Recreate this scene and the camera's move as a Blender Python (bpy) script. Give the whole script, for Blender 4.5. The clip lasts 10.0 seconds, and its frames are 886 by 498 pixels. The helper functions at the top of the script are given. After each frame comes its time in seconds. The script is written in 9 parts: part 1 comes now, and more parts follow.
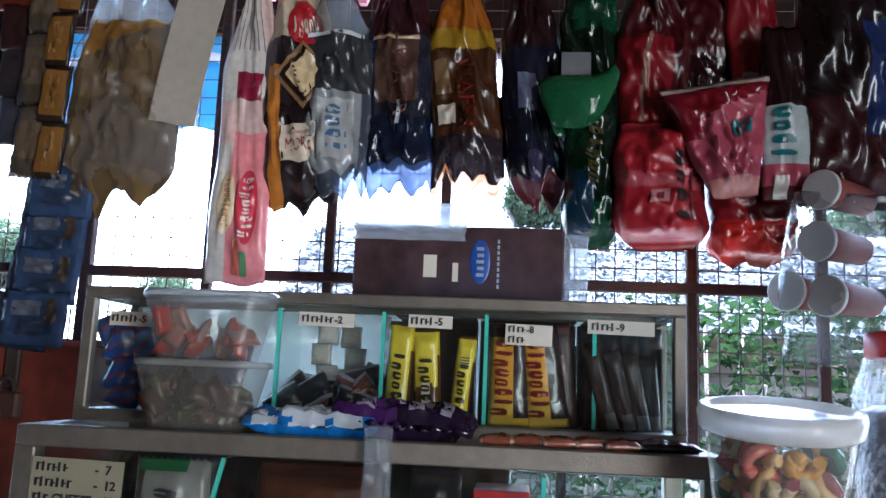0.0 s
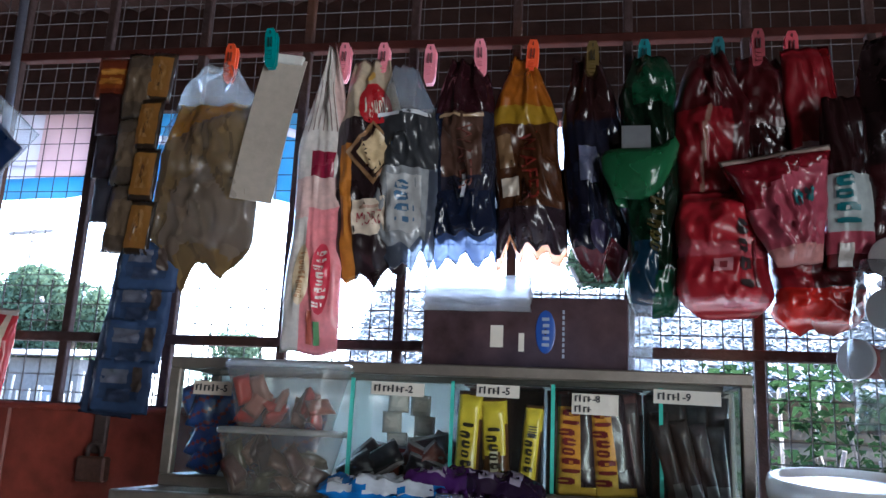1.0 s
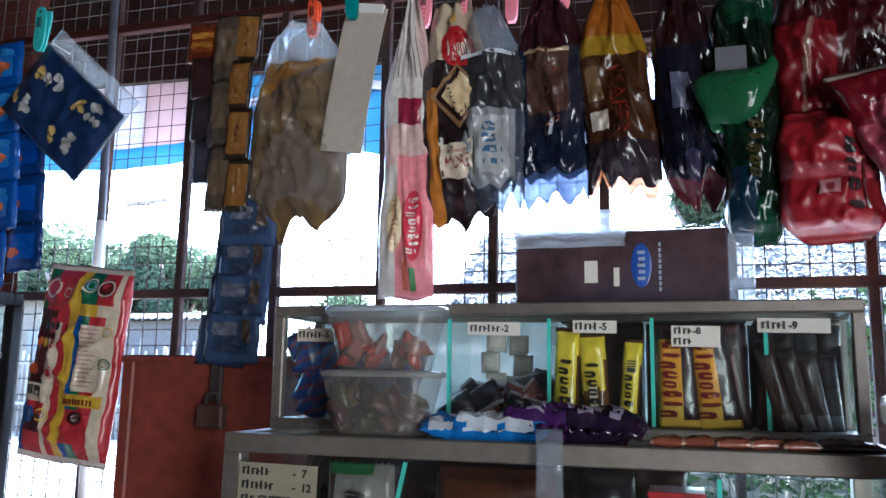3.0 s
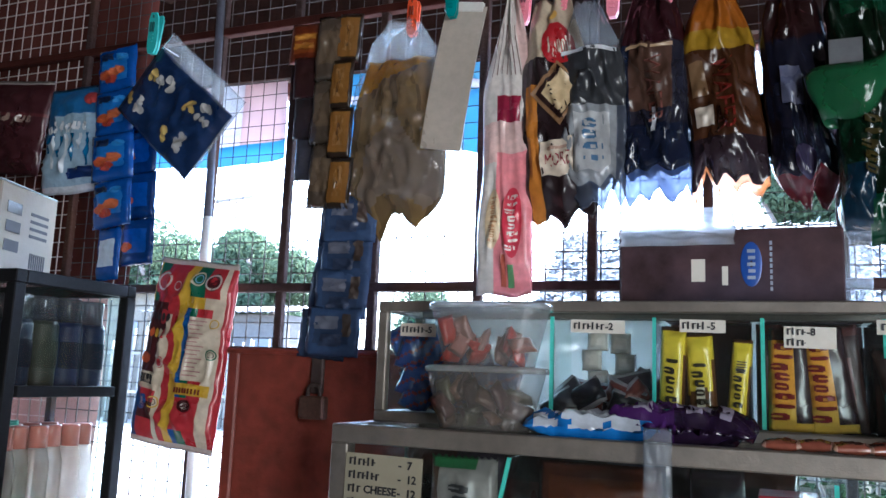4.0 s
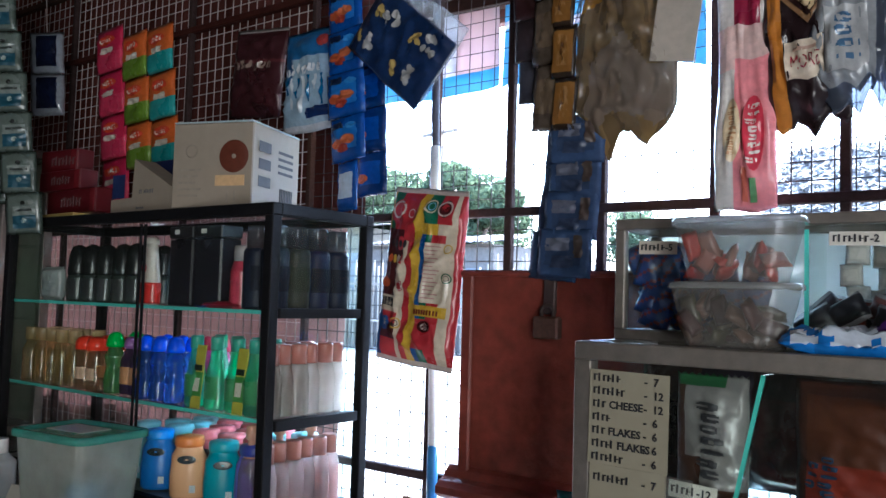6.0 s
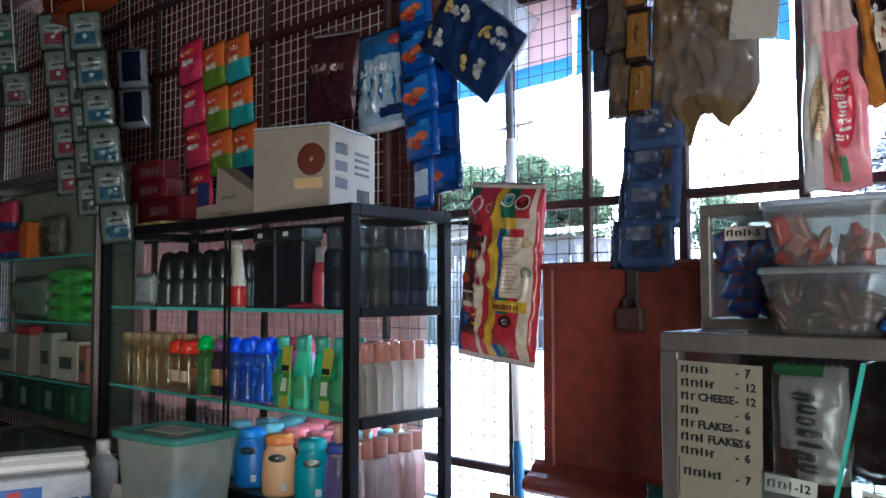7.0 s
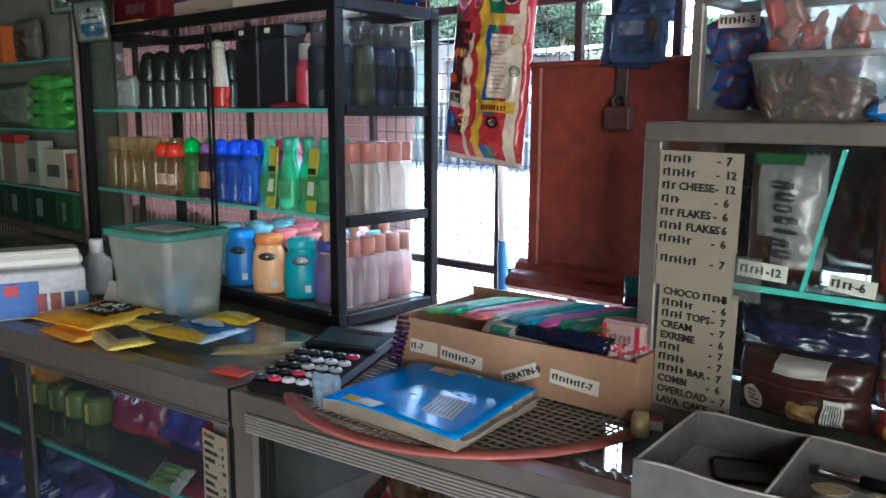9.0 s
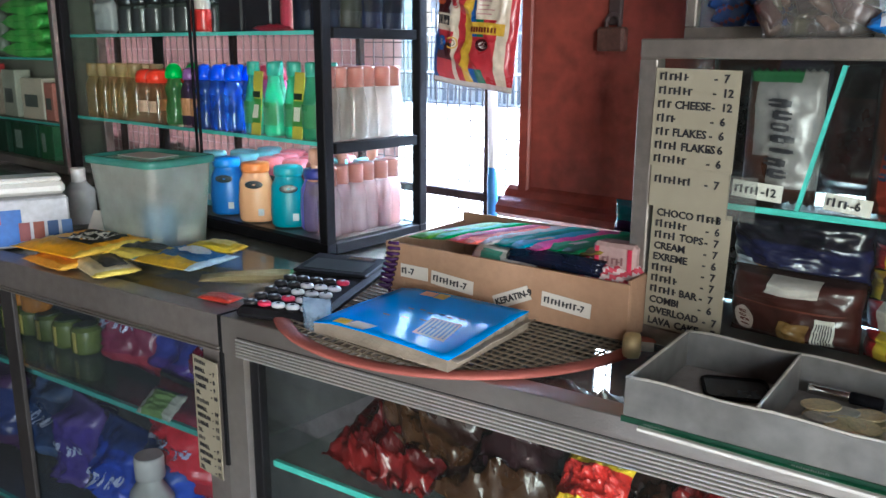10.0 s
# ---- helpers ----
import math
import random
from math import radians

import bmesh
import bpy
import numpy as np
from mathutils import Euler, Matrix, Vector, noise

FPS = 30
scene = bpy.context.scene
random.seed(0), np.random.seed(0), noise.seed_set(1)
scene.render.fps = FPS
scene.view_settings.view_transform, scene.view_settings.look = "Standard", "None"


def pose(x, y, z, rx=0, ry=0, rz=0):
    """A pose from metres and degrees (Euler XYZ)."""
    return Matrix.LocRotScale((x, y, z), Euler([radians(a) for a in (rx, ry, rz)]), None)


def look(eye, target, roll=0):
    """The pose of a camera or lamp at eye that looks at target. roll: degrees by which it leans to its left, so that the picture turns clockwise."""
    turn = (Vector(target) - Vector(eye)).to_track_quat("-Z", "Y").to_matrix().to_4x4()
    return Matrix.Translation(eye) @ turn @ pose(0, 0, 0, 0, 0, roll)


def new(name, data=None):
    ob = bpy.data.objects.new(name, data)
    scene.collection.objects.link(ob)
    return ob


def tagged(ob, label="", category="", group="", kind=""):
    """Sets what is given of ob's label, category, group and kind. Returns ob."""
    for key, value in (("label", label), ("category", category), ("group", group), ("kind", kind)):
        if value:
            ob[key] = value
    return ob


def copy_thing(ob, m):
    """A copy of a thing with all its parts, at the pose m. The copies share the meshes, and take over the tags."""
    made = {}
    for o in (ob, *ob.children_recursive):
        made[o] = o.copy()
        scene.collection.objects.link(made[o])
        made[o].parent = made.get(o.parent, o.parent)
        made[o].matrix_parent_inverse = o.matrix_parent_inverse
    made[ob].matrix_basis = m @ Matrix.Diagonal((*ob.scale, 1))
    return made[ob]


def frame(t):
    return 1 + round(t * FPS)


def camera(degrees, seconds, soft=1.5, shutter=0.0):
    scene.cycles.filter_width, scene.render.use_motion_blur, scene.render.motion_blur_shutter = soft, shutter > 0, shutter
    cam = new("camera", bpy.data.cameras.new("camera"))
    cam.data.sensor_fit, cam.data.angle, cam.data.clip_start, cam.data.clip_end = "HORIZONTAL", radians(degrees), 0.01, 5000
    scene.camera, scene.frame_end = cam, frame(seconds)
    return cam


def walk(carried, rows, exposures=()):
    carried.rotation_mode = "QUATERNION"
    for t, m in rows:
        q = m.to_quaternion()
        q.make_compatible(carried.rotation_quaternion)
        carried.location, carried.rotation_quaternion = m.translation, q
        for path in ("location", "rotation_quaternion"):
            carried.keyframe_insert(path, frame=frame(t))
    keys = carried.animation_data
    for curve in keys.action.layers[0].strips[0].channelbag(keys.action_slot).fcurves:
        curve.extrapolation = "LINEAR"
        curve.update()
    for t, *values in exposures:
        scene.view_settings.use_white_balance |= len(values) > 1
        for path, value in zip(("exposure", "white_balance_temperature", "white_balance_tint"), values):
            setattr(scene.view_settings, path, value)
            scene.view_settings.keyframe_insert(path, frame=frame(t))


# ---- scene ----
cam = camera(56.7, 10.0)
PATH = [
    (0, (0.006, 0.015, 1.283), (-0.17, 1.981, 1.6), 2.4),
    (0.5, (0.002, -0.006, 1.289), (-0.317, 1.936, 1.645), 2.9),
    (1, (0.006, -0.02, 1.29), (-0.325, 1.9, 1.742), 2.7),
    (1.5, (0.01, -0.029, 1.285), (-0.33, 1.893, 1.721), 2.9),
    (2, (0.005, -0.026, 1.286), (-0.414, 1.894, 1.657), 3.0),
    (2.2, (0.002, -0.029, 1.288), (-0.468, 1.88, 1.656), 3.2),
    (3.3, (0.019, -0.011, 1.279), (-0.583, 1.87, 1.595), 0.6),
    (3.5, (0.013, -0.027, 1.281), (-0.627, 1.839, 1.607), 1.2),
    (4, (-0.007, -0.029, 1.279), (-0.758, 1.798, 1.591), 2.2),
    (4.5, (-0.018, -0.031, 1.271), (-0.916, 1.736, 1.541), 2.6),
    (5, (-0.03, -0.044, 1.273), (-1.063, 1.657, 1.473), 1.5),
    (5.5, (-0.034, -0.042, 1.268), (-1.173, 1.596, 1.41), 1.3),
    (6.8, (-0.039, -0.063, 1.268), (-1.328, 1.463, 1.38), 0.8),
    (7, (-0.038, -0.042, 1.269), (-1.376, 1.441, 1.376), -0.1),
    (7.5, (-0.032, -0.043, 1.272), (-1.413, 1.401, 1.352), -1.6),
    (8, (-0.027, -0.035, 1.25), (-1.39, 1.424, 1.139), 0.3),
    (8.5, (-0.03, -0.034, 1.239), (-1.378, 1.424, 1.005), 0.2),
    (9, (-0.033, -0.033, 1.232), (-1.341, 1.445, 0.912), 0.3),
    (9.5, (-0.041, -0.039, 1.223), (-1.362, 1.408, 0.823), 0.4),
    (10, (-0.043, -0.03, 1.214), (-1.305, 1.448, 0.744), 0.3),
]
EXPOSURES = [(0, 4.95, 5100, 6), (1, 4.75, 5100, 6), (2.2, 4.85, 5100, 6), (4, 5.1, 5100, 6), (5.5, 4.9, 5150, 6), (7, 4.92, 5200, 6), (7.5, 4.95, 5200, 6), (8, 4.82, 5250, 6), (8.5, 4.9, 5350, 6), (9, 5.45, 5250, 6), (10, 5.85, 5250, 6)]
walk(cam, [(t, look(eye, target, roll)) for t, eye, target, roll in PATH], EXPOSURES)
SKY, SUN, DOOR_FILL = 0.15, 3.0, 1.9

# ---- world and lights ----
world = bpy.data.worlds.new("sky")
world.use_nodes = True
scene.world = world
wn = world.node_tree.nodes
sky = wn.new("ShaderNodeTexSky")
sky.sky_type = 'NISHITA'
sky.sun_disc = False
sky.sun_elevation, sky.sun_rotation = radians(62), radians(20)
sky.air_density, sky.dust_density, sky.ozone_density = 1.0, 4.0, 1.0
wn["Background"].inputs[1].default_value = SKY
world.node_tree.links.new(sky.outputs[0], wn["Background"].inputs[0])

sun = new("sun", bpy.data.lights.new("sun", 'SUN'))
sun.data.energy, sun.data.angle, sun.data.color = SUN, radians(12), (1.0, 0.95, 0.88)
sun.matrix_world = look((3, 8, 14), (0, 0, 0))

# fill lamp added at an unseen right-wall doorway, standing in for daylight
door_fill = new("doorway_fill", bpy.data.lights.new("doorway_fill", 'AREA'))
door_fill.data.shape, door_fill.data.size, door_fill.data.size_y = 'RECTANGLE', 0.85, 1.9
door_fill.data.energy, door_fill.data.color = DOOR_FILL, (1.0, 0.86, 0.68)
door_fill.matrix_world = look((1.49, -1.3, 1.0), (-1.0, 0.2, 1.0))


# ---- materials ----
def C(h):
    """A base colour from a hex code."""
    v = [int(h[i:i + 2], 16) / 255 for i in (0, 2, 4)]
    return tuple(round(c / 12.92 if c < 0.04 else ((c + 0.055) / 1.055) ** 2.4, 4) for c in v)


def mat(name, col, rough=0.5, metal=0.0, vary=0.12, scale=30.0, bump=0.0, bscale=120.0, alpha=1.0, trans=0.0, coat=0.0, rand=0.0, spec=0.5, stain=None, emit=0.0, ridged=False):
    """A surface with colour change at two scales, uneven gloss and fine relief."""
    m = bpy.data.materials.new(name)
    m.use_nodes = True
    nt = m.node_tree
    n, l = nt.nodes, nt.links
    b = n["Principled BSDF"]
    tc = n.new("ShaderNodeTexCoord")
    big, fine = n.new("ShaderNodeTexNoise"), n.new("ShaderNodeTexNoise")
    big.inputs["Scale"].default_value, big.inputs["Detail"].default_value = scale * 0.3, 4
    fine.inputs["Scale"].default_value, fine.inputs["Detail"].default_value = scale * 3.0, 5
    for q in (big, fine):
        l.new(tc.outputs["Object"], q.inputs["Vector"])
    add = n.new("ShaderNodeMath")
    add.operation = 'ADD'
    l.new(big.outputs["Fac"], add.inputs[0])
    l.new(fine.outputs["Fac"], add.inputs[1])
    rng = n.new("ShaderNodeMapRange")
    rng.inputs["From Min"].default_value, rng.inputs["From Max"].default_value = 0.7, 1.3
    rng.inputs["To Min"].default_value, rng.inputs["To Max"].default_value = 1 - vary, 1 + vary
    l.new(add.outputs[0], rng.inputs["Value"])
    hsv = n.new("ShaderNodeHueSaturation")
    hsv.inputs["Color"].default_value = (*col, 1)
    val = rng.outputs[0]
    if rand:
        info = n.new("ShaderNodeObjectInfo")
        rr = n.new("ShaderNodeMapRange")
        rr.inputs["To Min"].default_value, rr.inputs["To Max"].default_value = 1 - rand, 1 + rand
        l.new(info.outputs["Random"], rr.inputs["Value"])
        mul = n.new("ShaderNodeMath")
        mul.operation = 'MULTIPLY'
        l.new(val, mul.inputs[0])
        l.new(rr.outputs[0], mul.inputs[1])
        val = mul.outputs[0]
    l.new(val, hsv.inputs["Value"])
    out_col = hsv.outputs[0]
    if stain:
        st = n.new("ShaderNodeTexNoise")
        st.inputs["Scale"].default_value, st.inputs["Detail"].default_value = scale * 0.12, 6
        l.new(tc.outputs["Object"], st.inputs["Vector"])
        ramp = n.new("ShaderNodeMapRange")
        ramp.inputs["From Min"].default_value, ramp.inputs["From Max"].default_value = 0.5, 0.72
        l.new(st.outputs["Fac"], ramp.inputs["Value"])
        mx = n.new("ShaderNodeMix")
        mx.data_type = 'RGBA'
        l.new(ramp.outputs[0], mx.inputs["Factor"])
        l.new(out_col, mx.inputs["A"])
        mx.inputs["B"].default_value = (*stain, 1)
        out_col = mx.outputs["Result"]
    l.new(out_col, b.inputs["Base Color"])
    rr2 = n.new("ShaderNodeMapRange")
    rr2.inputs["To Min"].default_value, rr2.inputs["To Max"].default_value = max(rough - 0.1, 0.02), min(rough + 0.12, 1)
    l.new(big.outputs["Fac"], rr2.inputs["Value"])
    l.new(rr2.outputs[0], b.inputs["Roughness"])
    b.inputs["Metallic"].default_value = metal
    b.inputs["Alpha"].default_value = alpha
    b.inputs["Transmission Weight"].default_value = trans
    b.inputs["Coat Weight"].default_value = coat
    b.inputs["Specular IOR Level"].default_value = spec
    if emit:
        b.inputs["Emission Color"].default_value = (*col, 1)
        b.inputs["Emission Strength"].default_value = emit
    if bump:
        bt = n.new("ShaderNodeTexNoise")
        bt.inputs["Scale"].default_value, bt.inputs["Detail"].default_value = bscale, 4
        if ridged:
            bt.noise_type = 'RIDGED_MULTIFRACTAL'
            bt.inputs["Detail"].default_value = 2
        l.new(tc.outputs["Object"], bt.inputs["Vector"])
        bp = n.new("ShaderNodeBump")
        bp.inputs["Strength"].default_value, bp.inputs["Distance"].default_value = bump, 0.01
        l.new(bt.outputs["Fac"], bp.inputs["Height"])
        l.new(bp.outputs[0], b.inputs["Normal"])
    return m


def film(name, col, clear=0.6, rough=0.12, bump=0.0, bscale=60.0, ior=1.45, thru=0.5):
    """Thin clear sheet: part lets light through, part is tinted, with gloss by Fresnel."""
    m = bpy.data.materials.new(name)
    m.use_nodes = True
    nt = m.node_tree
    n, l = nt.nodes, nt.links
    n.remove(n["Principled BSDF"])
    tr, df, gl = n.new("ShaderNodeBsdfTransparent"), n.new("ShaderNodeBsdfDiffuse"), n.new("ShaderNodeBsdfGlossy")
    tl = n.new("ShaderNodeBsdfTranslucent")
    tr.inputs[0].default_value = (*[0.5 + 0.5 * c for c in col], 1)
    df.inputs[0].default_value = (*col, 1)
    tl.inputs[0].default_value = (*col, 1)
    gl.inputs["Roughness"].default_value = rough
    body, m1, m2 = n.new("ShaderNodeMixShader"), n.new("ShaderNodeMixShader"), n.new("ShaderNodeMixShader")
    body.inputs[0].default_value = thru
    l.new(df.outputs[0], body.inputs[1])
    l.new(tl.outputs[0], body.inputs[2])
    tc, nz, mr = n.new("ShaderNodeTexCoord"), n.new("ShaderNodeTexNoise"), n.new("ShaderNodeMapRange")
    nz.inputs["Scale"].default_value, nz.inputs["Detail"].default_value = 25, 4
    l.new(tc.outputs["Object"], nz.inputs["Vector"])
    mr.inputs["To Min"].default_value, mr.inputs["To Max"].default_value = min(clear + 0.4 * (1 - clear), 1), max(clear - 0.4 * (1 - clear), 0)
    l.new(nz.outputs["Fac"], mr.inputs["Value"])
    l.new(mr.outputs[0], m1.inputs[0])
    l.new(body.outputs[0], m1.inputs[1])
    l.new(tr.outputs[0], m1.inputs[2])
    fr, pw, sc = n.new("ShaderNodeLayerWeight"), n.new("ShaderNodeMath"), n.new("ShaderNodeMath")
    fr.inputs["Blend"].default_value = 0.5
    pw.operation, sc.operation = 'POWER', 'MULTIPLY_ADD'
    pw.inputs[1].default_value = 5.0
    f0 = ((ior - 1) / (ior + 1)) ** 2
    sc.inputs[1].default_value, sc.inputs[2].default_value = (1 - f0) * 0.8, f0
    l.new(fr.outputs["Facing"], pw.inputs[0])
    l.new(pw.outputs[0], sc.inputs[0])
    l.new(sc.outputs[0], m2.inputs[0])
    l.new(m1.outputs[0], m2.inputs[1])
    l.new(gl.outputs[0], m2.inputs[2])
    if bump:
        bt, bp = n.new("ShaderNodeTexNoise"), n.new("ShaderNodeBump")
        bt.inputs["Scale"].default_value = bscale
        l.new(tc.outputs["Object"], bt.inputs["Vector"])
        bp.inputs["Strength"].default_value, bp.inputs["Distance"].default_value = bump, 0.01
        l.new(bt.outputs["Fac"], bp.inputs["Height"])
        for q in (gl, fr):
            l.new(bp.outputs[0], q.inputs["Normal"])
    l.new(m2.outputs[0], n["Material Output"].inputs["Surface"])
    return m


def sheer(name, col, thru=0.5, rough=0.6):
    """Cloth or sheet that daylight shines through."""
    m = bpy.data.materials.new(name)
    m.use_nodes = True
    nt = m.node_tree
    n, l = nt.nodes, nt.links
    n.remove(n["Principled BSDF"])
    df, tl, mx = n.new("ShaderNodeBsdfDiffuse"), n.new("ShaderNodeBsdfTranslucent"), n.new("ShaderNodeMixShader")
    tc, nz, hs = n.new("ShaderNodeTexCoord"), n.new("ShaderNodeTexNoise"), n.new("ShaderNodeHueSaturation")
    nz.inputs["Scale"].default_value, nz.inputs["Detail"].default_value = 9, 5
    l.new(tc.outputs["Object"], nz.inputs["Vector"])
    mr = n.new("ShaderNodeMapRange")
    mr.inputs["To Min"].default_value, mr.inputs["To Max"].default_value = 0.75, 1.2
    l.new(nz.outputs["Fac"], mr.inputs["Value"])
    hs.inputs["Color"].default_value = (*col, 1)
    l.new(mr.outputs[0], hs.inputs["Value"])
    for q in (df, tl):
        l.new(hs.outputs[0], q.inputs[0])
    mx.inputs[0].default_value = thru
    l.new(df.outputs[0], mx.inputs[1])
    l.new(tl.outputs[0], mx.inputs[2])
    l.new(mx.outputs[0], n["Material Output"].inputs["Surface"])
    return m


CACHE = {}


def paper_film(col, rough=0.42, spec=0.35):
    """Flat printed sachet film with a soft sheen."""
    key = ("paper_film", tuple(col), rough, spec)
    if key not in CACHE:
        CACHE[key] = mat("sachet_print", col, rough, 0.0, 0.14, 50, 0.12, 45, spec=spec)
    return CACHE[key]



def foil(col, rough=0.28, bump=0.35, coat=0.2):
    """Printed plastic wrapper of one ink colour."""
    key = ("foil", tuple(col), rough, coat)
    if key not in CACHE:
        CACHE[key] = mat("wrapper_print", col, rough, 0.0, 0.16, 40, bump, 24, coat=coat, ridged=True)
    return CACHE[key]


def plastic(col, rough=0.3):
    key = ("plastic", tuple(col), rough)
    if key not in CACHE:
        CACHE[key] = mat("plastic", col, rough, 0, 0.06, 60, 0.05, 200)
    return CACHE[key]


def liquid(col, clear=0.45):
    key = ("liquid", tuple(col), clear)
    if key not in CACHE:
        CACHE[key] = film("tinted_bottle", col, clear, 0.08, thru=0.85)
    return CACHE[key]


ALU = mat("brushed_aluminium", (0.52, 0.50, 0.47), 0.38, 0.85, 0.1, 25, 0.08, 400, stain=(0.36, 0.33, 0.29))
ALU_CASE = mat("dull_case_aluminium", (0.24, 0.215, 0.185), 0.48, 0.7, 0.15, 25, 0.08, 400, stain=(0.15, 0.13, 0.11))
ALU_DARK = mat("weathered_aluminium", (0.38, 0.35, 0.32), 0.42, 0.8, 0.12, 25, 0.1, 300, stain=(0.2, 0.18, 0.16))
BLACK = mat("black_powder_coat", (0.008, 0.008, 0.009), 0.6, 0.0, 0.2, 40, 0.06, 300, spec=0.12)
STEEL = mat("painted_grille_steel", (0.042, 0.026, 0.025), 0.8, 0.0, 0.3, 30, 0.25, 150, spec=0.12, stain=(0.08, 0.035, 0.02))
WIRE = mat("galvanised_wire", (0.06, 0.052, 0.05), 0.7, 0.0, 0.2, 30, spec=0.2)
WIRE_PALE = mat("pale_coated_wire", (0.46, 0.39, 0.37), 0.5, 0.0, 0.15, 30)
GLASS = film("clear_glass", (0.9, 0.97, 0.94), 0.994, 0.01, ior=1.2)
GLASS_TOP = film("counter_glass", (0.75, 0.85, 0.82), 0.965, 0.03, ior=1.6)
GLASS_EDGE = mat("green_glass_edge", (0.12, 0.55, 0.47), 0.15, 0, 0.1, 60, emit=0.0, coat=0.5)
CLEARBAG = film("clear_bag_film", (0.80, 0.84, 0.88), 0.8, 0.1, 0.6, 50)
FROST = film("frosted_plastic", (0.80, 0.84, 0.76), 0.68, 0.3, 0.1, 80, thru=0.5)
OLD_GLASS = film("dim_old_glass", (0.3, 0.36, 0.42), 0.965, 0.05, ior=1.3, thru=0.1)
DUSTY = film("dusty_back_glass", (0.36, 0.38, 0.36), 0.32, 0.3, thru=0.5)
HAZY = film("hazy_tub_plastic", (0.66, 0.64, 0.60), 0.83, 0.2, 0.2, 60, ior=1.35, thru=0.45)
TUBFILM = film("clear_tub_plastic", (0.72, 0.76, 0.75), 0.86, 0.14, 0.15, 60, ior=1.35, thru=0.3)
CARD = mat("white_card", (0.64, 0.61, 0.54), 0.7, 0, 0.05, 30, 0.03, 300)
BUFF = mat("buff_card", (0.62, 0.56, 0.47), 0.7, 0, 0.06, 30, 0.04, 300)
INK = mat("black_marker_ink", (0.02, 0.02, 0.025), 0.5, 0, 0.1, 50)
KRAFT = mat("brown_cardboard", (0.36, 0.22, 0.13), 0.75, 0, 0.12, 30, 0.15, 200, stain=(0.28, 0.16, 0.09))
MAHOG = mat("red_brown_plywood", (0.19, 0.038, 0.024), 0.5, 0, 0.4, 14, 0.2, 60, stain=(0.075, 0.018, 0.014))
CONCRETE = mat("concrete", (0.17, 0.16, 0.15), 0.85, 0, 0.18, 6, 0.3, 60, stain=(0.15, 0.14, 0.13))
ROAD = mat("bleached_concrete_road", (0.130, 0.127, 0.121), 0.95, 0, 0.35, 2.5, 0.4, 20, stain=(0.15, 0.14, 0.12), spec=0.1)
PLASTER = mat("painted_plaster", (0.085, 0.06, 0.048), 0.8, 0, 0.15, 5, 0.2, 60, stain=(0.11, 0.08, 0.06))
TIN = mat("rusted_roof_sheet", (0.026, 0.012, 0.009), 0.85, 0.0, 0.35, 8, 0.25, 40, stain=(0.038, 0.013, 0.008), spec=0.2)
OXIDE = mat("red_oxide_beam", (0.10, 0.025, 0.015), 0.6, 0, 0.25, 12, 0.15, 80)
OXIDE_DARK = mat("old_red_oxide_steel", (0.045, 0.013, 0.010), 0.8, 0, 0.25, 12, 0.15, 80, spec=0.1)
BRASS = mat("brass", (0.60, 0.48, 0.24), 0.38, 0.45, 0.15, 60)
CHROME = mat("chrome", (0.7, 0.7, 0.7), 0.15, 1.0, 0.08, 60)


# ---- mesh helpers ----
def thing(name, loc=(0, 0, 0), label="", category="", group="", rz=0.0, rx=0.0, ry=0.0):
    e = new(name)
    e.empty_display_size = 0.02
    e.matrix_world = pose(*loc, rx, ry, rz)
    return tagged(e, label, category, group)


def link(name, bm, material, parent, label=""):
    me = bpy.data.meshes.new(name)
    bm.to_mesh(me)
    bm.free()
    for m in (material if isinstance(material, (list, tuple)) else [material]):
        me.materials.append(m)
    ob = new(name, me)
    if parent:
        ob.parent = parent
    return tagged(ob, label)


part = link


def structure(name, bm, material, label=""):
    return tagged(link(name, bm, material, None), label, kind="structure")


def box(bm, x0, x1, y0, y1, z0, z1, bev=0.0, mi=0, m=None):
    vs = [bm.verts.new((x, y, z)) for x in (x0, x1) for y in (y0, y1) for z in (z0, z1)]
    quads = ((0, 1, 3, 2), (4, 6, 7, 5), (0, 4, 5, 1), (2, 3, 7, 6), (0, 2, 6, 4), (1, 5, 7, 3))
    fs = [bm.faces.new([vs[i] for i in q]) for q in quads]
    for f in fs:
        f.material_index = mi
    if bev:
        es = list({e for f in fs for e in f.edges})
        r = bmesh.ops.bevel(bm, geom=es, offset=bev, segments=1, affect='EDGES', profile=0.5, material=-1)
        vs = list({v for f in r["faces"] for v in f.verts} | {v for v in vs if v.is_valid})
        for f in r["faces"]:
            f.material_index = mi
    if m is not None:
        bmesh.ops.transform(bm, matrix=m, verts=[v for v in vs if v.is_valid])
    return bm


def boxed(x0, x1, y0, y1, z0, z1, bev=0.0):
    return box(bmesh.new(), x0, x1, y0, y1, z0, z1, bev)


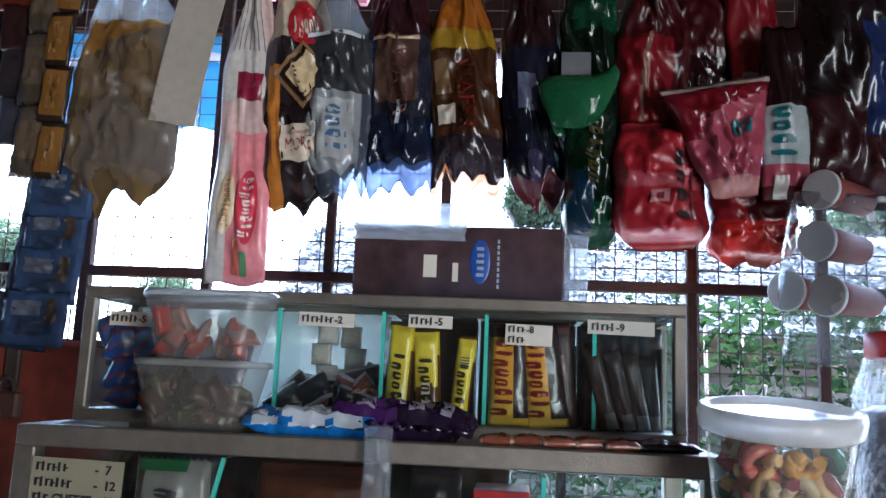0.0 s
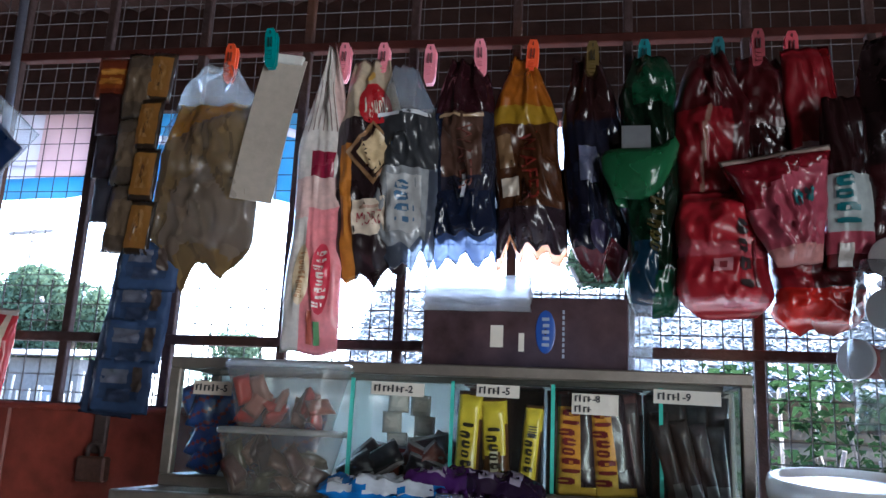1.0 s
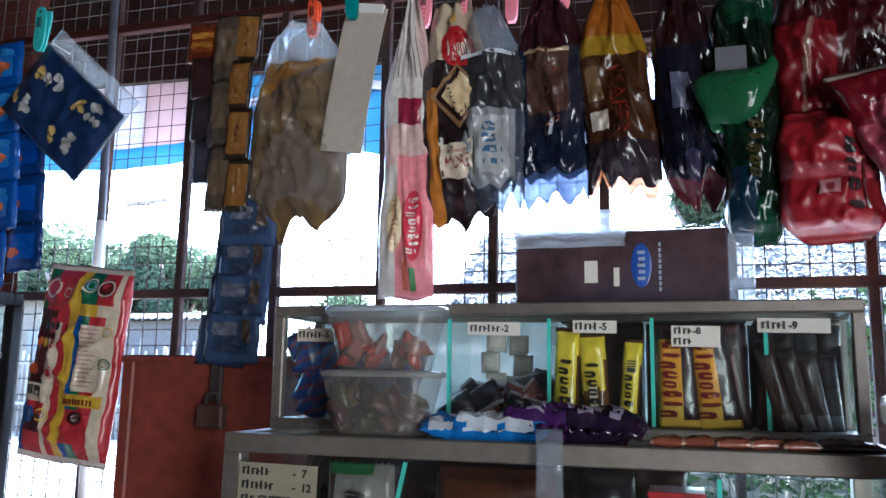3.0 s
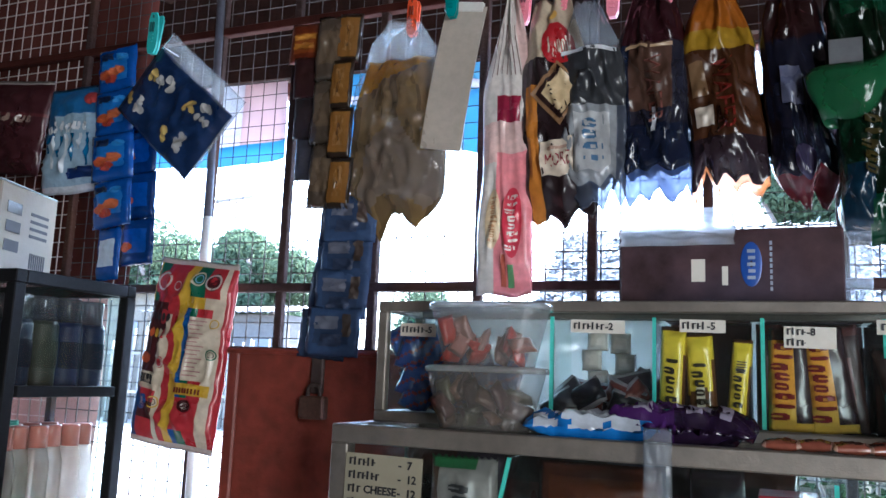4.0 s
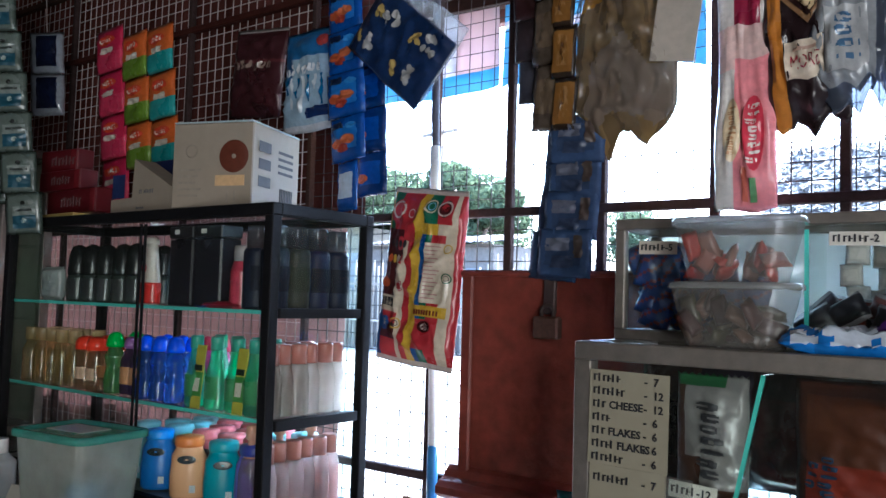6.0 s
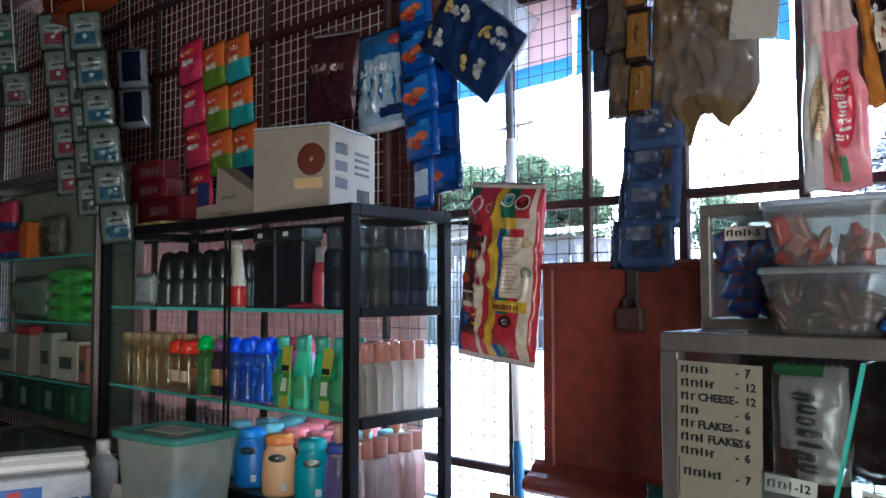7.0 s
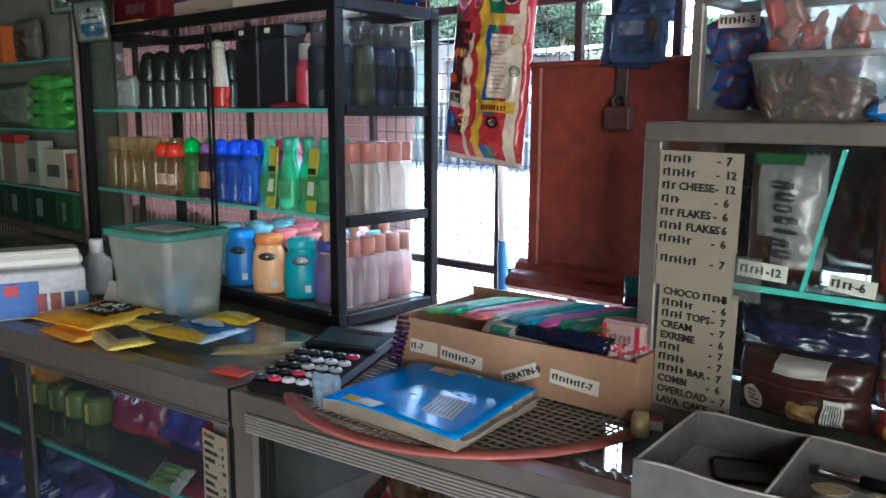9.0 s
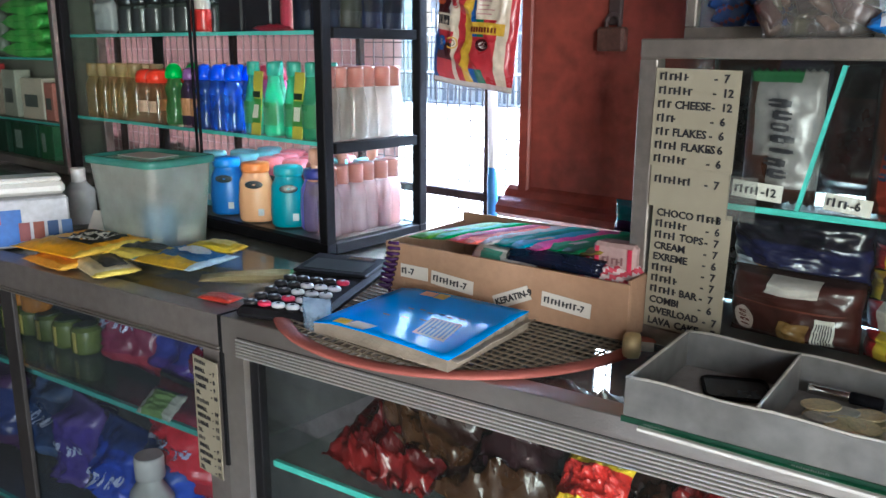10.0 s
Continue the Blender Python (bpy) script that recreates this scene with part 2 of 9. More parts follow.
def lathe(bm, prof, seg=20, cx=0.0, cy=0.0, z0=0.0, sx=1.0, sy=1.0, mi=0, m=None, cap=True):
    rings = []
    for r, z in prof:
        rings.append([bm.verts.new((cx + sx * r * math.cos(2 * math.pi * k / seg), cy + sy * r * math.sin(2 * math.pi * k / seg), z0 + z)) for k in range(seg)])
    for a, b in zip(rings, rings[1:]):
        for k in range(seg):
            f = bm.faces.new((a[k], a[(k + 1) % seg], b[(k + 1) % seg], b[k]))
            f.smooth, f.material_index = True, mi
    if cap:
        for ring, turn in ((rings[0], True), (rings[-1], False)):
            f = bm.faces.new(list(reversed(ring)) if turn else ring)
            f.material_index = mi
    if m is not None:
        bmesh.ops.transform(bm, matrix=m, verts=[v for ring in rings for v in ring])
    return bm


def tube(bm, pts, r, seg=8, closed=False, mi=0):
    pts = [Vector(p) for p in pts]
    rings = []
    n = len(pts)
    for i, p in enumerate(pts):
        a = pts[(i - 1) % n] if closed or i else p
        b = pts[(i + 1) % n] if closed or i < n - 1 else p
        d = (b - a).normalized()
        u = d.cross(Vector((0, 0, 1)))
        u = u.normalized() if u.length > 1e-4 else Vector((1, 0, 0))
        w = d.cross(u)
        rings.append([bm.verts.new(p + r * (math.cos(2 * math.pi * k / seg) * u + math.sin(2 * math.pi * k / seg) * w)) for k in range(seg)])
    pairs = list(zip(rings, rings[1:])) + ([(rings[-1], rings[0])] if closed else [])
    for a, b in pairs:
        for k in range(seg):
            f = bm.faces.new((a[k], a[(k + 1) % seg], b[(k + 1) % seg], b[k]))
            f.smooth, f.material_index = True, mi
    if not closed:
        bm.faces.new(list(reversed(rings[0])))
        bm.faces.new(rings[-1])
    return bm


def surface(w, h, d, seed, wave=1.0, flare=0.0, pinch=0.0, seal=0.05, lump=0.0, fringe=0.0, points=3.4, round_foot=0.0):
    """The front of a filled pouch that hangs from z = 0 to -h: a function of u, v in 0..1 (v down) and the side (-1 front, 1 back)."""
    off = Vector((seed * 3.7, seed * 1.3, seed * 0.7))

    def at(u, v, side):
        x = (u - 0.5) * w
        k = 1.0 - pinch * max(0.0, 1 - v / 0.34) ** 1.2 + flare * v - round_foot * max(0.0, (v - 0.8) / 0.2) ** 2
        e = min(1.0, max(0.0, (v - seal) / 0.12), max(0.0, (1 - seal - v) / 0.1))
        body = math.sqrt(max(0.0, math.sin(math.pi * u))) * math.sin(e * math.pi / 2)
        big = noise.noise(Vector((u * 2.2, v * 3.0, side)) + off)
        fine = noise.noise(Vector((u * 7, v * 9, side * 2)) + off)
        ridge = 1 - abs(noise.noise(Vector((u * 3.5 + v * 2.5, v * 5 - u * 3, side)) + off)) * 2.2
        ridge2 = 1 - abs(noise.noise(Vector((u * 6 - v * 5, v * 9 + u * 4, side + 3)) + off)) * 2.2
        y = side * d * 0.5 * body * (1 + 0.5 * wave * big) + wave * (0.03 * fine + 0.10 * max(ridge, 0) ** 3 * side + 0.05 * max(ridge2, 0) ** 3 * side) * min(w, h) * 0.4 * (0.25 + body) * (0.3 + e)
        if pinch:
            gather = pinch * max(0.0, 1 - v / 0.4)
            y += gather * 0.010 * math.sin(u * 17 + seed) + gather * 0.010 * noise.noise(Vector((u * 6, v * 3, 2)) + off)
        y += lump * d * body * math.sin(v * 19 + seed) * 0.5 * side
        x = x * k + wave * (0.05 if pinch else 0.025) * w * noise.noise(Vector((v * 4, u * 2, 5)) + off)
        z = -v * h + wave * 0.012 * h * noise.noise(Vector((u * 3, 9, v)) + off)
        if fringe:
            q = (u * points + seed * 0.37) % 1.0
            tooth = 0.55 + 1.1 * abs(math.sin(7.3 * int(u * points + seed * 0.37) + seed))
            z += fringe * (tooth * (abs(2 * q - 1) ** 0.8 - 0.5) + 0.9 * noise.noise(Vector((u * 5, 3, 1)) + off)) * max(0.0, (v - 0.78) / 0.22)
        return Vector((x, y + 0.0006 * side, z))
    return at


def pouch(name, mats, parent, w, h, d, seed, zones=None, nu=18, nv=28, teeth=0.0, label="", **kw):
    """A filled wrapper as one closed mesh. zones(u, v) picks the ink of each face."""
    at = surface(w, h, d, seed, **kw)
    bm = bmesh.new()
    grid = {}
    for s in (-1, 1):
        for i in range(nu + 1):
            for j in range(nv + 1):
                edge = i in (0, nu) or j in (0, nv)
                if edge and s == 1:
                    grid[s, i, j] = grid[-1, i, j]
                    continue
                p = at(i / nu, j / nv, s)
                if edge:
                    p.y = 0.5 * (p.y + at(i / nu, j / nv, 1).y)
                if teeth and j in (0, nv) and i % 2:
                    p.z += teeth if j == nv else -teeth
                grid[s, i, j] = bm.verts.new(p)
    for s in (-1, 1):
        for i in range(nu):
            for j in range(nv):
                q = [grid[s, i, j], grid[s, i, j + 1], grid[s, i + 1, j + 1], grid[s, i + 1, j]]
                f = bm.faces.new(q if s == -1 else q[::-1])
                f.smooth = True
                f.material_index = zones((i + 0.5) / nu, (j + 0.5) / nv) if zones else 0
    ob = part(name, bm, mats, parent, label)
    return ob, at


def crumple(ob, amp, scale, seed):
    """Sharp creases of crushed foil on a wrapper."""
    for v in ob.data.vertices:
        q = v.co * scale + Vector((seed * 1.7, seed * 0.6, seed))
        v.co.y += amp * (0.5 - 2.2 * abs(noise.noise(q))) * (1 if v.co.y > 0 else -1)
        v.co.z += amp * 0.5 * noise.noise(q * 1.3 + Vector((9, 2, 4)))
    for k, f in enumerate(ob.data.polygons):
        f.use_smooth = k % 3 != 0
    return ob


def print_on(name, at, material, parent, u0, u1, v0, v1, oval=False, lift=0.002, n=10, label="", seg=20, diamond=False):
    """A printed panel that follows the front of a wrapper."""
    n, lift = max(n, 8), lift + 0.0006
    bm = bmesh.new()
    if oval:
        cu, cv, ru, rv = (u0 + u1) / 2, (v0 + v1) / 2, (u1 - u0) / 2, (v1 - v0) / 2
        prev, first = None, None
        for r in range(n // 2 + 1):
            ring = []
            for k in range(seg):
                a = 2 * math.pi * k / seg
                rim = 1.0 if not diamond else 1 / (abs(math.cos(a)) + abs(math.sin(a)))
                p = at(cu + ru * rim * r / (n // 2) * math.cos(a), cv + rv * rim * r / (n // 2) * math.sin(a), -1)
                p.y -= lift
                ring.append(bm.verts.new(p))
            if prev:
                for k in range(seg):
                    f = bm.faces.new((prev[k], prev[(k + 1) % seg], ring[(k + 1) % seg], ring[k]))
                    f.smooth = True
            prev = ring
        bmesh.ops.remove_doubles(bm, verts=bm.verts, dist=1e-6)
    else:
        g = []
        for i in range(n + 1):
            row = []
            for j in range(n + 1):
                p = at(u0 + (u1 - u0) * i / n, v0 + (v1 - v0) * j / n, -1)
                p.y -= lift
                row.append(bm.verts.new(p))
            g.append(row)
        for i in range(n):
            for j in range(n):
                f = bm.faces.new((g[i][j], g[i][j + 1], g[i + 1][j + 1], g[i + 1][j]))
                f.smooth = True
    return part(name, bm, material, parent, label)


def word_on(name, at, material, parent, u0, u1, v0, v1, n, along="v", lift=0.0024):
    """Brand writing as one plain rounded block a letter, with a slit, that follows the front of a wrapper."""
    bm = bmesh.new()
    for k in range(n):
        kind = (k * 7 + n) % 5
        top = (1.0, 0.72, 0.72, 1.0, 0.78)[kind]
        low = -0.22 if kind == 2 else 0.0
        wide = (0.42, 0.74, 0.72, 0.66, 0.8)[kind]
        a0 = (k + 0.5 - wide / 2) / n
        slit = {1: [(2, 1), (2, 2), (2, 3)], 2: [(2, 0), (2, 1), (2, 2)], 3: [(2, 2), (3, 2), (4, 4), (4, 3)], 4: [(2, 2), (2, 3), (2, 4)]}.get(kind, [])
        pts = {}

        def corner(i, j):
            if (i, j) not in pts:
                f = (0.0, 0.14, 0.38, 0.62, 0.86, 1.0)
                p, q = a0 + wide / n * (f[i] + 0.10 * f[j]), low + (top - low) * f[j]
                u, v = (u0 + (u1 - u0) * q, v0 + (v1 - v0) * p) if along == "v" else (u0 + (u1 - u0) * p, v1 - (v1 - v0) * q)
                c = at(u, v, -1)
                c.y -= lift
                pts[i, j] = bm.verts.new(c)
            return pts[i, j]
        for i in range(5):
            for j in range(5):
                if (i, j) in slit or (i in (0, 4) and j in (0, 4)):
                    continue
                bm.faces.new((corner(i, j), corner(i + 1, j), corner(i + 1, j + 1), corner(i, j + 1))).smooth = True
    bmesh.ops.recalc_face_normals(bm, faces=bm.faces)
    return tagged(part(name, bm, material, parent), kind="stuff")


def text_on(at, text, material, parent, u0, u1, v0, v1, along="v", flip=False, lift=0.0026, name="lettering"):
    """A plain word in the built-in font that follows the front of a wrapper; along v it reads downwards, or upwards when flipped."""
    c = bpy.data.curves.new(name, 'FONT')
    c.body, c.size, c.resolution_u = text, 1.0, 2
    tmp = bpy.data.objects.new(name, c)
    me = bpy.data.meshes.new_from_object(tmp)
    bpy.data.objects.remove(tmp)
    xs, ys = [v.co.x for v in me.vertices], [v.co.y for v in me.vertices]
    x0, x1, y0, y1 = min(xs), max(xs), min(ys), max(ys)
    for v in me.vertices:
        a, b = (v.co.x - x0) / (x1 - x0), (v.co.y - y0) / (y1 - y0)
        if along == "v":
            u, w = (u0 + (u1 - u0) * b, v0 + (v1 - v0) * a) if not flip else (u1 - (u1 - u0) * b, v1 - (v1 - v0) * a)
        else:
            u, w = u0 + (u1 - u0) * a, v1 - (v1 - v0) * b
        p = at(u, w, -1)
        p.y -= lift
        v.co = p
    me.materials.append(material)
    ob = new(name, me)
    ob.parent = parent
    return ob


def bars_bm(bm, word, x, z, size, y=-0.0012, gap=0.18, slant=0.0):
    """One upright bar a letter for writing that is not to be spelled; returns where it ends."""
    cw = size * 0.62
    for k, c in enumerate(word):
        if c != " ":
            j = 0.12 * size * math.sin(k * 2.7 + size * 900)
            hh = size * (0.86 + 0.12 * math.sin(k * 1.9))
            box(bm, x, x + cw * (1 - gap) * 0.5, y, y + 0.0006, z + j * 0.3, z + hh)
            if k % 3 != 1:
                box(bm, x + cw * 0.25, x + cw * (1 - gap), y, y + 0.0006, z + hh * (0.42 if k % 2 else 0.82), z + hh * (0.58 if k % 2 else 1.0))
        x += cw
    return x


def lettering(text, size, material, parent, x, y, z, rz=0.0, rx=90.0, name="lettering", align='LEFT', ry=0.0):
    """Words in the built-in font as a mesh."""
    c = bpy.data.curves.new(name, 'FONT')
    c.body, c.size, c.extrude, c.align_x = text, size, 0.0004, align
    c.offset = size * 0.022
    c.resolution_u = 2
    tmp = bpy.data.objects.new(name, c)
    me = bpy.data.meshes.new_from_object(tmp)
    bpy.data.objects.remove(tmp)
    me.materials.append(material)
    ob = new(name, me)
    ob.parent = parent
    ob.matrix_local = pose(x, y, z, rx, ry, rz)
    return ob


def price_tag(loc, w, h, word, price, size, tilt=0.0, rz=0.0, rx=0.0, spelled="", lines=None, material=None):
    """A small card with marker writing; brand words are bars, prices are lettered."""
    t = thing("price_tag", loc, "small white card price tag with black marker writing", "price tag", "price tags", rz, rx, tilt)
    part("card", boxed(0, w, 0, 0.0008, 0, h), material or CARD, t)
    if lines:
        rows = lines
    else:
        rows = [(word, price)]
    for k, (wd, pr) in enumerate(rows):
        z = h - (k + 0.5) * h / len(rows) - size * 0.42
        if spelled:
            lettering(spelled + "-" + pr, size * 1.3, INK, t, w * 0.05, -0.0008, z)
            continue
        bm = bmesh.new()
        x = bars_bm(bm, wd, w * 0.06, z, size)
        part("writing", bm, INK, t)
        if pr:
            lettering("-" + pr, size * 1.35, INK, t, x, -0.0008, z)
    return t


def bottle(name, prof, body_mat, cap_prof, cap_mat, sx=1.0, sy=1.0, label="", category="bottle", group="", panel=None, fill=None, seg=18):
    """One bottle at the origin with its cap, and a paper label or contents if given."""
    t = thing(name, (0, 0, 0), label, category, group)
    part("body", lathe(bmesh.new(), prof, seg, sx=sx, sy=sy), body_mat, t)
    part("cap", lathe(bmesh.new(), cap_prof, seg), cap_mat, t)
    if fill:
        top, fm = fill
        inner = [(r * 0.9, z) for r, z in prof if z <= top]
        part("contents", lathe(bmesh.new(), [(inner[0][0], 0.002)] + inner[1:] + [(inner[-1][0], top)], seg, sx=sx, sy=sy), fm, t)
    if panel:
        z0, z1, pm = panel
        r = max(p[0] for p in prof)
        bm = bmesh.new()
        n = 10
        lo = []
        for k in range(n + 1):
            a = -math.pi / 2 + (k / n - 0.5) * 1.9
            lo.append((sx * (r + 0.0008) * math.cos(a), sy * (r + 0.0008) * math.sin(a)))
        v0 = [bm.verts.new((x, y, z0)) for x, y in lo]
        v1 = [bm.verts.new((x, y, z1)) for x, y in lo]
        for k in range(n):
            bm.faces.new((v0[k], v0[k + 1], v1[k + 1], v1[k])).smooth = True
        part("printed_label", bm, pm, t)
    return t


def repeat(proto, places):
    """Places a thing and its copies; the first place takes the thing itself."""
    out = [proto]
    for m in places[1:]:
        out.append(copy_thing(proto, m))
    proto.matrix_basis = places[0]
    return out


# ---- setting ----
structure("ground", boxed(-150, 150, -150, 150, -0.12, -0.03), ROAD, "pale bleached concrete and dirt ground outside")
structure("floor", boxed(-3.2, 1.5, -1.9, 1.12, -0.03, 0.0), CONCRETE, "grey concrete shop floor")
structure("wall_left", boxed(-3.32, -3.2, -1.9, 1.2, -0.03, 2.5), mat("dark_plank_wall", (0.014, 0.010, 0.008), 0.9, 0, 0.3, 6, 0.2, 40, spec=0.1), "dark stained board wall")
# doorway added out of view, as an opening for the fill lamp
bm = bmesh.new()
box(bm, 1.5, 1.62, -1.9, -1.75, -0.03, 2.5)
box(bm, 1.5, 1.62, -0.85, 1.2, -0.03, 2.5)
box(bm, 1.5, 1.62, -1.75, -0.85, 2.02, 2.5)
structure("wall_right", bm, PLASTER, "dim brown plaster wall with an added unseen doorway")
structure("wall_back", boxed(-3.2, 1.5, -2.0, -1.9, -0.03, 2.5), PLASTER, "dim brown plaster wall")
# unseen cream wall, added to bounce warm light in by the doorway
structure("wall_bounce", boxed(4.0, 4.15, -5.0, 2.5, -0.03, 3.2), mat("cream_render", (0.62, 0.50, 0.36), 0.85, 0, 0.12, 4, 0.2, 40, stain=(0.5, 0.4, 0.3)), "unseen cream wall added to warm the doorway light")
bm = boxed(-3.2, 1.5, 1.085, 1.2, -0.03, 0.5)
# higher left strip, added to stop daylight leaking in below the cabinet
box(bm, -3.2, -1.80, 1.14, 1.2, 0.5, 0.98)
structure("wall_front", bm, PLASTER, "low plaster wall under the grille")
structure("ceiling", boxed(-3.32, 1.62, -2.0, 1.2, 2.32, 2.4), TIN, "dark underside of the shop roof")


def corrugated(bm, x0, x1, y0, z0, y1, z1, pitch=0.076, amp=0.009, n=4):
    nx = int((x1 - x0) / pitch * n)
    rows = []
    for y, z in ((y0, z0), (y1, z1)):
        rows.append([bm.verts.new((x0 + (x1 - x0) * i / nx, y, z + amp * math.sin(2 * math.pi * i / n))) for i in range(nx + 1)])
    for i in range(nx):
        bm.faces.new((rows[0][i], rows[0][i + 1], rows[1][i + 1], rows[1][i])).smooth = True
    geom = bmesh.ops.extrude_face_region(bm, geom=bm.faces[:])
    bmesh.ops.translate(bm, vec=(0, 0, 0.004), verts=[v for v in geom["geom"] if isinstance(v, bmesh.types.BMVert)])


bm = bmesh.new()
corrugated(bm, -4.2, 2.2, 1.15, 2.36, 1.98, 2.13)
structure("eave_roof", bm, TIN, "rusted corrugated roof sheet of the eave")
for k, (y, z) in enumerate(((1.30, 2.28), (1.62, 2.185), (1.93, 2.10))):
    structure("trim", boxed(-4.2, 2.2, y - 0.02, y + 0.02, z - 0.03, z + 0.012, 0.003), OXIDE, "red oxide painted purlin under the eave")

bm = bmesh.new()
box(bm, -4.2, 2.2, 1.585, 1.605, 1.985, 2.24)
for q in bm.verts:
    if q.co.z < 2.1:
        q.co.z -= 0.016 * (q.co.x + 1.0)
structure("trim", bm, TIN, "dark fascia board under the eave")

# grille of steel bars with welded wire behind
grille = tagged(new("window_1"), "dark painted steel bar grille with welded wire mesh", kind="structure")
for x in (-2.6, -2.1, -1.6, -1.2, -0.739, -0.576, -0.406, -0.241, -0.088, 0.07, 0.231, 0.392, 0.56, 0.8, 1.1, 1.4):
    part("grille_post", boxed(x - 0.0065, x + 0.0065, 1.074, 1.087, 0.5, 2.3, 0.0015), STEEL, grille)
part("grille_post", boxed(-0.897, -0.886, 1.074, 1.087, 0.5, 2.3, 0.0015), STEEL, grille)
for x0, x1, z in ((-3.2, 1.5, 1.412), (-1.2, -0.84, 0.968), (-3.2, 1.5, 0.506), (-3.2, 1.5, 1.86), (-3.2, 1.5, 2.05)):
    part("grille_rail", boxed(x0, x1, 1.0725, 1.0885, z - 0.007, z + 0.007, 0.0015), OXIDE_DARK if z == 1.86 else STEEL, grille)
part("grille_rail", boxed(-0.84, -0.42, 1.073, 1.088, 1.306, 1.318, 0.0015), STEEL, grille)


def wires(x0, x1, z0, z1, y, pitch, r):
    bm = bmesh.new()
    for i in range(int((x1 - x0) / pitch) + 1):
        x = x0 + i * pitch
        j = 0.0008 * math.sin(i * 2.3)
        box(bm, x - r + j, x + r + j, y - r, y + r, z0, z1)
    for i in range(int((z1 - z0) / pitch) + 1):
        z = z0 + i * pitch
        j = 0.001 * math.sin(i * 1.7)
        box(bm, x0, x1, y + r, y + 3 * r, z - r + j, z + r + j)
    return bm


tagged(part("wire_mesh", wires(-1.2, 1.5, 0.52, 1.5, 1.09, 0.0262, 0.00085), WIRE, grille), kind="stuff")
tagged(part("wire_mesh", wires(-1.2, 1.5, 1.5065, 2.3, 1.09, 0.0262, 0.00055), WIRE, grille), kind="stuff")
tagged(part("wire_mesh", wires(-3.2, -1.2, 0.82, 2.3, 1.09, 0.0262, 0.0008), WIRE_PALE, grille), kind="stuff")

# cloth that closes the mesh behind the rack: pink below, dark maroon above, the eave's shade in its colour
def cloth(name, x0, x1, z0, z1, material, label):
    bm = bmesh.new()
    rows = []
    for j in range(14):
        rows.append([bm.verts.new((x0 + (x1 - x0) * i / 80, 1.125 + 0.012 * math.sin(i * 0.55) + 0.006 * math.sin(i * 1.7 + j * 0.4), z0 + (z1 - z0) * j / 13)) for i in range(81)])
    for j in range(13):
        for i in range(80):
            bm.faces.new((rows[j][i], rows[j][i + 1], rows[j + 1][i + 1], rows[j + 1][i])).smooth = True
    ob = tagged(link(name, bm, material, None), label, "curtain")
    ob.modifiers.new("thick", 'SOLIDIFY').thickness = 0.001


cloth("curtain", -3.15, -1.14, 0.85, 1.42, sheer("pink_curtain_cloth", (0.35, 0.225, 0.205), 0.5), "faded pink cloth hung behind the wire mesh")
cloth("curtain", -3.15, -1.09, 1.425, 2.25, sheer("maroon_curtain_cloth", (0.10, 0.035, 0.03), 0.15), "dark maroon upper cloth with the eave shade in its colour")

# tarpaulin that hangs from the eave outside
TARP_W, TARP_B = sheer("white_tarpaulin", (0.70, 0.68, 0.72), 0.6), sheer("pale_blue_tarpaulin", (0.22, 0.44, 0.60), 0.6)
TARP_P = sheer("pink_tarpaulin", (0.62, 0.50, 0.50), 0.6)


def tarp_sheet(x0, x1, z0, z1, panels, label, seed):
    """A sheet that hangs in soft folds, cut into differently coloured fields: (u0, u1, v0, v1, name, material), v down."""
    t = thing("tarpaulin", ((x0 + x1) / 2, 1.66, z1), label, "tarpaulin", "tarpaulins")
    w, h = x1 - x0, z1 - z0
    for u0, u1, v0, v1, nm, m in panels:
        bm = bmesh.new()
        nu, nv = max(2, int(40 * (u1 - u0))), max(2, int(16 * (v1 - v0)))
        g = {}
        for i in range(nu + 1):
            for j in range(nv + 1):
                u, v = u0 + (u1 - u0) * i / nu, v0 + (v1 - v0) * j / nv
                sag = 0.012 * math.sin(u * 9 + seed) * v
                g[i, j] = bm.verts.new(((u - 0.5) * w + 0.012 * v * (u - 0.3), 0.016 * math.sin(u * 14 + seed) + 0.007 * math.sin(u * 31 + v * 3), -v * h - sag))
        for i in range(nu):
            for j in range(nv):
                bm.faces.new((g[i, j + 1], g[i + 1, j + 1], g[i + 1, j], g[i, j])).smooth = True
        part(nm, bm, m, t).modifiers.new("thick", 'SOLIDIFY').thickness = 0.001
    return t


tarp_sheet(-2.05, -1.158, 1.806, 2.13, [(0, 1, 0, 0.3, "top_sheet", TARP_P), (0, 1, 0.84, 1, "blue_band", TARP_B), (0, 0.7, 0.3, 0.84, "sheet_panel", TARP_W), (0.7, 0.76, 0.3, 0.74, "sheet_panel", TARP_P),
                                        (0.76, 0.86, 0.3, 0.74, "sheet_panel", TARP_W), (0.7, 0.86, 0.74, 0.84, "sheet_panel", TARP_W), (0.86, 1, 0.3, 0.84, "sheet_panel", TARP_P)], "white, pink and blue printed tarpaulin hung from the eave outside", 1)
tarp_sheet(-1.122, -0.622, 1.786, 2.13, [(0, 1, 0, 0.5, "top_sheet", TARP_B), (0, 1, 0.5, 0.56, "seam_strip", TARP_W), (0, 1, 0.56, 1, "blue_sheet", TARP_B)], "pale blue tarpaulin hung from the eave outside", 4)

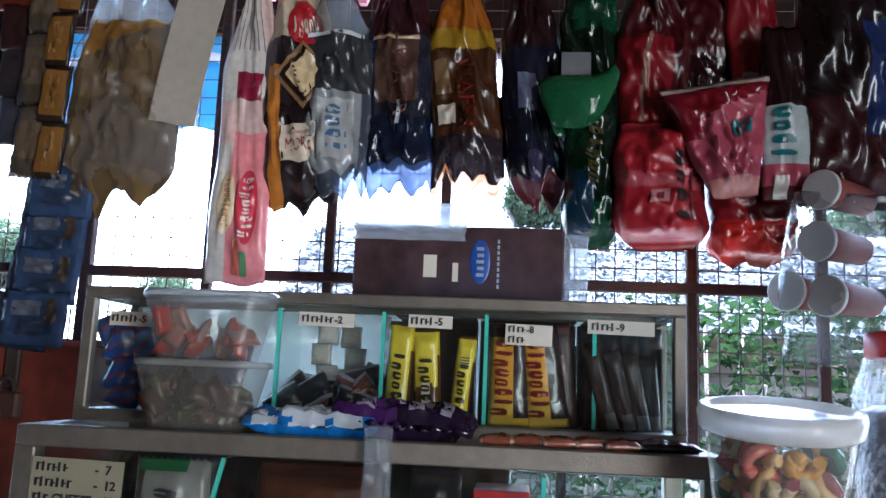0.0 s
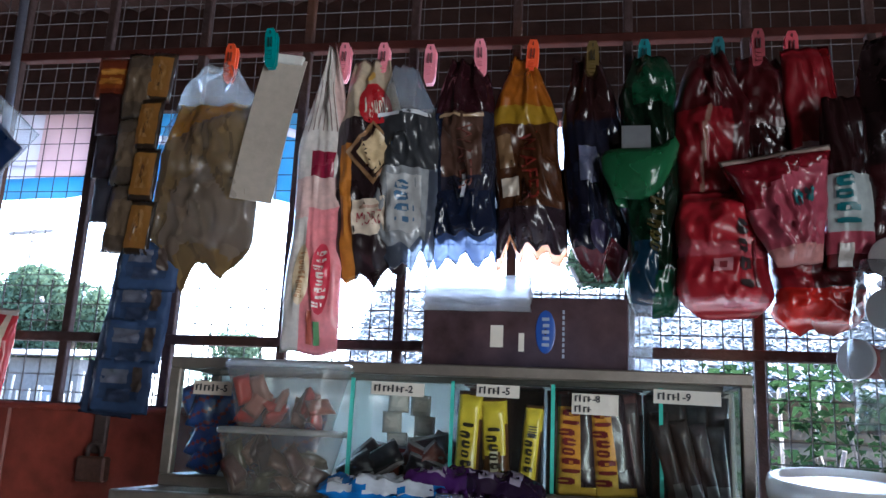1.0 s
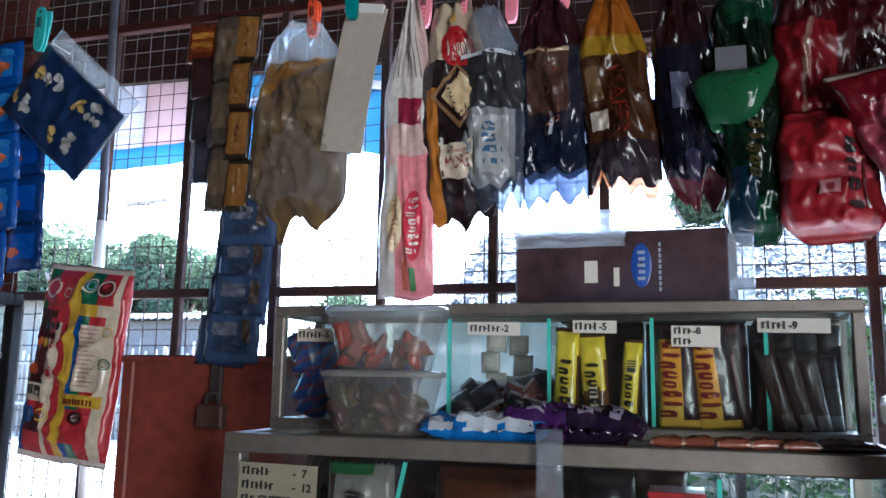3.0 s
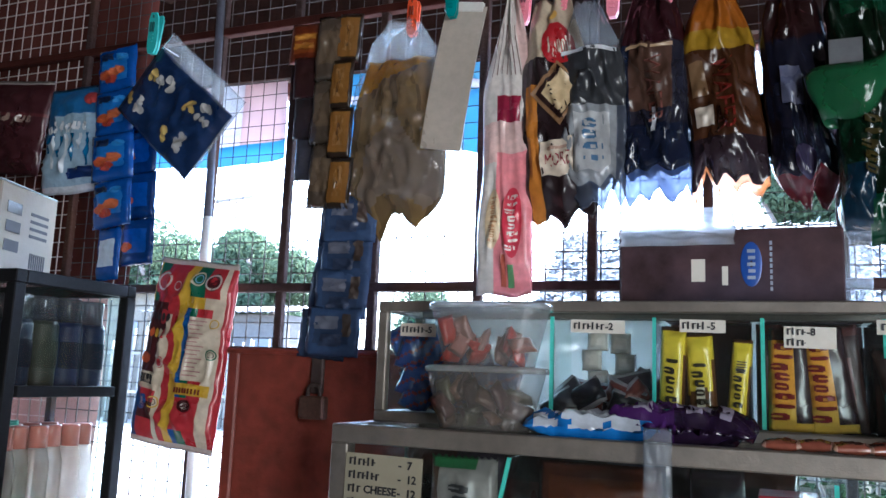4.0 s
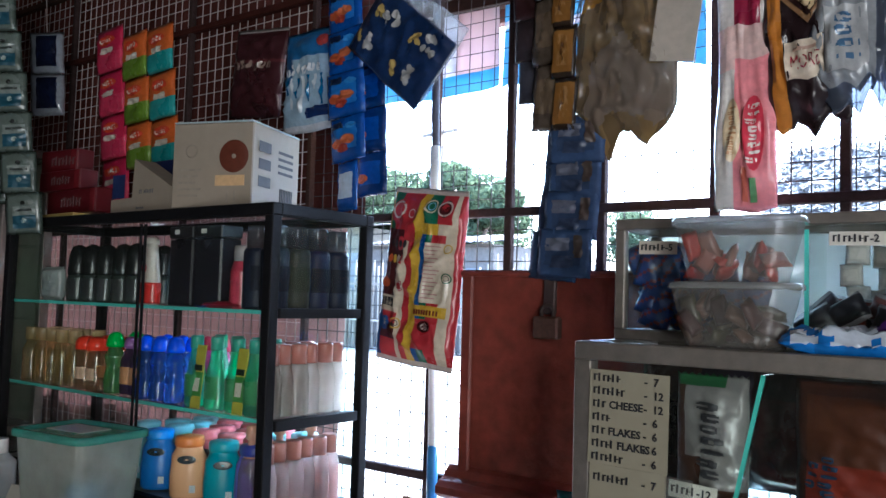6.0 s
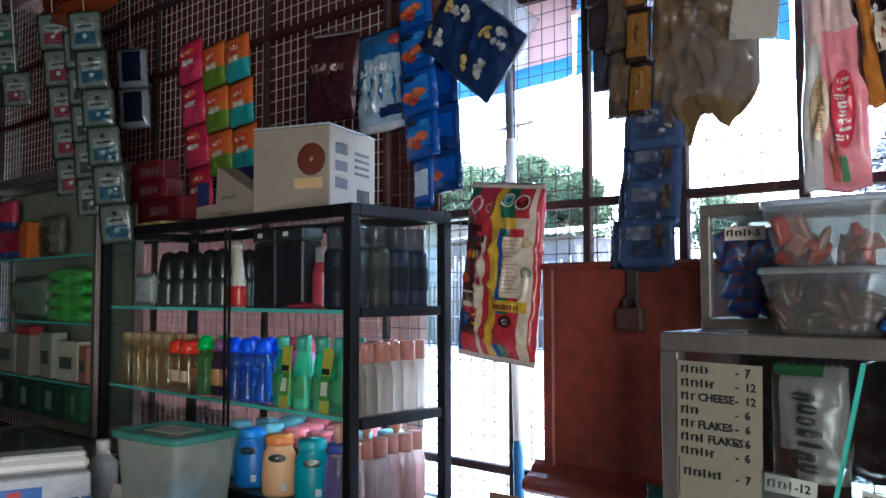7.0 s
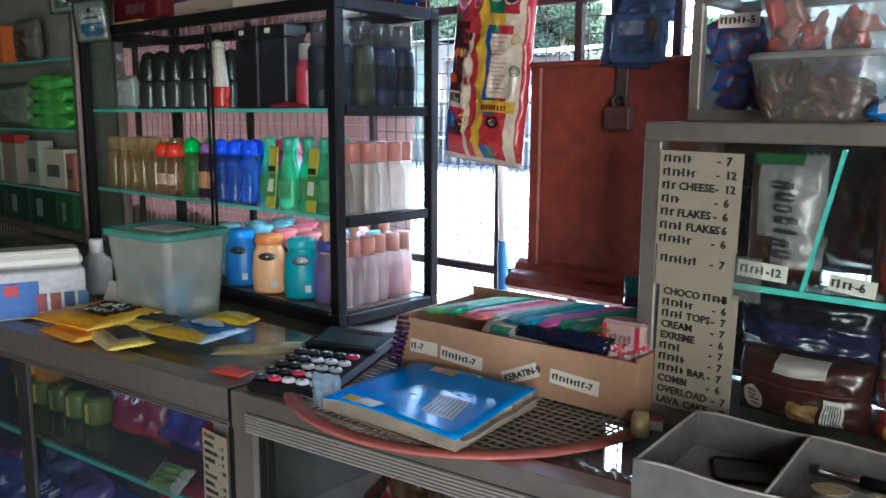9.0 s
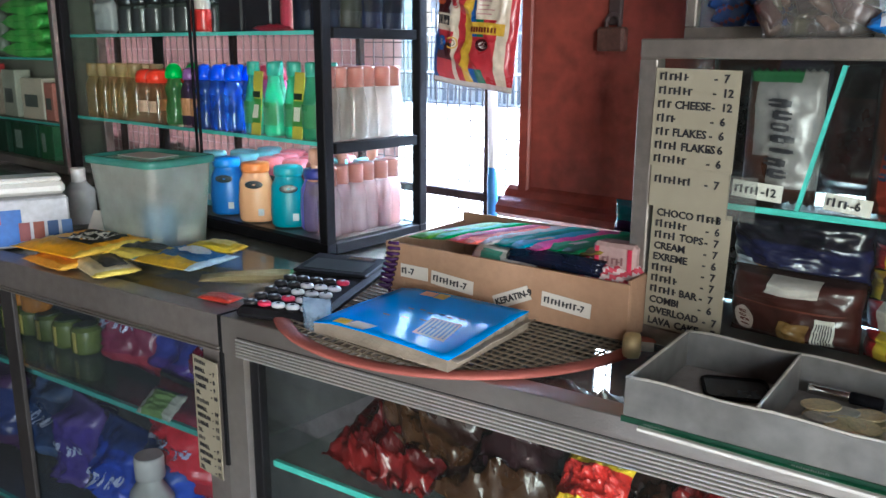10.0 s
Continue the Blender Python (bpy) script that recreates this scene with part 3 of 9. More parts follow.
# red-brown board that closes the lower left opening, with its ledge, hasp and padlock
shutter = tagged(new("door_1"), "red-brown varnished plywood board with a moulded ledge", kind="structure")
part("board", boxed(-0.797, -0.40, 1.045, 1.066, 0.985, 1.309, 0.002), MAHOG, shutter)
part("stile", boxed(-0.799, -0.778, 1.036, 1.045, 0.985, 1.309, 0.003), MAHOG, shutter)
part("top_rail", boxed(-0.802, -0.40, 1.033, 1.072, 1.306, 1.315, 0.003), MAHOG, shutter)
bm = bmesh.new()
prof = [(1.066, 1.0), (1.044, 1.004), (1.036, 0.998), (1.028, 0.988), (1.016, 0.983), (1.006, 0.975), (1.006, 0.964), (1.016, 0.956), (1.066, 0.956)]
ends = [[bm.verts.new((x, y, z)) for y, z in prof] for x in (-0.818, -0.40)]
for k in range(len(prof)):
    bm.faces.new((ends[0][k], ends[0][(k + 1) % len(prof)], ends[1][(k + 1) % len(prof)], ends[1][k]))
bm.faces.new(ends[0]); bm.faces.new(ends[1][::-1])
bmesh.ops.recalc_face_normals(bm, faces=bm.faces)
part("ledge", bm, MAHOG, shutter)
HASP = mat("dull_painted_hasp", (0.075, 0.05, 0.045), 0.6, 0.2, 0.25, 30, 0.1, 80)
part("hasp", boxed(-0.649, -0.629, 1.036, 1.045, 1.25, 1.322, 0.002), HASP, shutter)
bm = bmesh.new()
tube(bm, [(-0.639 - 0.012 * math.cos(a), 1.03, 1.318 + 0.016 * math.sin(a)) for a in np.linspace(0, math.pi, 9)], 0.0035, 8)
part("hasp_ring", bm, mat("dull_ring_steel", (0.26, 0.25, 0.25), 0.35, 0.7, 0.2, 60), shutter)
lock = thing("padlock", (-0.635, 1.026, 1.214), "old tarnished brass padlock under the hasp of the board", "padlock")
part("body", boxed(-0.021, 0.021, -0.009, 0.009, 0.0, 0.033, 0.003), mat("tarnished_brass", (0.115, 0.058, 0.042), 0.6, 0.2, 0.3, 60, stain=(0.12, 0.06, 0.04)), lock)
bm = bmesh.new()
tube(bm, [(-0.010, 0, 0.031), (-0.010, 0, 0.038)] + [(-0.010 * math.cos(a), 0, 0.040 + 0.010 * math.sin(a)) for a in np.linspace(0, math.pi, 9)] + [(0.010, 0, 0.038), (0.010, 0, 0.031)], 0.0034, 8)
part("shackle", bm, HASP, lock)

# pole with a white wrap beside the grille
pole = thing("pole", (-0.862, 1.062, 0.8), "thin steel pole with white and blue tape, tied to the grille", "pole", ry=-1.4)
part("rod", lathe(bmesh.new(), [(0.0066, 0), (0.0066, 1.28)], 10), mat("slate_painted_rod", (0.10, 0.105, 0.14), 0.6, 0, 0.2, 40, stain=(0.07, 0.05, 0.05)), pole)
part("white_wrap", lathe(bmesh.new(), [(0.0072, 0.22), (0.0076, 0.3), (0.0072, 0.5), (0.0072, 0.60), (0.009, 0.66), (0.0072, 0.73)], 10, sx=1.05), plastic((0.75, 0.76, 0.78), 0.4), pole)
part("blue_tie", lathe(bmesh.new(), [(0.0074, 0.02), (0.0092, 0.06), (0.0092, 0.20), (0.0074, 0.225)], 10), plastic((0.05, 0.22, 0.5), 0.4), pole)

# ---- counters ----
# paler aluminium that puts the bright lines of the ribs into colour
ALU_RIB = mat("bright_rib_aluminium", (0.80, 0.78, 0.74), 0.34, 0.75, 0.1, 30, 0.05, 300)
EDGE0, SLOPE = (-0.885, 0.514), 0.132


def edge_y(x):
    return EDGE0[1] + SLOPE * (x - EDGE0[0])


def skew(bm):
    """Lays a straight counter front along the shop's skewed counter line."""
    for v in bm.verts:
        k = max(0.0, min(1.0, (1.03 - v.co.y) / 0.5))
        v.co.y += (edge_y(v.co.x) - 0.53) * k
    return bm


def counter(name, x0, x1, ribs, label):
    c = thing(name, ((x0 + x1) / 2, 0.75, 0), label, "display counter", "display counters")
    ox, oy = (x0 + x1) / 2, 0.75

    def add(nm, bm, m, lab=""):
        skew(bm)
        bmesh.ops.translate(bm, vec=(-ox, -oy, 0), verts=bm.verts)
        return part(nm, bm, m, c, lab)
    A = ALU if ribs else ALU_DARK
    add("glass_top", boxed(x0 + 0.03, x1 - 0.03, 0.562, 1.0, 0.892, 0.898), GLASS_TOP)
    low = 0.8515
    add("top_rail", boxed(x0, x1, 0.53, 0.562, low, 0.90, 0.0012), A)
    add("top_rail", boxed(x0, x1, 1.0, 1.03, 0.868, 0.90, 0.003), A)
    add("end_rail", boxed(x0, x0 + 0.03, 0.562, 1.0, 0.868, 0.90, 0.002), A)
    add("end_rail", boxed(x1 - 0.03, x1, 0.562, 1.0, 0.868, 0.90, 0.002), A)
    if ribs:
        # dark strip that puts the shade between the ribs into colour
        add("groove_bed", boxed(x0 + 0.03, x1, 0.5285, 0.5299, low + 0.001, low + 0.0262), mat("groove_shade", (0.05, 0.048, 0.045), 0.7, 0, 0.2, 40))
    for k in range(6 if ribs else 2):
        add("rib", boxed(x0 + 0.03, x1, 0.5255, 0.5292, low + 0.002 + k * 0.0041, low + 0.0042 + k * 0.0041, 0.0005), ALU_RIB if ribs else A)
    for x in (x0, x1 - 0.035):
        add("post", boxed(x, x + 0.035, 0.532, 0.562, 0.0, low), A)
        add("post", boxed(x, x + 0.03, 1.0, 1.03, 0.0, 0.868, 0.002), A)
    if ribs:
        add("joint_strip", boxed(x0 - 0.0022, x0 + 0.0026, 0.5286, 0.56, 0.70, 0.9006), BLACK)
    add("door_frame", boxed(x0 + 0.035, x0 + 0.05, 0.54, 0.552, 0.10, low, 0.001), BLACK)
    pane = add("glass_front", boxed(x0 + 0.05, x1 - 0.035, 0.544, 0.548, 0.10, low), GLASS if ribs else OLD_GLASS)
    pane.visible_shadow = False
    if not ribs:
        add("post", boxed(-1.362, -1.330, 0.5325, 0.5385, 0.10, low, 0.001), mat("dark_door_edge", (0.03, 0.028, 0.027), 0.55, 0.2, 0.2, 30))
        add("lining_board", boxed(x0 + 0.03, x1 - 0.03, 0.562, 1.0, 0.880, 0.888), mat("brown_lining_board", (0.50, 0.38, 0.33), 0.6, 0, 0.15, 10, 0.1, 80, stain=(0.42, 0.31, 0.27)), "brown board under the glass")
    for z in (0.694, 0.42):
        add("shelf", boxed(x0 + 0.03, x1 - 0.03, 0.575, 1.0, z, z + 0.006), GLASS_TOP)
        add("shelf_edge", boxed(x0 + 0.035, x1 - 0.035, 0.569, 0.575, z - 0.001, z + 0.007), GLASS_EDGE, "green glass edge")
    add("base", boxed(x0 + 0.035, x1 - 0.035, 0.55, 1.0, 0.0, 0.10, 0.003), A)
    # slate blue of the ribbed counter's board holds the front glass's reflection
    DIM = mat("dim_board", (0.07, 0.075, 0.095) if ribs else (0.2, 0.18, 0.2), 0.7, 0, 0.3, 10)
    # gap shows bright ground in place of the window's reflection on the top
    for a, b in (((x0 + 0.03, -0.628), (-0.598, x1 - 0.03)) if ribs else ((x0 + 0.03, x1 - 0.03),)):
        add("back_panel", boxed(a, b, 1.006, 1.012, 0.10, 0.868), DIM)
    if ribs:
        add("back_panel", boxed(-0.628, -0.598, 1.006, 1.012, 0.782, 0.868), DIM)
    return c


counter("display_counter", -0.867, 0.62, True, "grey aluminium display counter with a glass top")
counter("display_counter", -2.5, -0.8672, False, "older dark aluminium display counter with glass shelves")


# ---- glass cases and the rack ----
def glass_case(name, x0, x1, y0, y1, z0, z1, f, A, label, shelves=(), dividers=(), category="glass case", back=GLASS):
    c = thing(name, ((x0 + x1) / 2, (y0 + y1) / 2, z0), label, category)
    ox, oy, oz = (x0 + x1) / 2, (y0 + y1) / 2, z0

    def add(nm, a, b, cc, d, e, g, m, bev=0.0, lab=""):
        return part(nm, boxed(a - ox, b - ox, cc - oy, d - oy, e - oz, g - oz, bev), m, c, lab)
    for x in (x0, x1 - f):
        for y in (y0, y1 - f):
            add("post", x, x + f, y, y + f, z0 + f, z1 - f, A, 0.0015)
    for z in (z0, z1 - f):
        for y in (y0, y1 - f):
            add("rail", x0, x1, y, y + f, z, z + f, A, 0.0015)
        for x in (x0, x1 - f):
            add("side_rail", x, x + f, y0 + f, y1 - f, z, z + f, A, 0.0015)
    g = 0.003
    panes = [add("front_pane", x0 + f, x1 - f, y0 + f * 0.4, y0 + f * 0.4 + g, z0 + f, z1 - f, GLASS)]
    panes.append(add("back_pane", x0 + f, x1 - f, y1 - f * 0.6, y1 - f * 0.6 + g, z0 + f, z1 - f, back))
    for x in (x0 + f * 0.4, x1 - f * 0.4 - g):
        panes.append(add("side_pane", x, x + g, y0 + f, y1 - f, z0 + f, z1 - f, GLASS))
    panes.append(add("top_pane", x0 + f, x1 - f, y0 + f, y1 - f, z1 - f * 0.5, z1 - f * 0.5 + g, GLASS))
    add("bottom_board", x0 + f, x1 - f, y0 + f, y1 - f, z0 + 0.002, z0 + f, ALU_DARK)
    for z in shelves:
        panes.append(add("glass_shelf", x0 + f, x1 - f, y0 + 0.02, y1 - f, z, z + 0.005, GLASS))
        add("shelf_edge", x0 + f, x1 - f, y0 + 0.0165, y0 + 0.02, z - 0.0005, z + 0.0055, GLASS_EDGE, 0, "green glass edge")
    for x, za, zb in dividers:
        panes.append(add("divider", x, x + 0.003, y0 + 0.02, y1 - f, za, zb, GLASS))
        add("divider_edge", x - 0.0005, x + 0.0035, y0 + 0.0165, y0 + 0.02, za, zb, GLASS_EDGE, 0, "green glass edge")
    for p in panes:
        p.visible_shadow = False
    return c


lower_case = glass_case("glass_case", -0.459, 0.196, 0.772, 0.985, 0.90, 1.227, 0.02, ALU_CASE, "aluminium framed glass case full of packed snacks", shelves=(1.058,), dividers=((0.036, 1.064, 1.2),))
for nm, a, mm in (("divider", (-0.0015, 0.0015, -0.085, 0.085, 0, 0.142), GLASS), ("divider_edge", (-0.002, 0.002, -0.0885, -0.0852, 0, 0.142), GLASS_EDGE)):
    q = part(nm, boxed(*a), mm, lower_case)
    q.matrix_local = pose(-0.292 + 0.1315, 0.0, 0.1637, 0, 12)
    q.visible_shadow = False
glass_case("glass_case", -0.447, 0.177, 0.847, 0.965, 1.2275, 1.368, 0.0125, ALU_CASE, "low aluminium framed glass case with glass dividers", dividers=((-0.241, 1.241, 1.352), (-0.130, 1.241, 1.352), (-0.023, 1.241, 1.352), (0.087, 1.241, 1.352)), back=DUSTY)
rack = glass_case("display_rack", -1.815, -0.985, 0.797, 1.03, 0.90, 1.409, 0.0188, BLACK, "black framed glass display rack of toiletries", shelves=(1.237, 1.069), category="display rack")
for z in (1.231, 1.058):
    part("side_bar", boxed(0.3955, 0.414, -0.092, 0.092, z - 0.9, z - 0.9 + 0.016, 0.001), BLACK, rack)
for x in (-1.335, -1.322):
    part("sliding_edge", boxed(x + 1.40, x + 1.4018, -0.113, -0.108, 0.024, 0.486), BLACK, rack)
left_case = glass_case("glass_case", -2.98, -2.12, 0.93, 1.06, 0.90, 1.62, 0.022, ALU_DARK, "tall aluminium framed glass cabinet with shelves", shelves=(1.37, 1.185, 1.02))
part("back_board", boxed(-0.405, 0.405, 0.0495, 0.0515, 0.024, 0.69), mat("grey_green_board", (0.26, 0.27, 0.22), 0.6, 0, 0.2, 8), left_case)


# ---- outside ----
LEAF = sheer("tree_leaves", (0.05, 0.068, 0.04), 0.35)
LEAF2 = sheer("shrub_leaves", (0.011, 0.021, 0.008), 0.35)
BARK = mat("bark", (0.12, 0.09, 0.07), 0.85, 0, 0.3, 12, 0.4, 40)
BAMBOO = mat("weathered_bamboo", (0.12, 0.105, 0.085), 0.7, 0, 0.3, 9, 0.2, 60, rand=0.3)
THATCH = mat("grey_thatch", (0.13, 0.125, 0.12), 0.9, 0, 0.5, 30, 0.6, 60)


def tree(x, y, h, r, seed, leaves=2600, size=0.16):
    rng = random.Random(seed)
    t = thing("tree", (x, y, -0.03), "broad leafy green tree beyond the shop", "tree", "far trees")
    bm = bmesh.new()
    tube(bm, [(0, 0, 0), (0.05 * h * 0.1, 0, h * 0.2), (0.02, 0.03, h * 0.42), (0, 0, h * 0.62)], 0.05 * r + 0.05, 8)
    for v in bm.verts:
        k = 1 - 0.6 * v.co.z / (h * 0.62)
        v.co.x *= k
        v.co.y *= k
    for k in range(6):
        a = k * 1.05 + rng.random()
        tube(bm, [(0, 0, h * 0.38), (0.4 * r * math.cos(a), 0.4 * r * math.sin(a), h * 0.58), (0.7 * r * math.cos(a), 0.7 * r * math.sin(a), h * 0.72)], 0.03 * r, 5)
    part("trunk", bm, BARK, t)
    blobs = []
    for k in range(16):
        a, q = rng.random() * 6.28, rng.random() ** 0.5
        blobs.append((0.62 * r * q * math.cos(a), 0.62 * r * q * math.sin(a), h * (0.52 + 0.34 * rng.random()), r * (0.3 + 0.22 * rng.random())))
    vs, fs = [], []
    for k in range(leaves):
        bx, by, bz, br = rng.choice(blobs)
        d = Vector((rng.gauss(0, 1), rng.gauss(0, 1), rng.gauss(0, 1))).normalized()
        p = Vector((bx, by, bz)) + d * br * (0.72 + 0.33 * rng.random())
        p.z = bz + (p.z - bz) * 0.75
        face = (d + 0.55 * Vector((rng.gauss(0, 1), rng.gauss(0, 1), rng.gauss(0, 1)))).normalized()
        u = face.orthogonal().normalized()
        u.rotate(Matrix.Rotation(rng.random() * 6.28, 3, face))
        w = face.cross(u)
        s = size * (0.6 + 0.8 * rng.random())
        n0 = len(vs)
        vs += [p - u * s, p + w * s * 0.45, p + u * s, p - w * s * 0.45]
        fs.append((n0, n0 + 1, n0 + 2, n0 + 3))
    me = bpy.data.meshes.new("crown")
    me.from_pydata([tuple(q) for q in vs], [], fs)
    me.materials.append(LEAF)
    ob = new("crown", me)
    ob.parent = t
    return t


for tx, ty, th, tr, n in ((-13.75, 20.0, 6.1, 1.75, 2600), (-18.3, 21.0, 6.0, 2.5, 2600), (-15.9, 20.6, 5.3, 1.6, 2200), (-26.5, 25, 5.7, 4.1, 2600), (-7.8, 32, 4.6, 2.3, 700), (-13.0, 30, 5.6, 1.5, 500),
                          (-5.0, 34, 4.3, 2.1, 1600), (-10.6, 34, 4.1, 2.1, 1600), (0.9, 17, 7.0, 1.7, 1800), (7.2, 16, 6.4, 2.4, 1800), (-22.0, 33, 5.2, 3.5, 1600)):
    tree(tx, ty, th, tr, int(-tx * 7 + ty), n * 9, 0.085)

# fence of upright bamboo and shacks behind it
fence = thing("bamboo_fence", (-9.6, 15.5, -0.03), "weathered grey bamboo fence across the yard", "fence")
frng = random.Random(3)
pole_me = None
for k in range(110):
    x = -9.0 + 0.15 * k + frng.uniform(-0.04, 0.04)
    hgt = 2.0 + frng.uniform(-0.5, 0.4)
    if pole_me is None:
        e = part("pole", lathe(bmesh.new(), [(0.035, 0), (0.032, 0.5), (0.034, 0.52), (0.028, 1.0)], 6), BAMBOO, fence)
        pole_me = e.data
    else:
        e = new("pole", pole_me)
        e.parent = fence
    e.matrix_local = pose(x, frng.uniform(-0.05, 0.05), 0, frng.uniform(-2, 2), frng.uniform(-3, 3)) @ Matrix.Diagonal((1, 1, hgt, 1))
for z in (0.7, 1.6):
    part("rail", boxed(-9.1, 7.6, -0.09, -0.05, z, z + 0.06), BAMBOO, fence)


def shack(x, y, w, d, h, lab, col, roofcol):
    t = thing("shack", (x, y, -0.03), lab, "shack", "far shacks")
    part("wall", boxed(-w / 2, w / 2, -d / 2, d / 2, 0, h, 0.01), mat("shack_boards", col, 0.9, 0, 0.3, 4, 0.2, 20), t)
    bm = bmesh.new()
    corrugated(bm, -w / 2 - 0.25, w / 2 + 0.25, -d / 2 - 0.3, h + 0.02, d / 2 + 0.3, h + 0.45, 0.2, 0.02)
    part("roof", bm, mat("shack_roof", roofcol, 0.6, 0.3, 0.3, 3, 0.1, 20), t)
    part("door", boxed(-0.3, 0.3, -d / 2 - 0.03, -d / 2 - 0.004, 0, min(1.6, h - 0.1)), mat("shack_door", (0.12, 0.1, 0.09), 0.7, 0, 0.2, 6), t)
    part("window", boxed(w / 2 - 0.75, w / 2 - 0.3, -d / 2 - 0.03, -d / 2 - 0.004, h * 0.45, h * 0.78), mat("shack_window", (0.06, 0.06, 0.07), 0.4), t)


shack(-12.5, 17.5, 3.8, 2.5, 2.65, "dim board shack with a dark tin roof", (0.055, 0.048, 0.043), (0.035, 0.034, 0.036))
shack(-17.3, 18.2, 4.6, 3, 3.2, "brown board shack with a pale tin roof", (0.085, 0.07, 0.05), (0.20, 0.19, 0.18))
shack(-22.0, 19.0, 5.5, 3, 2.5, "low grey shack with a pale tin roof", (0.11, 0.105, 0.095), (0.22, 0.21, 0.20))
shack(-7.6, 21.5, 5.0, 3, 2.0, "distant low shack with a rusty roof", (0.12, 0.105, 0.09), (0.13, 0.10, 0.085))

# utility poles
for x, y, h in ((-15.0, 20.0, 6.75), (-6.9, 28.5, 5.4)):
    t = thing("utility_pole", (x, y, -0.03), "thin wooden utility pole with a cross arm", "utility pole", "utility poles")
    part("mast", lathe(bmesh.new(), [(0.08, 0), (0.055, h)], 8), BARK, t)
    part("cross_arm", boxed(-0.68, 0.68, -0.045, 0.045, -0.045, 0.045), BARK, t).matrix_local = pose(0, -0.12, h - 0.36, 0, -4)

# thatched hut across the yard, bamboo slat wall and shrubs before it
SLATS = mat("brown_bamboo_slats", (0.12, 0.095, 0.07), 0.75, 0, 0.3, 9, 0.2, 60, rand=0.3)
hut = thing("thatched_hut", (0.75, 4.6, -0.03), "hut with a ragged grey thatch roof and bamboo walls", "hut")
part("wall", boxed(-1.3, 1.7, 0.0, 1.6, 0, 1.62), mat("dark_hut_wall", (0.10, 0.08, 0.06), 0.9, 0, 0.3, 5), hut)
for k in range(14):
    part("slat", boxed(-1.3, 1.7, -0.03, -0.008, 0.3 + 0.092 * k, 0.3 + 0.092 * k + 0.05), SLATS, hut)
for k in range(5):
    part("wall_post", boxed(-1.3 + 0.74 * k, -1.24 + 0.74 * k, -0.07, -0.032, 0, 1.62), BARK, hut)
trng = random.Random(8)
bm = boxed(-2.0, 2.2, -0.02, 0.02, 0, 0.83)
for v in bm.verts:
    if v.co.z > 0.5 and v.co.x < 0:
        v.co.x += 0.08
part("roof", bm, THATCH, hut).matrix_local = pose(0, -0.42, 1.60, -45)
vs, fs = [], []
up = Matrix.Rotation(radians(-45), 3, 'X')
for k in range(16500):
    s = trng.random()
    x = trng.uniform(-2.03 + 0.09 * s, 2.24)
    p = Vector((0, -0.42, 1.60)) + up @ Vector((0, -0.025, s * 0.85))
    L, wd, a = trng.uniform(0.03, 0.09), trng.uniform(0.003, 0.009), trng.gauss(0, 0.7)
    lift = trng.uniform(0.005, 0.05)
    dn = up @ Vector((math.sin(a), 0, -math.cos(a)))
    side = up @ Vector((math.cos(a), 0, math.sin(a)))
    n0 = len(vs)
    p.x += x
    q = p + dn * L + up @ Vector((0, -lift, 0))
    vs += [p - side * wd, p + side * wd, q + side * wd * 0.4, q - side * wd * 0.4]
    fs.append((n0, n0 + 1, n0 + 2, n0 + 3))
me = bpy.data.meshes.new("thatch_straw")
me.from_pydata([tuple(q) for q in vs], [], fs)
me.materials.append(mat("thatch_straw_grey", (0.19, 0.185, 0.18), 0.85, 0, 0.7, 60))
ob = new("thatch_straw", me)
ob.parent = hut
tagged(ob, kind="stuff")


def shrub(x, y, h, r, seed, n=900):
    rng = random.Random(seed)
    t = thing("shrub", (x, y, -0.03), "leafy bright green shrub in the yard", "shrub", "yard shrubs")
    bm = bmesh.new()
    for k in range(9):
        a = rng.random() * 6.28
        tube(bm, [(0, 0, 0), (0.3 * r * math.cos(a), 0.3 * r * math.sin(a), h * 0.5), (r * 0.8 * math.cos(a), r * 0.8 * math.sin(a), h * rng.uniform(0.7, 1.0))], 0.008, 5)
    part("stem", bm, BARK, t)
    bm = bmesh.new()
    for k in range(n):
        a, q = rng.random() * 6.28, rng.random() ** 0.5
        c = Vector((r * q * math.cos(a), r * q * math.sin(a), h * rng.uniform(0.3, 1.03)))
        b = rng.random() * 6.28
        d = Vector((math.cos(b), math.sin(b), rng.uniform(-0.5, 0.5))).normalized()
        w = d.cross(Vector((0, 0, 1))).normalized()
        L = rng.uniform(0.03, 0.085)
        v = [bm.verts.new(c), bm.verts.new(c + d * L * 0.5 + w * L * 0.3 + Vector((0, 0, 0.012))), bm.verts.new(c + d * L - Vector((0, 0, L * 0.25))), bm.verts.new(c + d * L * 0.5 - w * L * 0.3 + Vector((0, 0, 0.012)))]
        bm.faces.new(v)
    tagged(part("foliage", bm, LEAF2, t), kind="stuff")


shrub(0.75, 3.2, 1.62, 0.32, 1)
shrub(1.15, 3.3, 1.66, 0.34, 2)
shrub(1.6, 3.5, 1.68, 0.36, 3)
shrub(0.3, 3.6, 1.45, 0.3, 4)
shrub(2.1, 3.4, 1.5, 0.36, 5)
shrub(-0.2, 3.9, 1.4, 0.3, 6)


# ---- hanging snacks at the grille ----
HY = 1.035


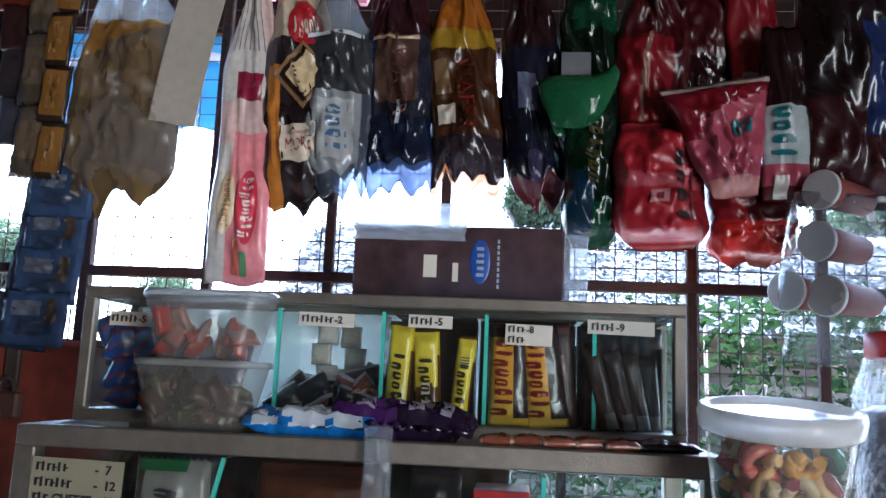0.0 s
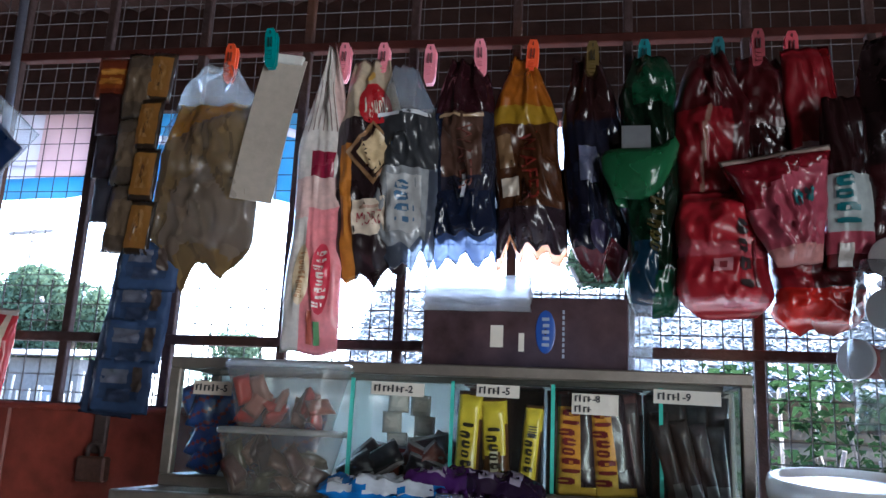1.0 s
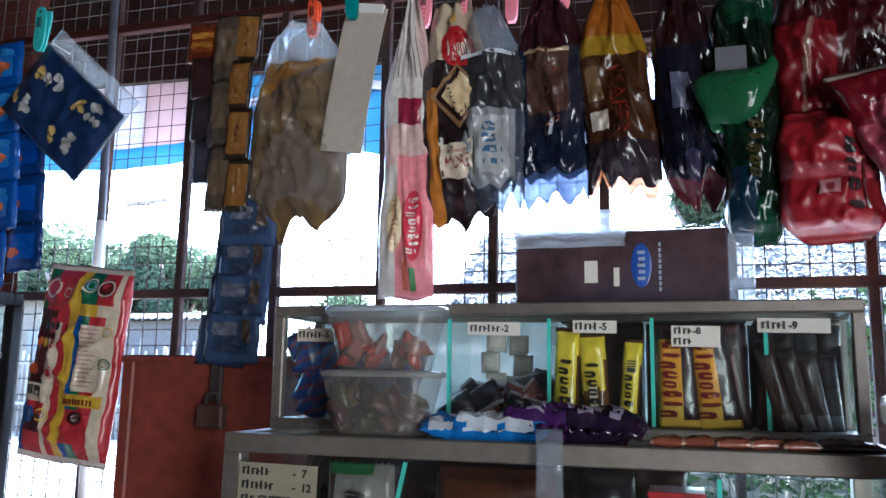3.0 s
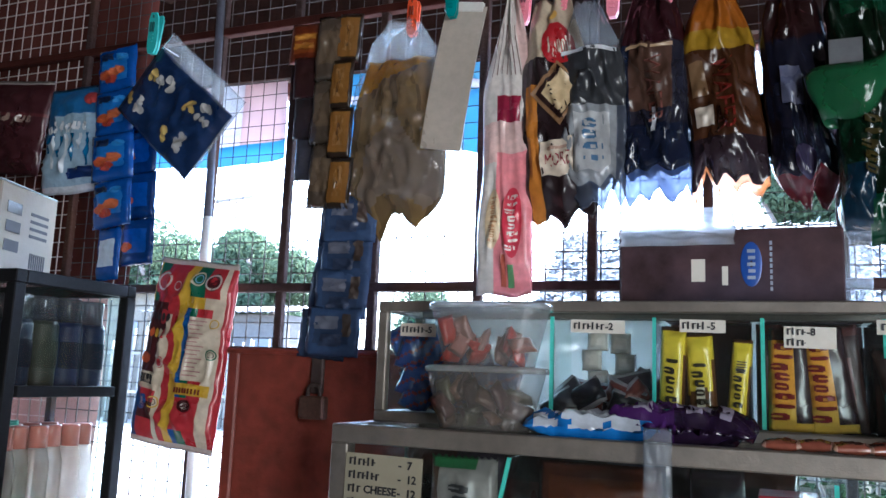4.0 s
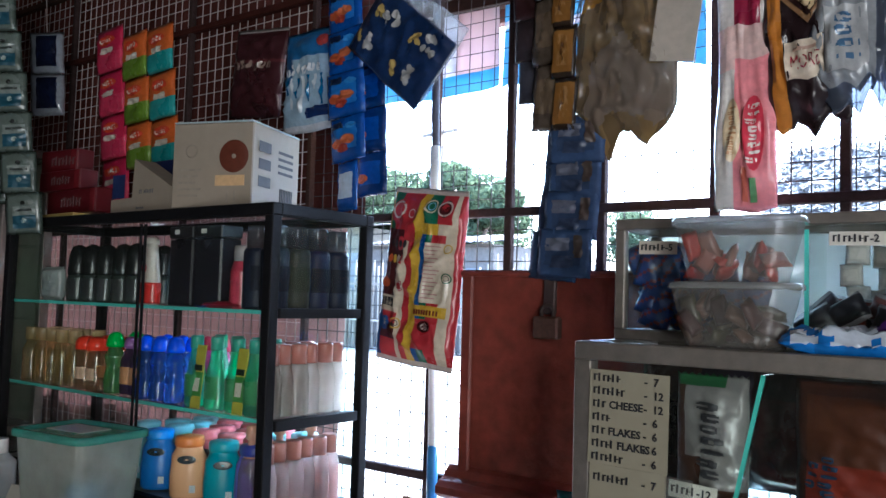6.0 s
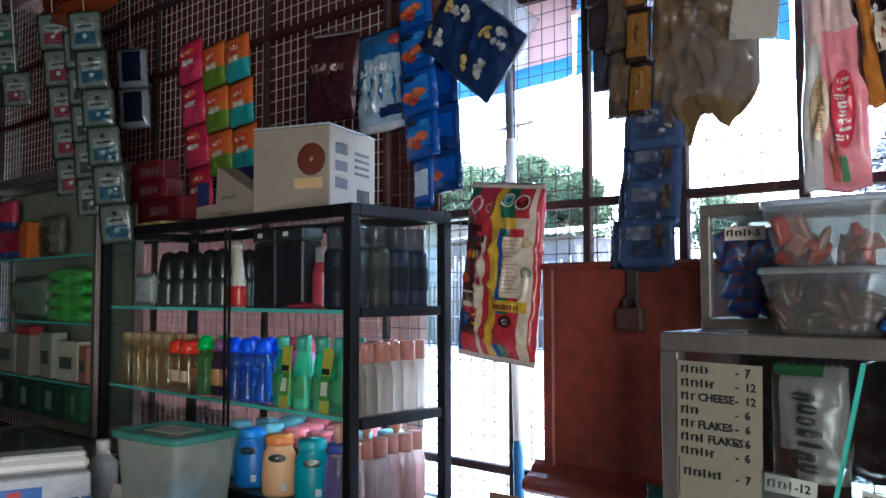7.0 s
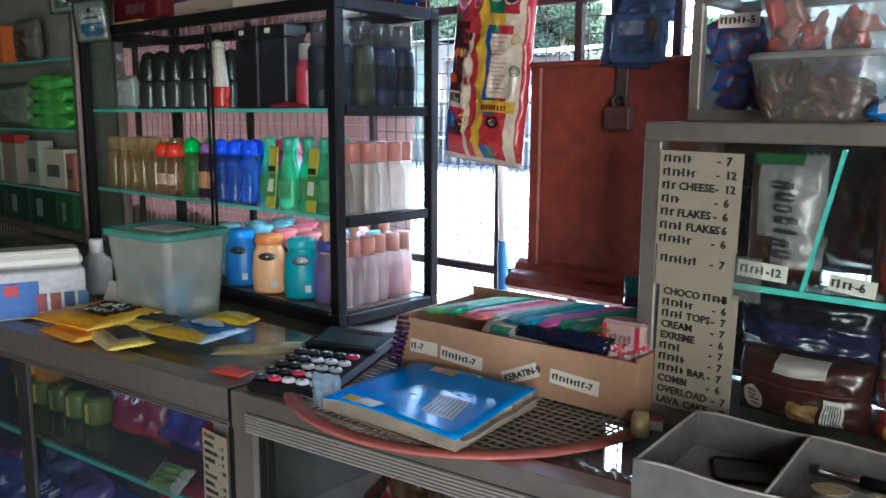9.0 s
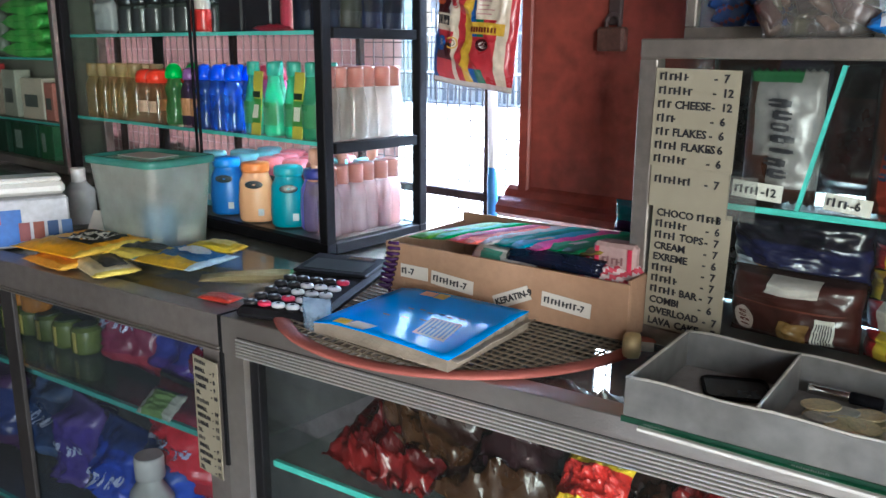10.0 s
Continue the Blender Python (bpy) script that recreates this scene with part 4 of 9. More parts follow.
def clothes_peg(x, z, col, y=HY, tilt=0.0, size=1.0):
    """A plastic peg of two ribbed arms with a steel spring."""
    t = thing("clothes_peg", (x, y, z), "plastic clothes peg clipped to the wire mesh", "clothes peg", "clothes pegs", 0, 0, tilt)
    m = plastic(col, 0.35)
    for s in (-1, 1):
        bm = bmesh.new()
        n = 9
        prof = []
        for k in range(n):
            v = k / (n - 1)
            prof.append((0.0066 * (1.0 - 0.18 * abs(2 * v - 1) ** 3 - (0.25 if k in (0, n - 1) else 0)), -0.058 * v))
        ring = []
        for w, z2 in prof:
            yy = s * (0.003 + 0.004 * (1 + z2 / 0.058) ** 2)
            ring.append([bm.verts.new((a * w * 1.25 * size, yy + b * 0.0016, (z2 + 0.024) * size)) for a, b in ((-1, -1), (1, -1), (1, 1), (-1, 1))])
        for a, b in zip(ring, ring[1:]):
            for k in range(4):
                bm.faces.new((a[k], a[(k + 1) % 4], b[(k + 1) % 4], b[k]))
        bm.faces.new(ring[0]); bm.faces.new(ring[-1][::-1])
        bmesh.ops.recalc_face_normals(bm, faces=bm.faces)
        for k in range(3):
            box(bm, -0.003, 0.003, s * 0.0075 - 0.001, s * 0.0075 + 0.001, -0.022 + 0.006 * k, -0.0195 + 0.006 * k)
        arm = part("arm", bm, m, t)
        if s == -1:
            for x0, z0, z1 in ((-0.0032, -0.004, 0.010), (0.0012, -0.004, 0.010), (-0.0008, 0.016, 0.020)):
                part("slot", boxed(x0 * size, (x0 + 0.0018) * size, -0.0102, -0.0072, z0 * size, z1 * size), plastic(tuple(c * 0.25 for c in col), 0.6), arm)
    bm = bmesh.new()
    tube(bm, [(0.0055 * math.cos(a), 0.006 * math.sin(a), 0.002 * math.cos(3 * a)) for a in np.linspace(0, 2 * math.pi, 12)[:-1]], 0.0008, 5, True)
    part("spring", bm, CHROME, t)
    return t


PINK, TEAL, ORANGE = C("e88fa0"), C("1d8a8c"), C("e0552a")
for x, z, col, tl in ((-0.507, 1.83, ORANGE, 2), (-0.427, 1.828, TEAL, -3), (-0.332, 1.825, PINK, 2), (-0.274, 1.823, PINK, 0), (-0.206, 1.818, PINK, 1), (-0.135, 1.824, PINK, -2),
                      (-0.062, 1.82, ORANGE, 3), (0.02, 1.815, C("5a4a20"), 0), (0.089, 1.815, C("1b6a70"), 0), (0.185, 1.815, C("14565e"), 0), (0.278, 1.82, C("b23a4a"), 0)):
    clothes_peg(x, z - 0.008, col, y=HY - 0.045 if col == TEAL else HY, tilt=tl)
clothes_peg(-0.925, 1.815, C("49b0ae"), y=0.951, tilt=4, size=1.15)



def hang(x, top, w, h, d, seed, mats, zones, label, y=HY, ry=0.0, **kw):
    t = thing("snack_pack", (x, y, top), label, "snack pack", "hanging snack packs", 0, 0, ry)
    o, at = pouch("wrapper", mats, t, w, h, d, seed, zones, **kw)
    return t, at


# brown and gold sachets in strips
def sachet_strip(x, top, w, h, n, mats, label, y=HY, seed=0, ry=0.0, bend=0.0, name="sachet_strip", group="hanging sachet strips", d=0.008, deco=None, slack=1.0, seal=0.03, wave=0.9, over=1.05):
    t = thing(name, (x, y, top), label, "sachet strip", group, 0, 0, ry)
    for k in range(n):
        e, at = pouch("sachet", mats[k % len(mats)] if isinstance(mats[0], (list, tuple)) else mats, t, w, h * over, d, seed + k, lambda u, v: (1 if 0.25 < v < 0.75 and 0.15 < u < 0.85 else 0), 12, 16, teeth=0.0008, wave=wave, seal=seal)
        wob = math.sin(seed * 1.9 + k * 2.3)
        e.matrix_local = pose(bend * k * k + slack * 0.004 * wob, 0.004 * math.sin(k * 1.7 + seed), -k * h, 2 * slack * math.sin(k + seed), slack * 2.2 * math.sin(k * 1.3 + seed), 9 * slack * wob)
        if deco:
            for j, (u0, u1, v0, v1, oval, mm) in enumerate(deco):
                p = print_on("print", at, mm, e, u0, u1, v0, v1, oval, n=4)
    return t


sachet_strip(-0.688, 1.832, 0.064, 0.064, 1, [foil(C("5a2410"), 0.4), foil(C("7a3a12"), 0.4)], "small orange-brown sachet pegged to the mesh", seed=3, ry=4, d=0.006, seal=0.01, deco=[(0.2, 0.85, 0.3, 0.44, False, foil(C("a8742a"), 0.4)), (0.2, 0.8, 0.52, 0.66, False, foil(C("94601e"), 0.4))])
sachet_strip(-0.684, 1.775, 0.052, 0.066, 3, [[foil(C("2a1416"), 0.4), foil(C("2e1818"), 0.4)], [foil(C("221a1c"), 0.4), foil(C("2a2022"), 0.4)], [foil(C("2c2c34"), 0.4), foil(C("34343c"), 0.4)]], "strip of dark coffee sachets", seed=5, bend=0.002, d=0.004, seal=0.0, slack=0.4)
sachet_strip(-0.638, 1.83, 0.050, 0.100, 3, [foil(C("4a4036"), 0.25), foil(C("5c4e3e"), 0.25)], "strip of crinkled silver-tan sachets hung on the mesh", y=HY - 0.012, seed=11, ry=2, bend=0.001, wave=2.0, d=0.009, seal=0.0, slack=0.5)
sachet_strip(-0.604, 1.83, 0.038, 0.076, 4, [foil(C("2a2018"), 0.3), foil(C("4a3620"), 0.3)], "strip of narrow gold coffee sachets with dark seals", y=HY - 0.02, seed=21, ry=3, bend=0.001, d=0.008, wave=1.2, slack=0.5, deco=[(0.08, 0.92, 0.12, 0.9, False, foil(C("7a5424"), 0.3)), (0.3, 0.7, 0.2, 0.78, False, foil(C("86643a"), 0.3)), (0.42, 0.56, 0.28, 0.7, False, foil(C("4a2c12"), 0.3))])
SLATE, SLATE2 = paper_film(C("34486c"), 0.6), paper_film(C("2c3c5a"), 0.6)
deco = [(0.18, 0.62, 0.2, 0.46, False, foil(C("5c6070"), 0.45)), (0.7, 0.86, 0.15, 0.6, False, foil(C("463a34"), 0.45)), (0.3, 0.7, 0.56, 0.8, False, foil(C("2f3a54"), 0.45))]
sachet_strip(-0.592, 1.545, 0.088, 0.056, 4, [SLATE, SLATE2], "strip of dull dark blue sachets hung on the mesh", y=HY - 0.008, seed=31, ry=2, bend=-0.001, deco=deco, d=0.004, seal=0.0, slack=0.3, wave=1.3, over=1.3)
sachet_strip(-0.606, 1.54, 0.078, 0.056, 4, [SLATE2, SLATE], "strip of slate blue sachets hung on the mesh", y=HY + 0.004, seed=37, ry=5, bend=-0.001, deco=deco[:1], d=0.004, seal=0.0, slack=0.3, wave=1.3, over=1.3)

# clear bag of brown crackers
t, at = hang(-0.514, 1.815, 0.172, 0.312, 0.05, 41, [film("thin_bag_film", (0.7, 0.7, 0.68), 0.93, 0.08, 0.6, 40), CLEARBAG], lambda u, v: int(v < 0.24), "clear plastic bag of brown crackers pegged to the mesh", pinch=0.72, fringe=0.02, points=2.3, wave=1.8, nu=36, nv=48, round_foot=0.25)
t2 = pouch("cracker_fill", [sheer("brown_crackers", C("8a7450"), 0.5), sheer("amber_crackers", C("a87c20"), 0.5), sheer("grey_crackers", C("86786a"), 0.5), sheer("dark_crackers", C("6e5c40"), 0.5)], t, 0.158, 0.252, 0.036, 43, lambda u, v: 1 if v < 0.24 - 0.25 * u else (2 if noise.noise(Vector((u * 3, v * 2.2, 1))) > 0.08 else (3 if noise.noise(Vector((u * 9, v * 2.5, 4))) > 0.1 else 0)), pinch=0.34, fringe=0.03, points=1.9, wave=1.0, nu=36, nv=48, round_foot=0.3)[0]
t2.location = (-0.008, 0, -0.062)

# beige card with a plastic header
t = thing("hanging_card", (-0.408, HY - 0.032, 1.806), "blank beige cardboard strip pegged to the mesh", "card", rz=0, ry=9)
bm = boxed(-0.031, 0.031, -0.001, 0.001, -0.212, 0.0)
bmesh.ops.subdivide_edges(bm, edges=bm.edges[:], cuts=4, use_grid_fill=True)
for v in bm.verts:
    v.co.y += 0.006 * math.sin(v.co.z * 14) + 0.05 * (v.co.x ** 2)
part("card", bm, mat("grey_buff_card", (0.44, 0.39, 0.33), 0.75, 0, 0.1, 30, 0.05, 200), t)
part("header_tape", boxed(-0.034, 0.026, -0.004, 0.003, -0.008, 0.006, 0.001), plastic((0.7, 0.69, 0.66), 0.3), t)

# white and pink wafer pack
PK, PW = foil(C("e58d95")), foil(C("cfc9c4"))
t, at = hang(-0.349, 1.835, 0.078, 0.44, 0.022, 51, [PW, PK, foil(C("8a1d3c")), foil(C("d8b9b4"))], lambda u, v: 1 if v > 0.55 and u > 0.3 else (2 if 0.36 < v < 0.45 and 0.3 < u < 0.75 else (3 if 0.45 < v < 0.58 or (v < 0.36 and u > 0.75) else 0)), "white and pink strawberry wafer pack pegged to the mesh", y=HY - 0.004, pinch=0.85, nu=22, nv=60, wave=1.3, flare=0.03)
print_on("brand_oval", at, foil(C("d03a50")), t, 0.46, 0.82, 0.66, 0.88, True)
word_on("brand_word", at, foil(C("e8dcd6")), t, 0.55, 0.74, 0.68, 0.86, 8, "v", 0.003)
word_on("flavour_word", at, foil(C("b88a60")), t, 0.24, 0.36, 0.69, 0.84, 10, "v", 0.003)
print_on("brand_panel", at, foil(C("d9c4a0")), t, 0.16, 0.42, 0.67, 0.86, True)
print_on("print", at, foil(C("6a9a68")), t, 0.56, 0.66, 0.9, 0.97, False, n=4)
print_on("print", at, foil(C("b8604e")), t, 0.45, 0.53, 0.87, 0.97, False, n=4)
for k in range(7):
    print_on("stripe", at, foil(C("6a4a48")), t, 0.2 + 0.09 * k, 0.215 + 0.09 * k, 0.13, 0.3, False, n=5)

# cream, red and dark cream-sandwich pack
t, at = hang(-0.289, 1.812, 0.095, 0.315, 0.032, 57, [foil(C("b9aa93")), foil(C("261b1e")), foil(C("c9b48e")), foil(C("b8752a")), foil(C("50484e"))],
             lambda u, v: 0 if v < 0.3 else (1 if v > 0.55 and u > 0.35 else (3 if 0.12 < u < 0.3 and v > 0.42 else (4 if v < 0.5 and u < 0.2 else 1))),
             "cream and dark brown chocolate sandwich pack pegged to the mesh", y=HY - 0.006, pinch=0.45, fringe=0.018, points=2.6, ry=-3, wave=1.4, nu=28, nv=44)
print_on("brand_oval", at, foil(C("a52028")), t, 0.36, 0.86, 0.14, 0.33, True)
word_on("brand_word", at, foil(C("d9cfc0")), t, 0.45, 0.78, 0.2, 0.28, 5, "u", 0.003)
print_on("print", at, foil(C("caa24a")), t, 0.44, 0.66, 0.07, 0.12, True)
print_on("diamond", at, foil(C("8a6a4a")), t, 0.22, 0.92, 0.31, 0.60, True, seg=24, diamond=True, n=16, lift=0.0025)
print_on("diamond", at, foil(C("2a1a1a")), t, 0.28, 0.88, 0.335, 0.575, True, seg=24, diamond=True, n=16, lift=0.0036)
print_on("diamond", at, foil(C("cdb78f")), t, 0.36, 0.86, 0.35, 0.56, True, seg=24, diamond=True, n=16, lift=0.0047)
print_on("panel", at, foil(C("d5c7b4")), t, 0.3, 0.75, 0.66, 0.82)
text_on(at, "MORE", foil(C("9a2a40")), t, 0.36, 0.7, 0.72, 0.78, "u", False, 0.0034)
print_on("print", at, foil(C("b89a8a")), t, 0.4, 0.66, 0.69, 0.705, n=3, lift=0.003)

# grey pack with a pale label
t, at = hang(-0.236, 1.800, 0.092, 0.285, 0.036, 61, [film("thin_top_film", (0.34, 0.35, 0.36), 0.72, 0.08, 0.8, 40), foil(C("34363a"), 0.2), foil(C("8b8f94"), 0.2), film("smoky_film", (0.16, 0.19, 0.26), 0.35, 0.1, 0.6)],
             lambda u, v: 0 if v < 0.27 else (1 if v < 0.55 else (2 if 0.12 < u < 0.85 and v < 0.9 else 3)), "grey snack pack in clear film pegged to the mesh", y=HY - 0.012, pinch=0.62, fringe=0.02, points=3.2, ry=-2, wave=1.5, nu=28, nv=44)
print_on("label_panel", at, foil(C("a8aaac"), 0.3), t, 0.28, 0.78, 0.585, 0.86)
word_on("brand_word", at, foil(C("4a6a8c")), t, 0.42, 0.68, 0.61, 0.83, 4, "v", 0.0034)
print_on("print", at, foil(C("26282c")), t, 0.36, 0.52, 0.38, 0.48, n=4)
print_on("seam", at, foil(C("c8ccd2")), t, 0.04, 0.9, 0.265, 0.285, n=6)

# wafer packs: dark, orange, navy
t, at = hang(-0.155, 1.812, 0.098, 0.29, 0.034, 67, [foil(C("2a1218"), 0.2), foil(C("4a352c"), 0.25), foil(C("151c30"), 0.15), foil(C("22222e"), 0.15), film("blue_film", (0.08, 0.13, 0.30), 0.2, 0.12, 0.5)],
             lambda u, v: 4 if v > 0.88 else 0 if v < 0.3 else (1 if 0.2 < u < 0.8 and v < 0.62 else (2 if v > 0.68 or u < 0.2 else 3)), "brown and blue wafer pack pegged to the mesh", pinch=0.6, fringe=0.026, points=3.5, wave=1.5, nu=28, nv=44, flare=0.06)
text_on(at, "WAFER", foil(C("6a3c34")), t, 0.46, 0.66, 0.36, 0.68)
print_on("seam", at, foil(C("a88f70")), t, 0.16, 0.8, 0.31, 0.325, n=6)
print_on("print", at, foil(C("c9ced8")), t, 0.5, 0.56, 0.6, 0.72, n=3)
t, at = hang(-0.074, 1.812, 0.092, 0.288, 0.036, 71, [foil(C("8a4e10"), 0.2), foil(C("8f7018"), 0.2), foil(C("3e2414"), 0.25), film("orange_film", (0.8, 0.36, 0.14), 0.3, 0.12, 0.5), foil(C("2a2026"), 0.2)],
             lambda u, v: 0 if v < 0.28 else (1 if v < 0.37 else (3 if v > 0.95 else (4 if v > 0.78 else 2))), "orange and brown wafer pack pegged to the mesh", pinch=0.6, fringe=0.024, points=3.6, wave=1.5, nu=28, nv=44, ry=-3)
text_on(at, "WAFER", foil(C("6a2018")), t, 0.4, 0.66, 0.40, 0.76)
print_on("pale_print", at, foil(C("6a5238")), t, 0.1, 0.3, 0.42, 0.58, n=4)
print_on("print", at, foil(C("c2b7a8")), t, 0.1, 0.34, 0.63, 0.72, n=4)
t, at = hang(0.012, 1.808, 0.086, 0.305, 0.04, 73, [foil(C("200f10"), 0.2), foil(C("10121f"), 0.15), foil(C("4a1018"), 0.2), foil(C("181a28"), 0.15)],
             lambda u, v: 0 if v < 0.32 else (2 if v > 0.88 else (3 if 0.4 < u < 0.7 else 1)), "dark blue and red biscuit pack pegged to the mesh", pinch=0.55, fringe=0.02, points=1.5, wave=1.5, nu=28, nv=44, ry=-4, flare=-0.08, round_foot=0.5)
print_on("print", at, foil(C("565a72")), t, 0.25, 0.55, 0.44, 0.6, n=4)
print_on("brand_oval", at, foil(C("2f2a44")), t, 0.3, 0.6, 0.76, 0.9, True)

# green pack: dark gathered top, bright flared collar, narrow printed body
GRN_D = foil(C("0a1a10"), 0.2)
t, at = hang(0.092, 1.80, 0.074, 0.19, 0.035, 79, [GRN_D, foil(C("103420"), 0.2)], lambda u, v: int(v < 0.4 and u > 0.25), "dark green snack bag with a bright green collar", y=HY - 0.02, pinch=0.4, wave=1.8, nu=24, nv=30)
e, at = pouch("body", [GRN_D, foil(C("0c2416"), 0.2), foil(C("123c28"), 0.2), foil(C("10283a"), 0.2)], t, 0.064, 0.205, 0.045, 80, lambda u, v: 3 if v > 0.55 and 0.3 < u + 0.3 * v < 0.75 else (2 if v > 0.72 else (1 if u < 0.4 else 0)), wave=1.5, nu=24, nv=36, round_foot=0.45, flare=0.1)
e.location = (0.004, -0.01, -0.148)
word_on("brand_word", at, foil(C("3a3418")), e, 0.40, 0.66, 0.2, 0.62, 6)
bm = bmesh.new()
rings = []
for j, (w, z, dd) in enumerate(((0.030, -0.205, 0.012), (0.036, -0.19, 0.018), (0.046, -0.168, 0.022), (0.050, -0.150, 0.018), (0.044, -0.140, 0.014))):
    rings.append([bm.verts.new((w * math.cos(a) - 0.014, -0.028 + dd * math.sin(a) + 0.003 * math.sin(3 * a + j), z + 0.006 * math.sin(2 * a + 1) + 0.010 * math.cos(a))) for a in np.linspace(0, 2 * math.pi, 25)[:-1]])
for a, b in zip(rings, rings[1:]):
    for k in range(24):
        bm.faces.new((a[k], a[(k + 1) % 24], b[(k + 1) % 24], b[k])).smooth = True
part("collar", bm, film("green_collar_film", C("36784c"), 0.3, 0.14, 0.5, 40, thru=0.4), t, "bright green flared collar").modifiers.new("thick", 'SOLIDIFY').thickness = 0.0008
part("grey_label", boxed(-0.036, 0.000, -0.030, -0.029, -0.148, -0.110, 0.0004), foil(C("5c5e62"), 0.5), t)

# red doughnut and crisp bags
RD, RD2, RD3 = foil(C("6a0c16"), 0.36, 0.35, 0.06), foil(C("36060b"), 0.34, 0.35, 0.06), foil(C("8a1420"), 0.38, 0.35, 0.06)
# pale diagonal streak: the bag's highlight as an ink colour
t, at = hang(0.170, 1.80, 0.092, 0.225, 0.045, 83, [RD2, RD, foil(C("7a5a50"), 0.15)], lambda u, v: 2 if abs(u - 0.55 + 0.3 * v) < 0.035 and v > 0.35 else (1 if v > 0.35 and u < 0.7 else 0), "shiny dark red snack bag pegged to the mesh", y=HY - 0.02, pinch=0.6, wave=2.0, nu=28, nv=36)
t, at = hang(0.170, 1.602, 0.108, 0.158, 0.06, 85, [RD3, foil(C("96404a"), 0.25), RD], lambda u, v: 1 if 0.42 < v - 0.06 * u < 0.53 or 0.83 < v - 0.08 * u < 0.88 else (2 if u > 0.82 or v < 0.1 else 0), "red doughnut bag with pale stripes below a darker bag", y=HY - 0.05, wave=1.1, nu=34, nv=40, round_foot=0.4, pinch=0.22, ry=-3)
print_on("print", at, foil(C("a8747a"), 0.4), t, 0.34, 0.54, 0.58, 0.68, n=4)
print_on("print", at, foil(C("6a2028"), 0.4), t, 0.40, 0.48, 0.605, 0.655, n=4, lift=0.0028)
word_on("brand_word", at, foil(C("2a2426"), 0.3), t, 0.62, 0.76, 0.26, 0.84, 4, "v", 0.0028)
print_on("print", at, foil(C("54181e")), t, 0.79, 0.82, 0.36, 0.8, n=4)
t, at = hang(0.232, 1.80, 0.088, 0.20, 0.03, 87, [RD2, foil(C("1e0608"), 0.2)], lambda u, v: int(v > 0.5), "very dark red snack bag pegged to the mesh", y=HY - 0.005, pinch=0.4, wave=1.8, nu=24, nv=30)
t, at = hang(0.288, 1.802, 0.066, 0.158, 0.024, 89, [RD, foil(C("8f8078"), 0.3), foil(C("5a0a10"), 0.2)], lambda u, v: 1 if v > 0.86 - 0.06 * u else (2 if u > 0.8 else 0), "flat red crisp bag with a pale band", y=HY - 0.025, pinch=0.15, wave=1.2, nu=24, nv=30, ry=-4)
t, at = hang(0.232, 1.64, 0.132, 0.138, 0.035, 91, [foil(C("8a3a4a"), 0.3), foil(C("a89a92"), 0.3), foil(C("5e0c18"), 0.2), foil(C("9a6a66"), 0.3)], lambda u, v: 1 if v < 0.06 else (2 if v < 0.40 - 0.26 * u or (u < 0.2 and v < 0.5) else (3 if v > 0.86 else 0)), "pink cracker pack with a torn white edge among red bags", y=HY - 0.08, wave=1.3, ry=-9, seal=0.03, flare=-0.62, nu=34, nv=34)
word_on("brand_word", at, foil(C("1d5a60"), 0.3), t, 0.55, 0.8, 0.34, 0.5, 2, "u", 0.003)
t, at = hang(0.314, 1.715, 0.056, 0.215, 0.026, 97, [foil(C("1a0a0c"), 0.2), foil(C("8f9696"), 0.35), foil(C("8a3a4a"), 0.3), foil(C("4a0c12"), 0.2)],
             lambda u, v: 0 if v < 0.46 else (1 if v < 0.78 and u > 0.05 else (2 if v < 0.9 else 3)), "dark and pink cracker pack with a pale label", y=HY - 0.068, wave=1.0, nu=22, nv=34, pinch=0.2)
word_on("brand_word", at, foil(C("14565e"), 0.3), t, 0.2, 0.66, 0.48, 0.77, 4, "v", 0.003)
print_on("white_fleck", at, foil(C("a09a94"), 0.3), t, 0.2, 0.5, 0.86, 0.98, n=4)
t, at = hang(0.284, 1.56, 0.108, 0.128, 0.05, 93, [RD2, foil(C("a01c14"), 0.2), RD, foil(C("96504a"), 0.3)], lambda u, v: 3 if v > 0.9 and u > 0.4 else (1 if v > 0.62 else (2 if u < 0.4 else 0)), "red crisp bag with a bright orange-red base", y=HY - 0.035, wave=1.5, nu=30, nv=34, round_foot=0.55, fringe=0.008, points=1.4)
t, at = hang(0.392, 1.80, 0.125, 0.30, 0.05, 99, [foil(C("140a0c"), 0.25), foil(C("2a0e12"), 0.25), foil(C("18244a"), 0.2)], lambda u, v: 2 if u > 0.6 and 0.25 < v < 0.75 else int(v > 0.6), "very dark snack bag with a blue panel", y=HY - 0.05, pinch=0.35, wave=1.6, nu=24, nv=34)
t, at = hang(0.47, 1.80, 0.11, 0.3, 0.05, 101, [foil(C("0e1018"), 0.25), foil(C("1a1014"), 0.25)], lambda u, v: int(v > 0.6), "black snack bag pegged to the mesh", y=HY - 0.03, pinch=0.3, wave=1.3)
for x in (0.235, 0.40, 0.47):
    clothes_peg(x, 1.815, C("7a2a34"), y=HY - 0.004)

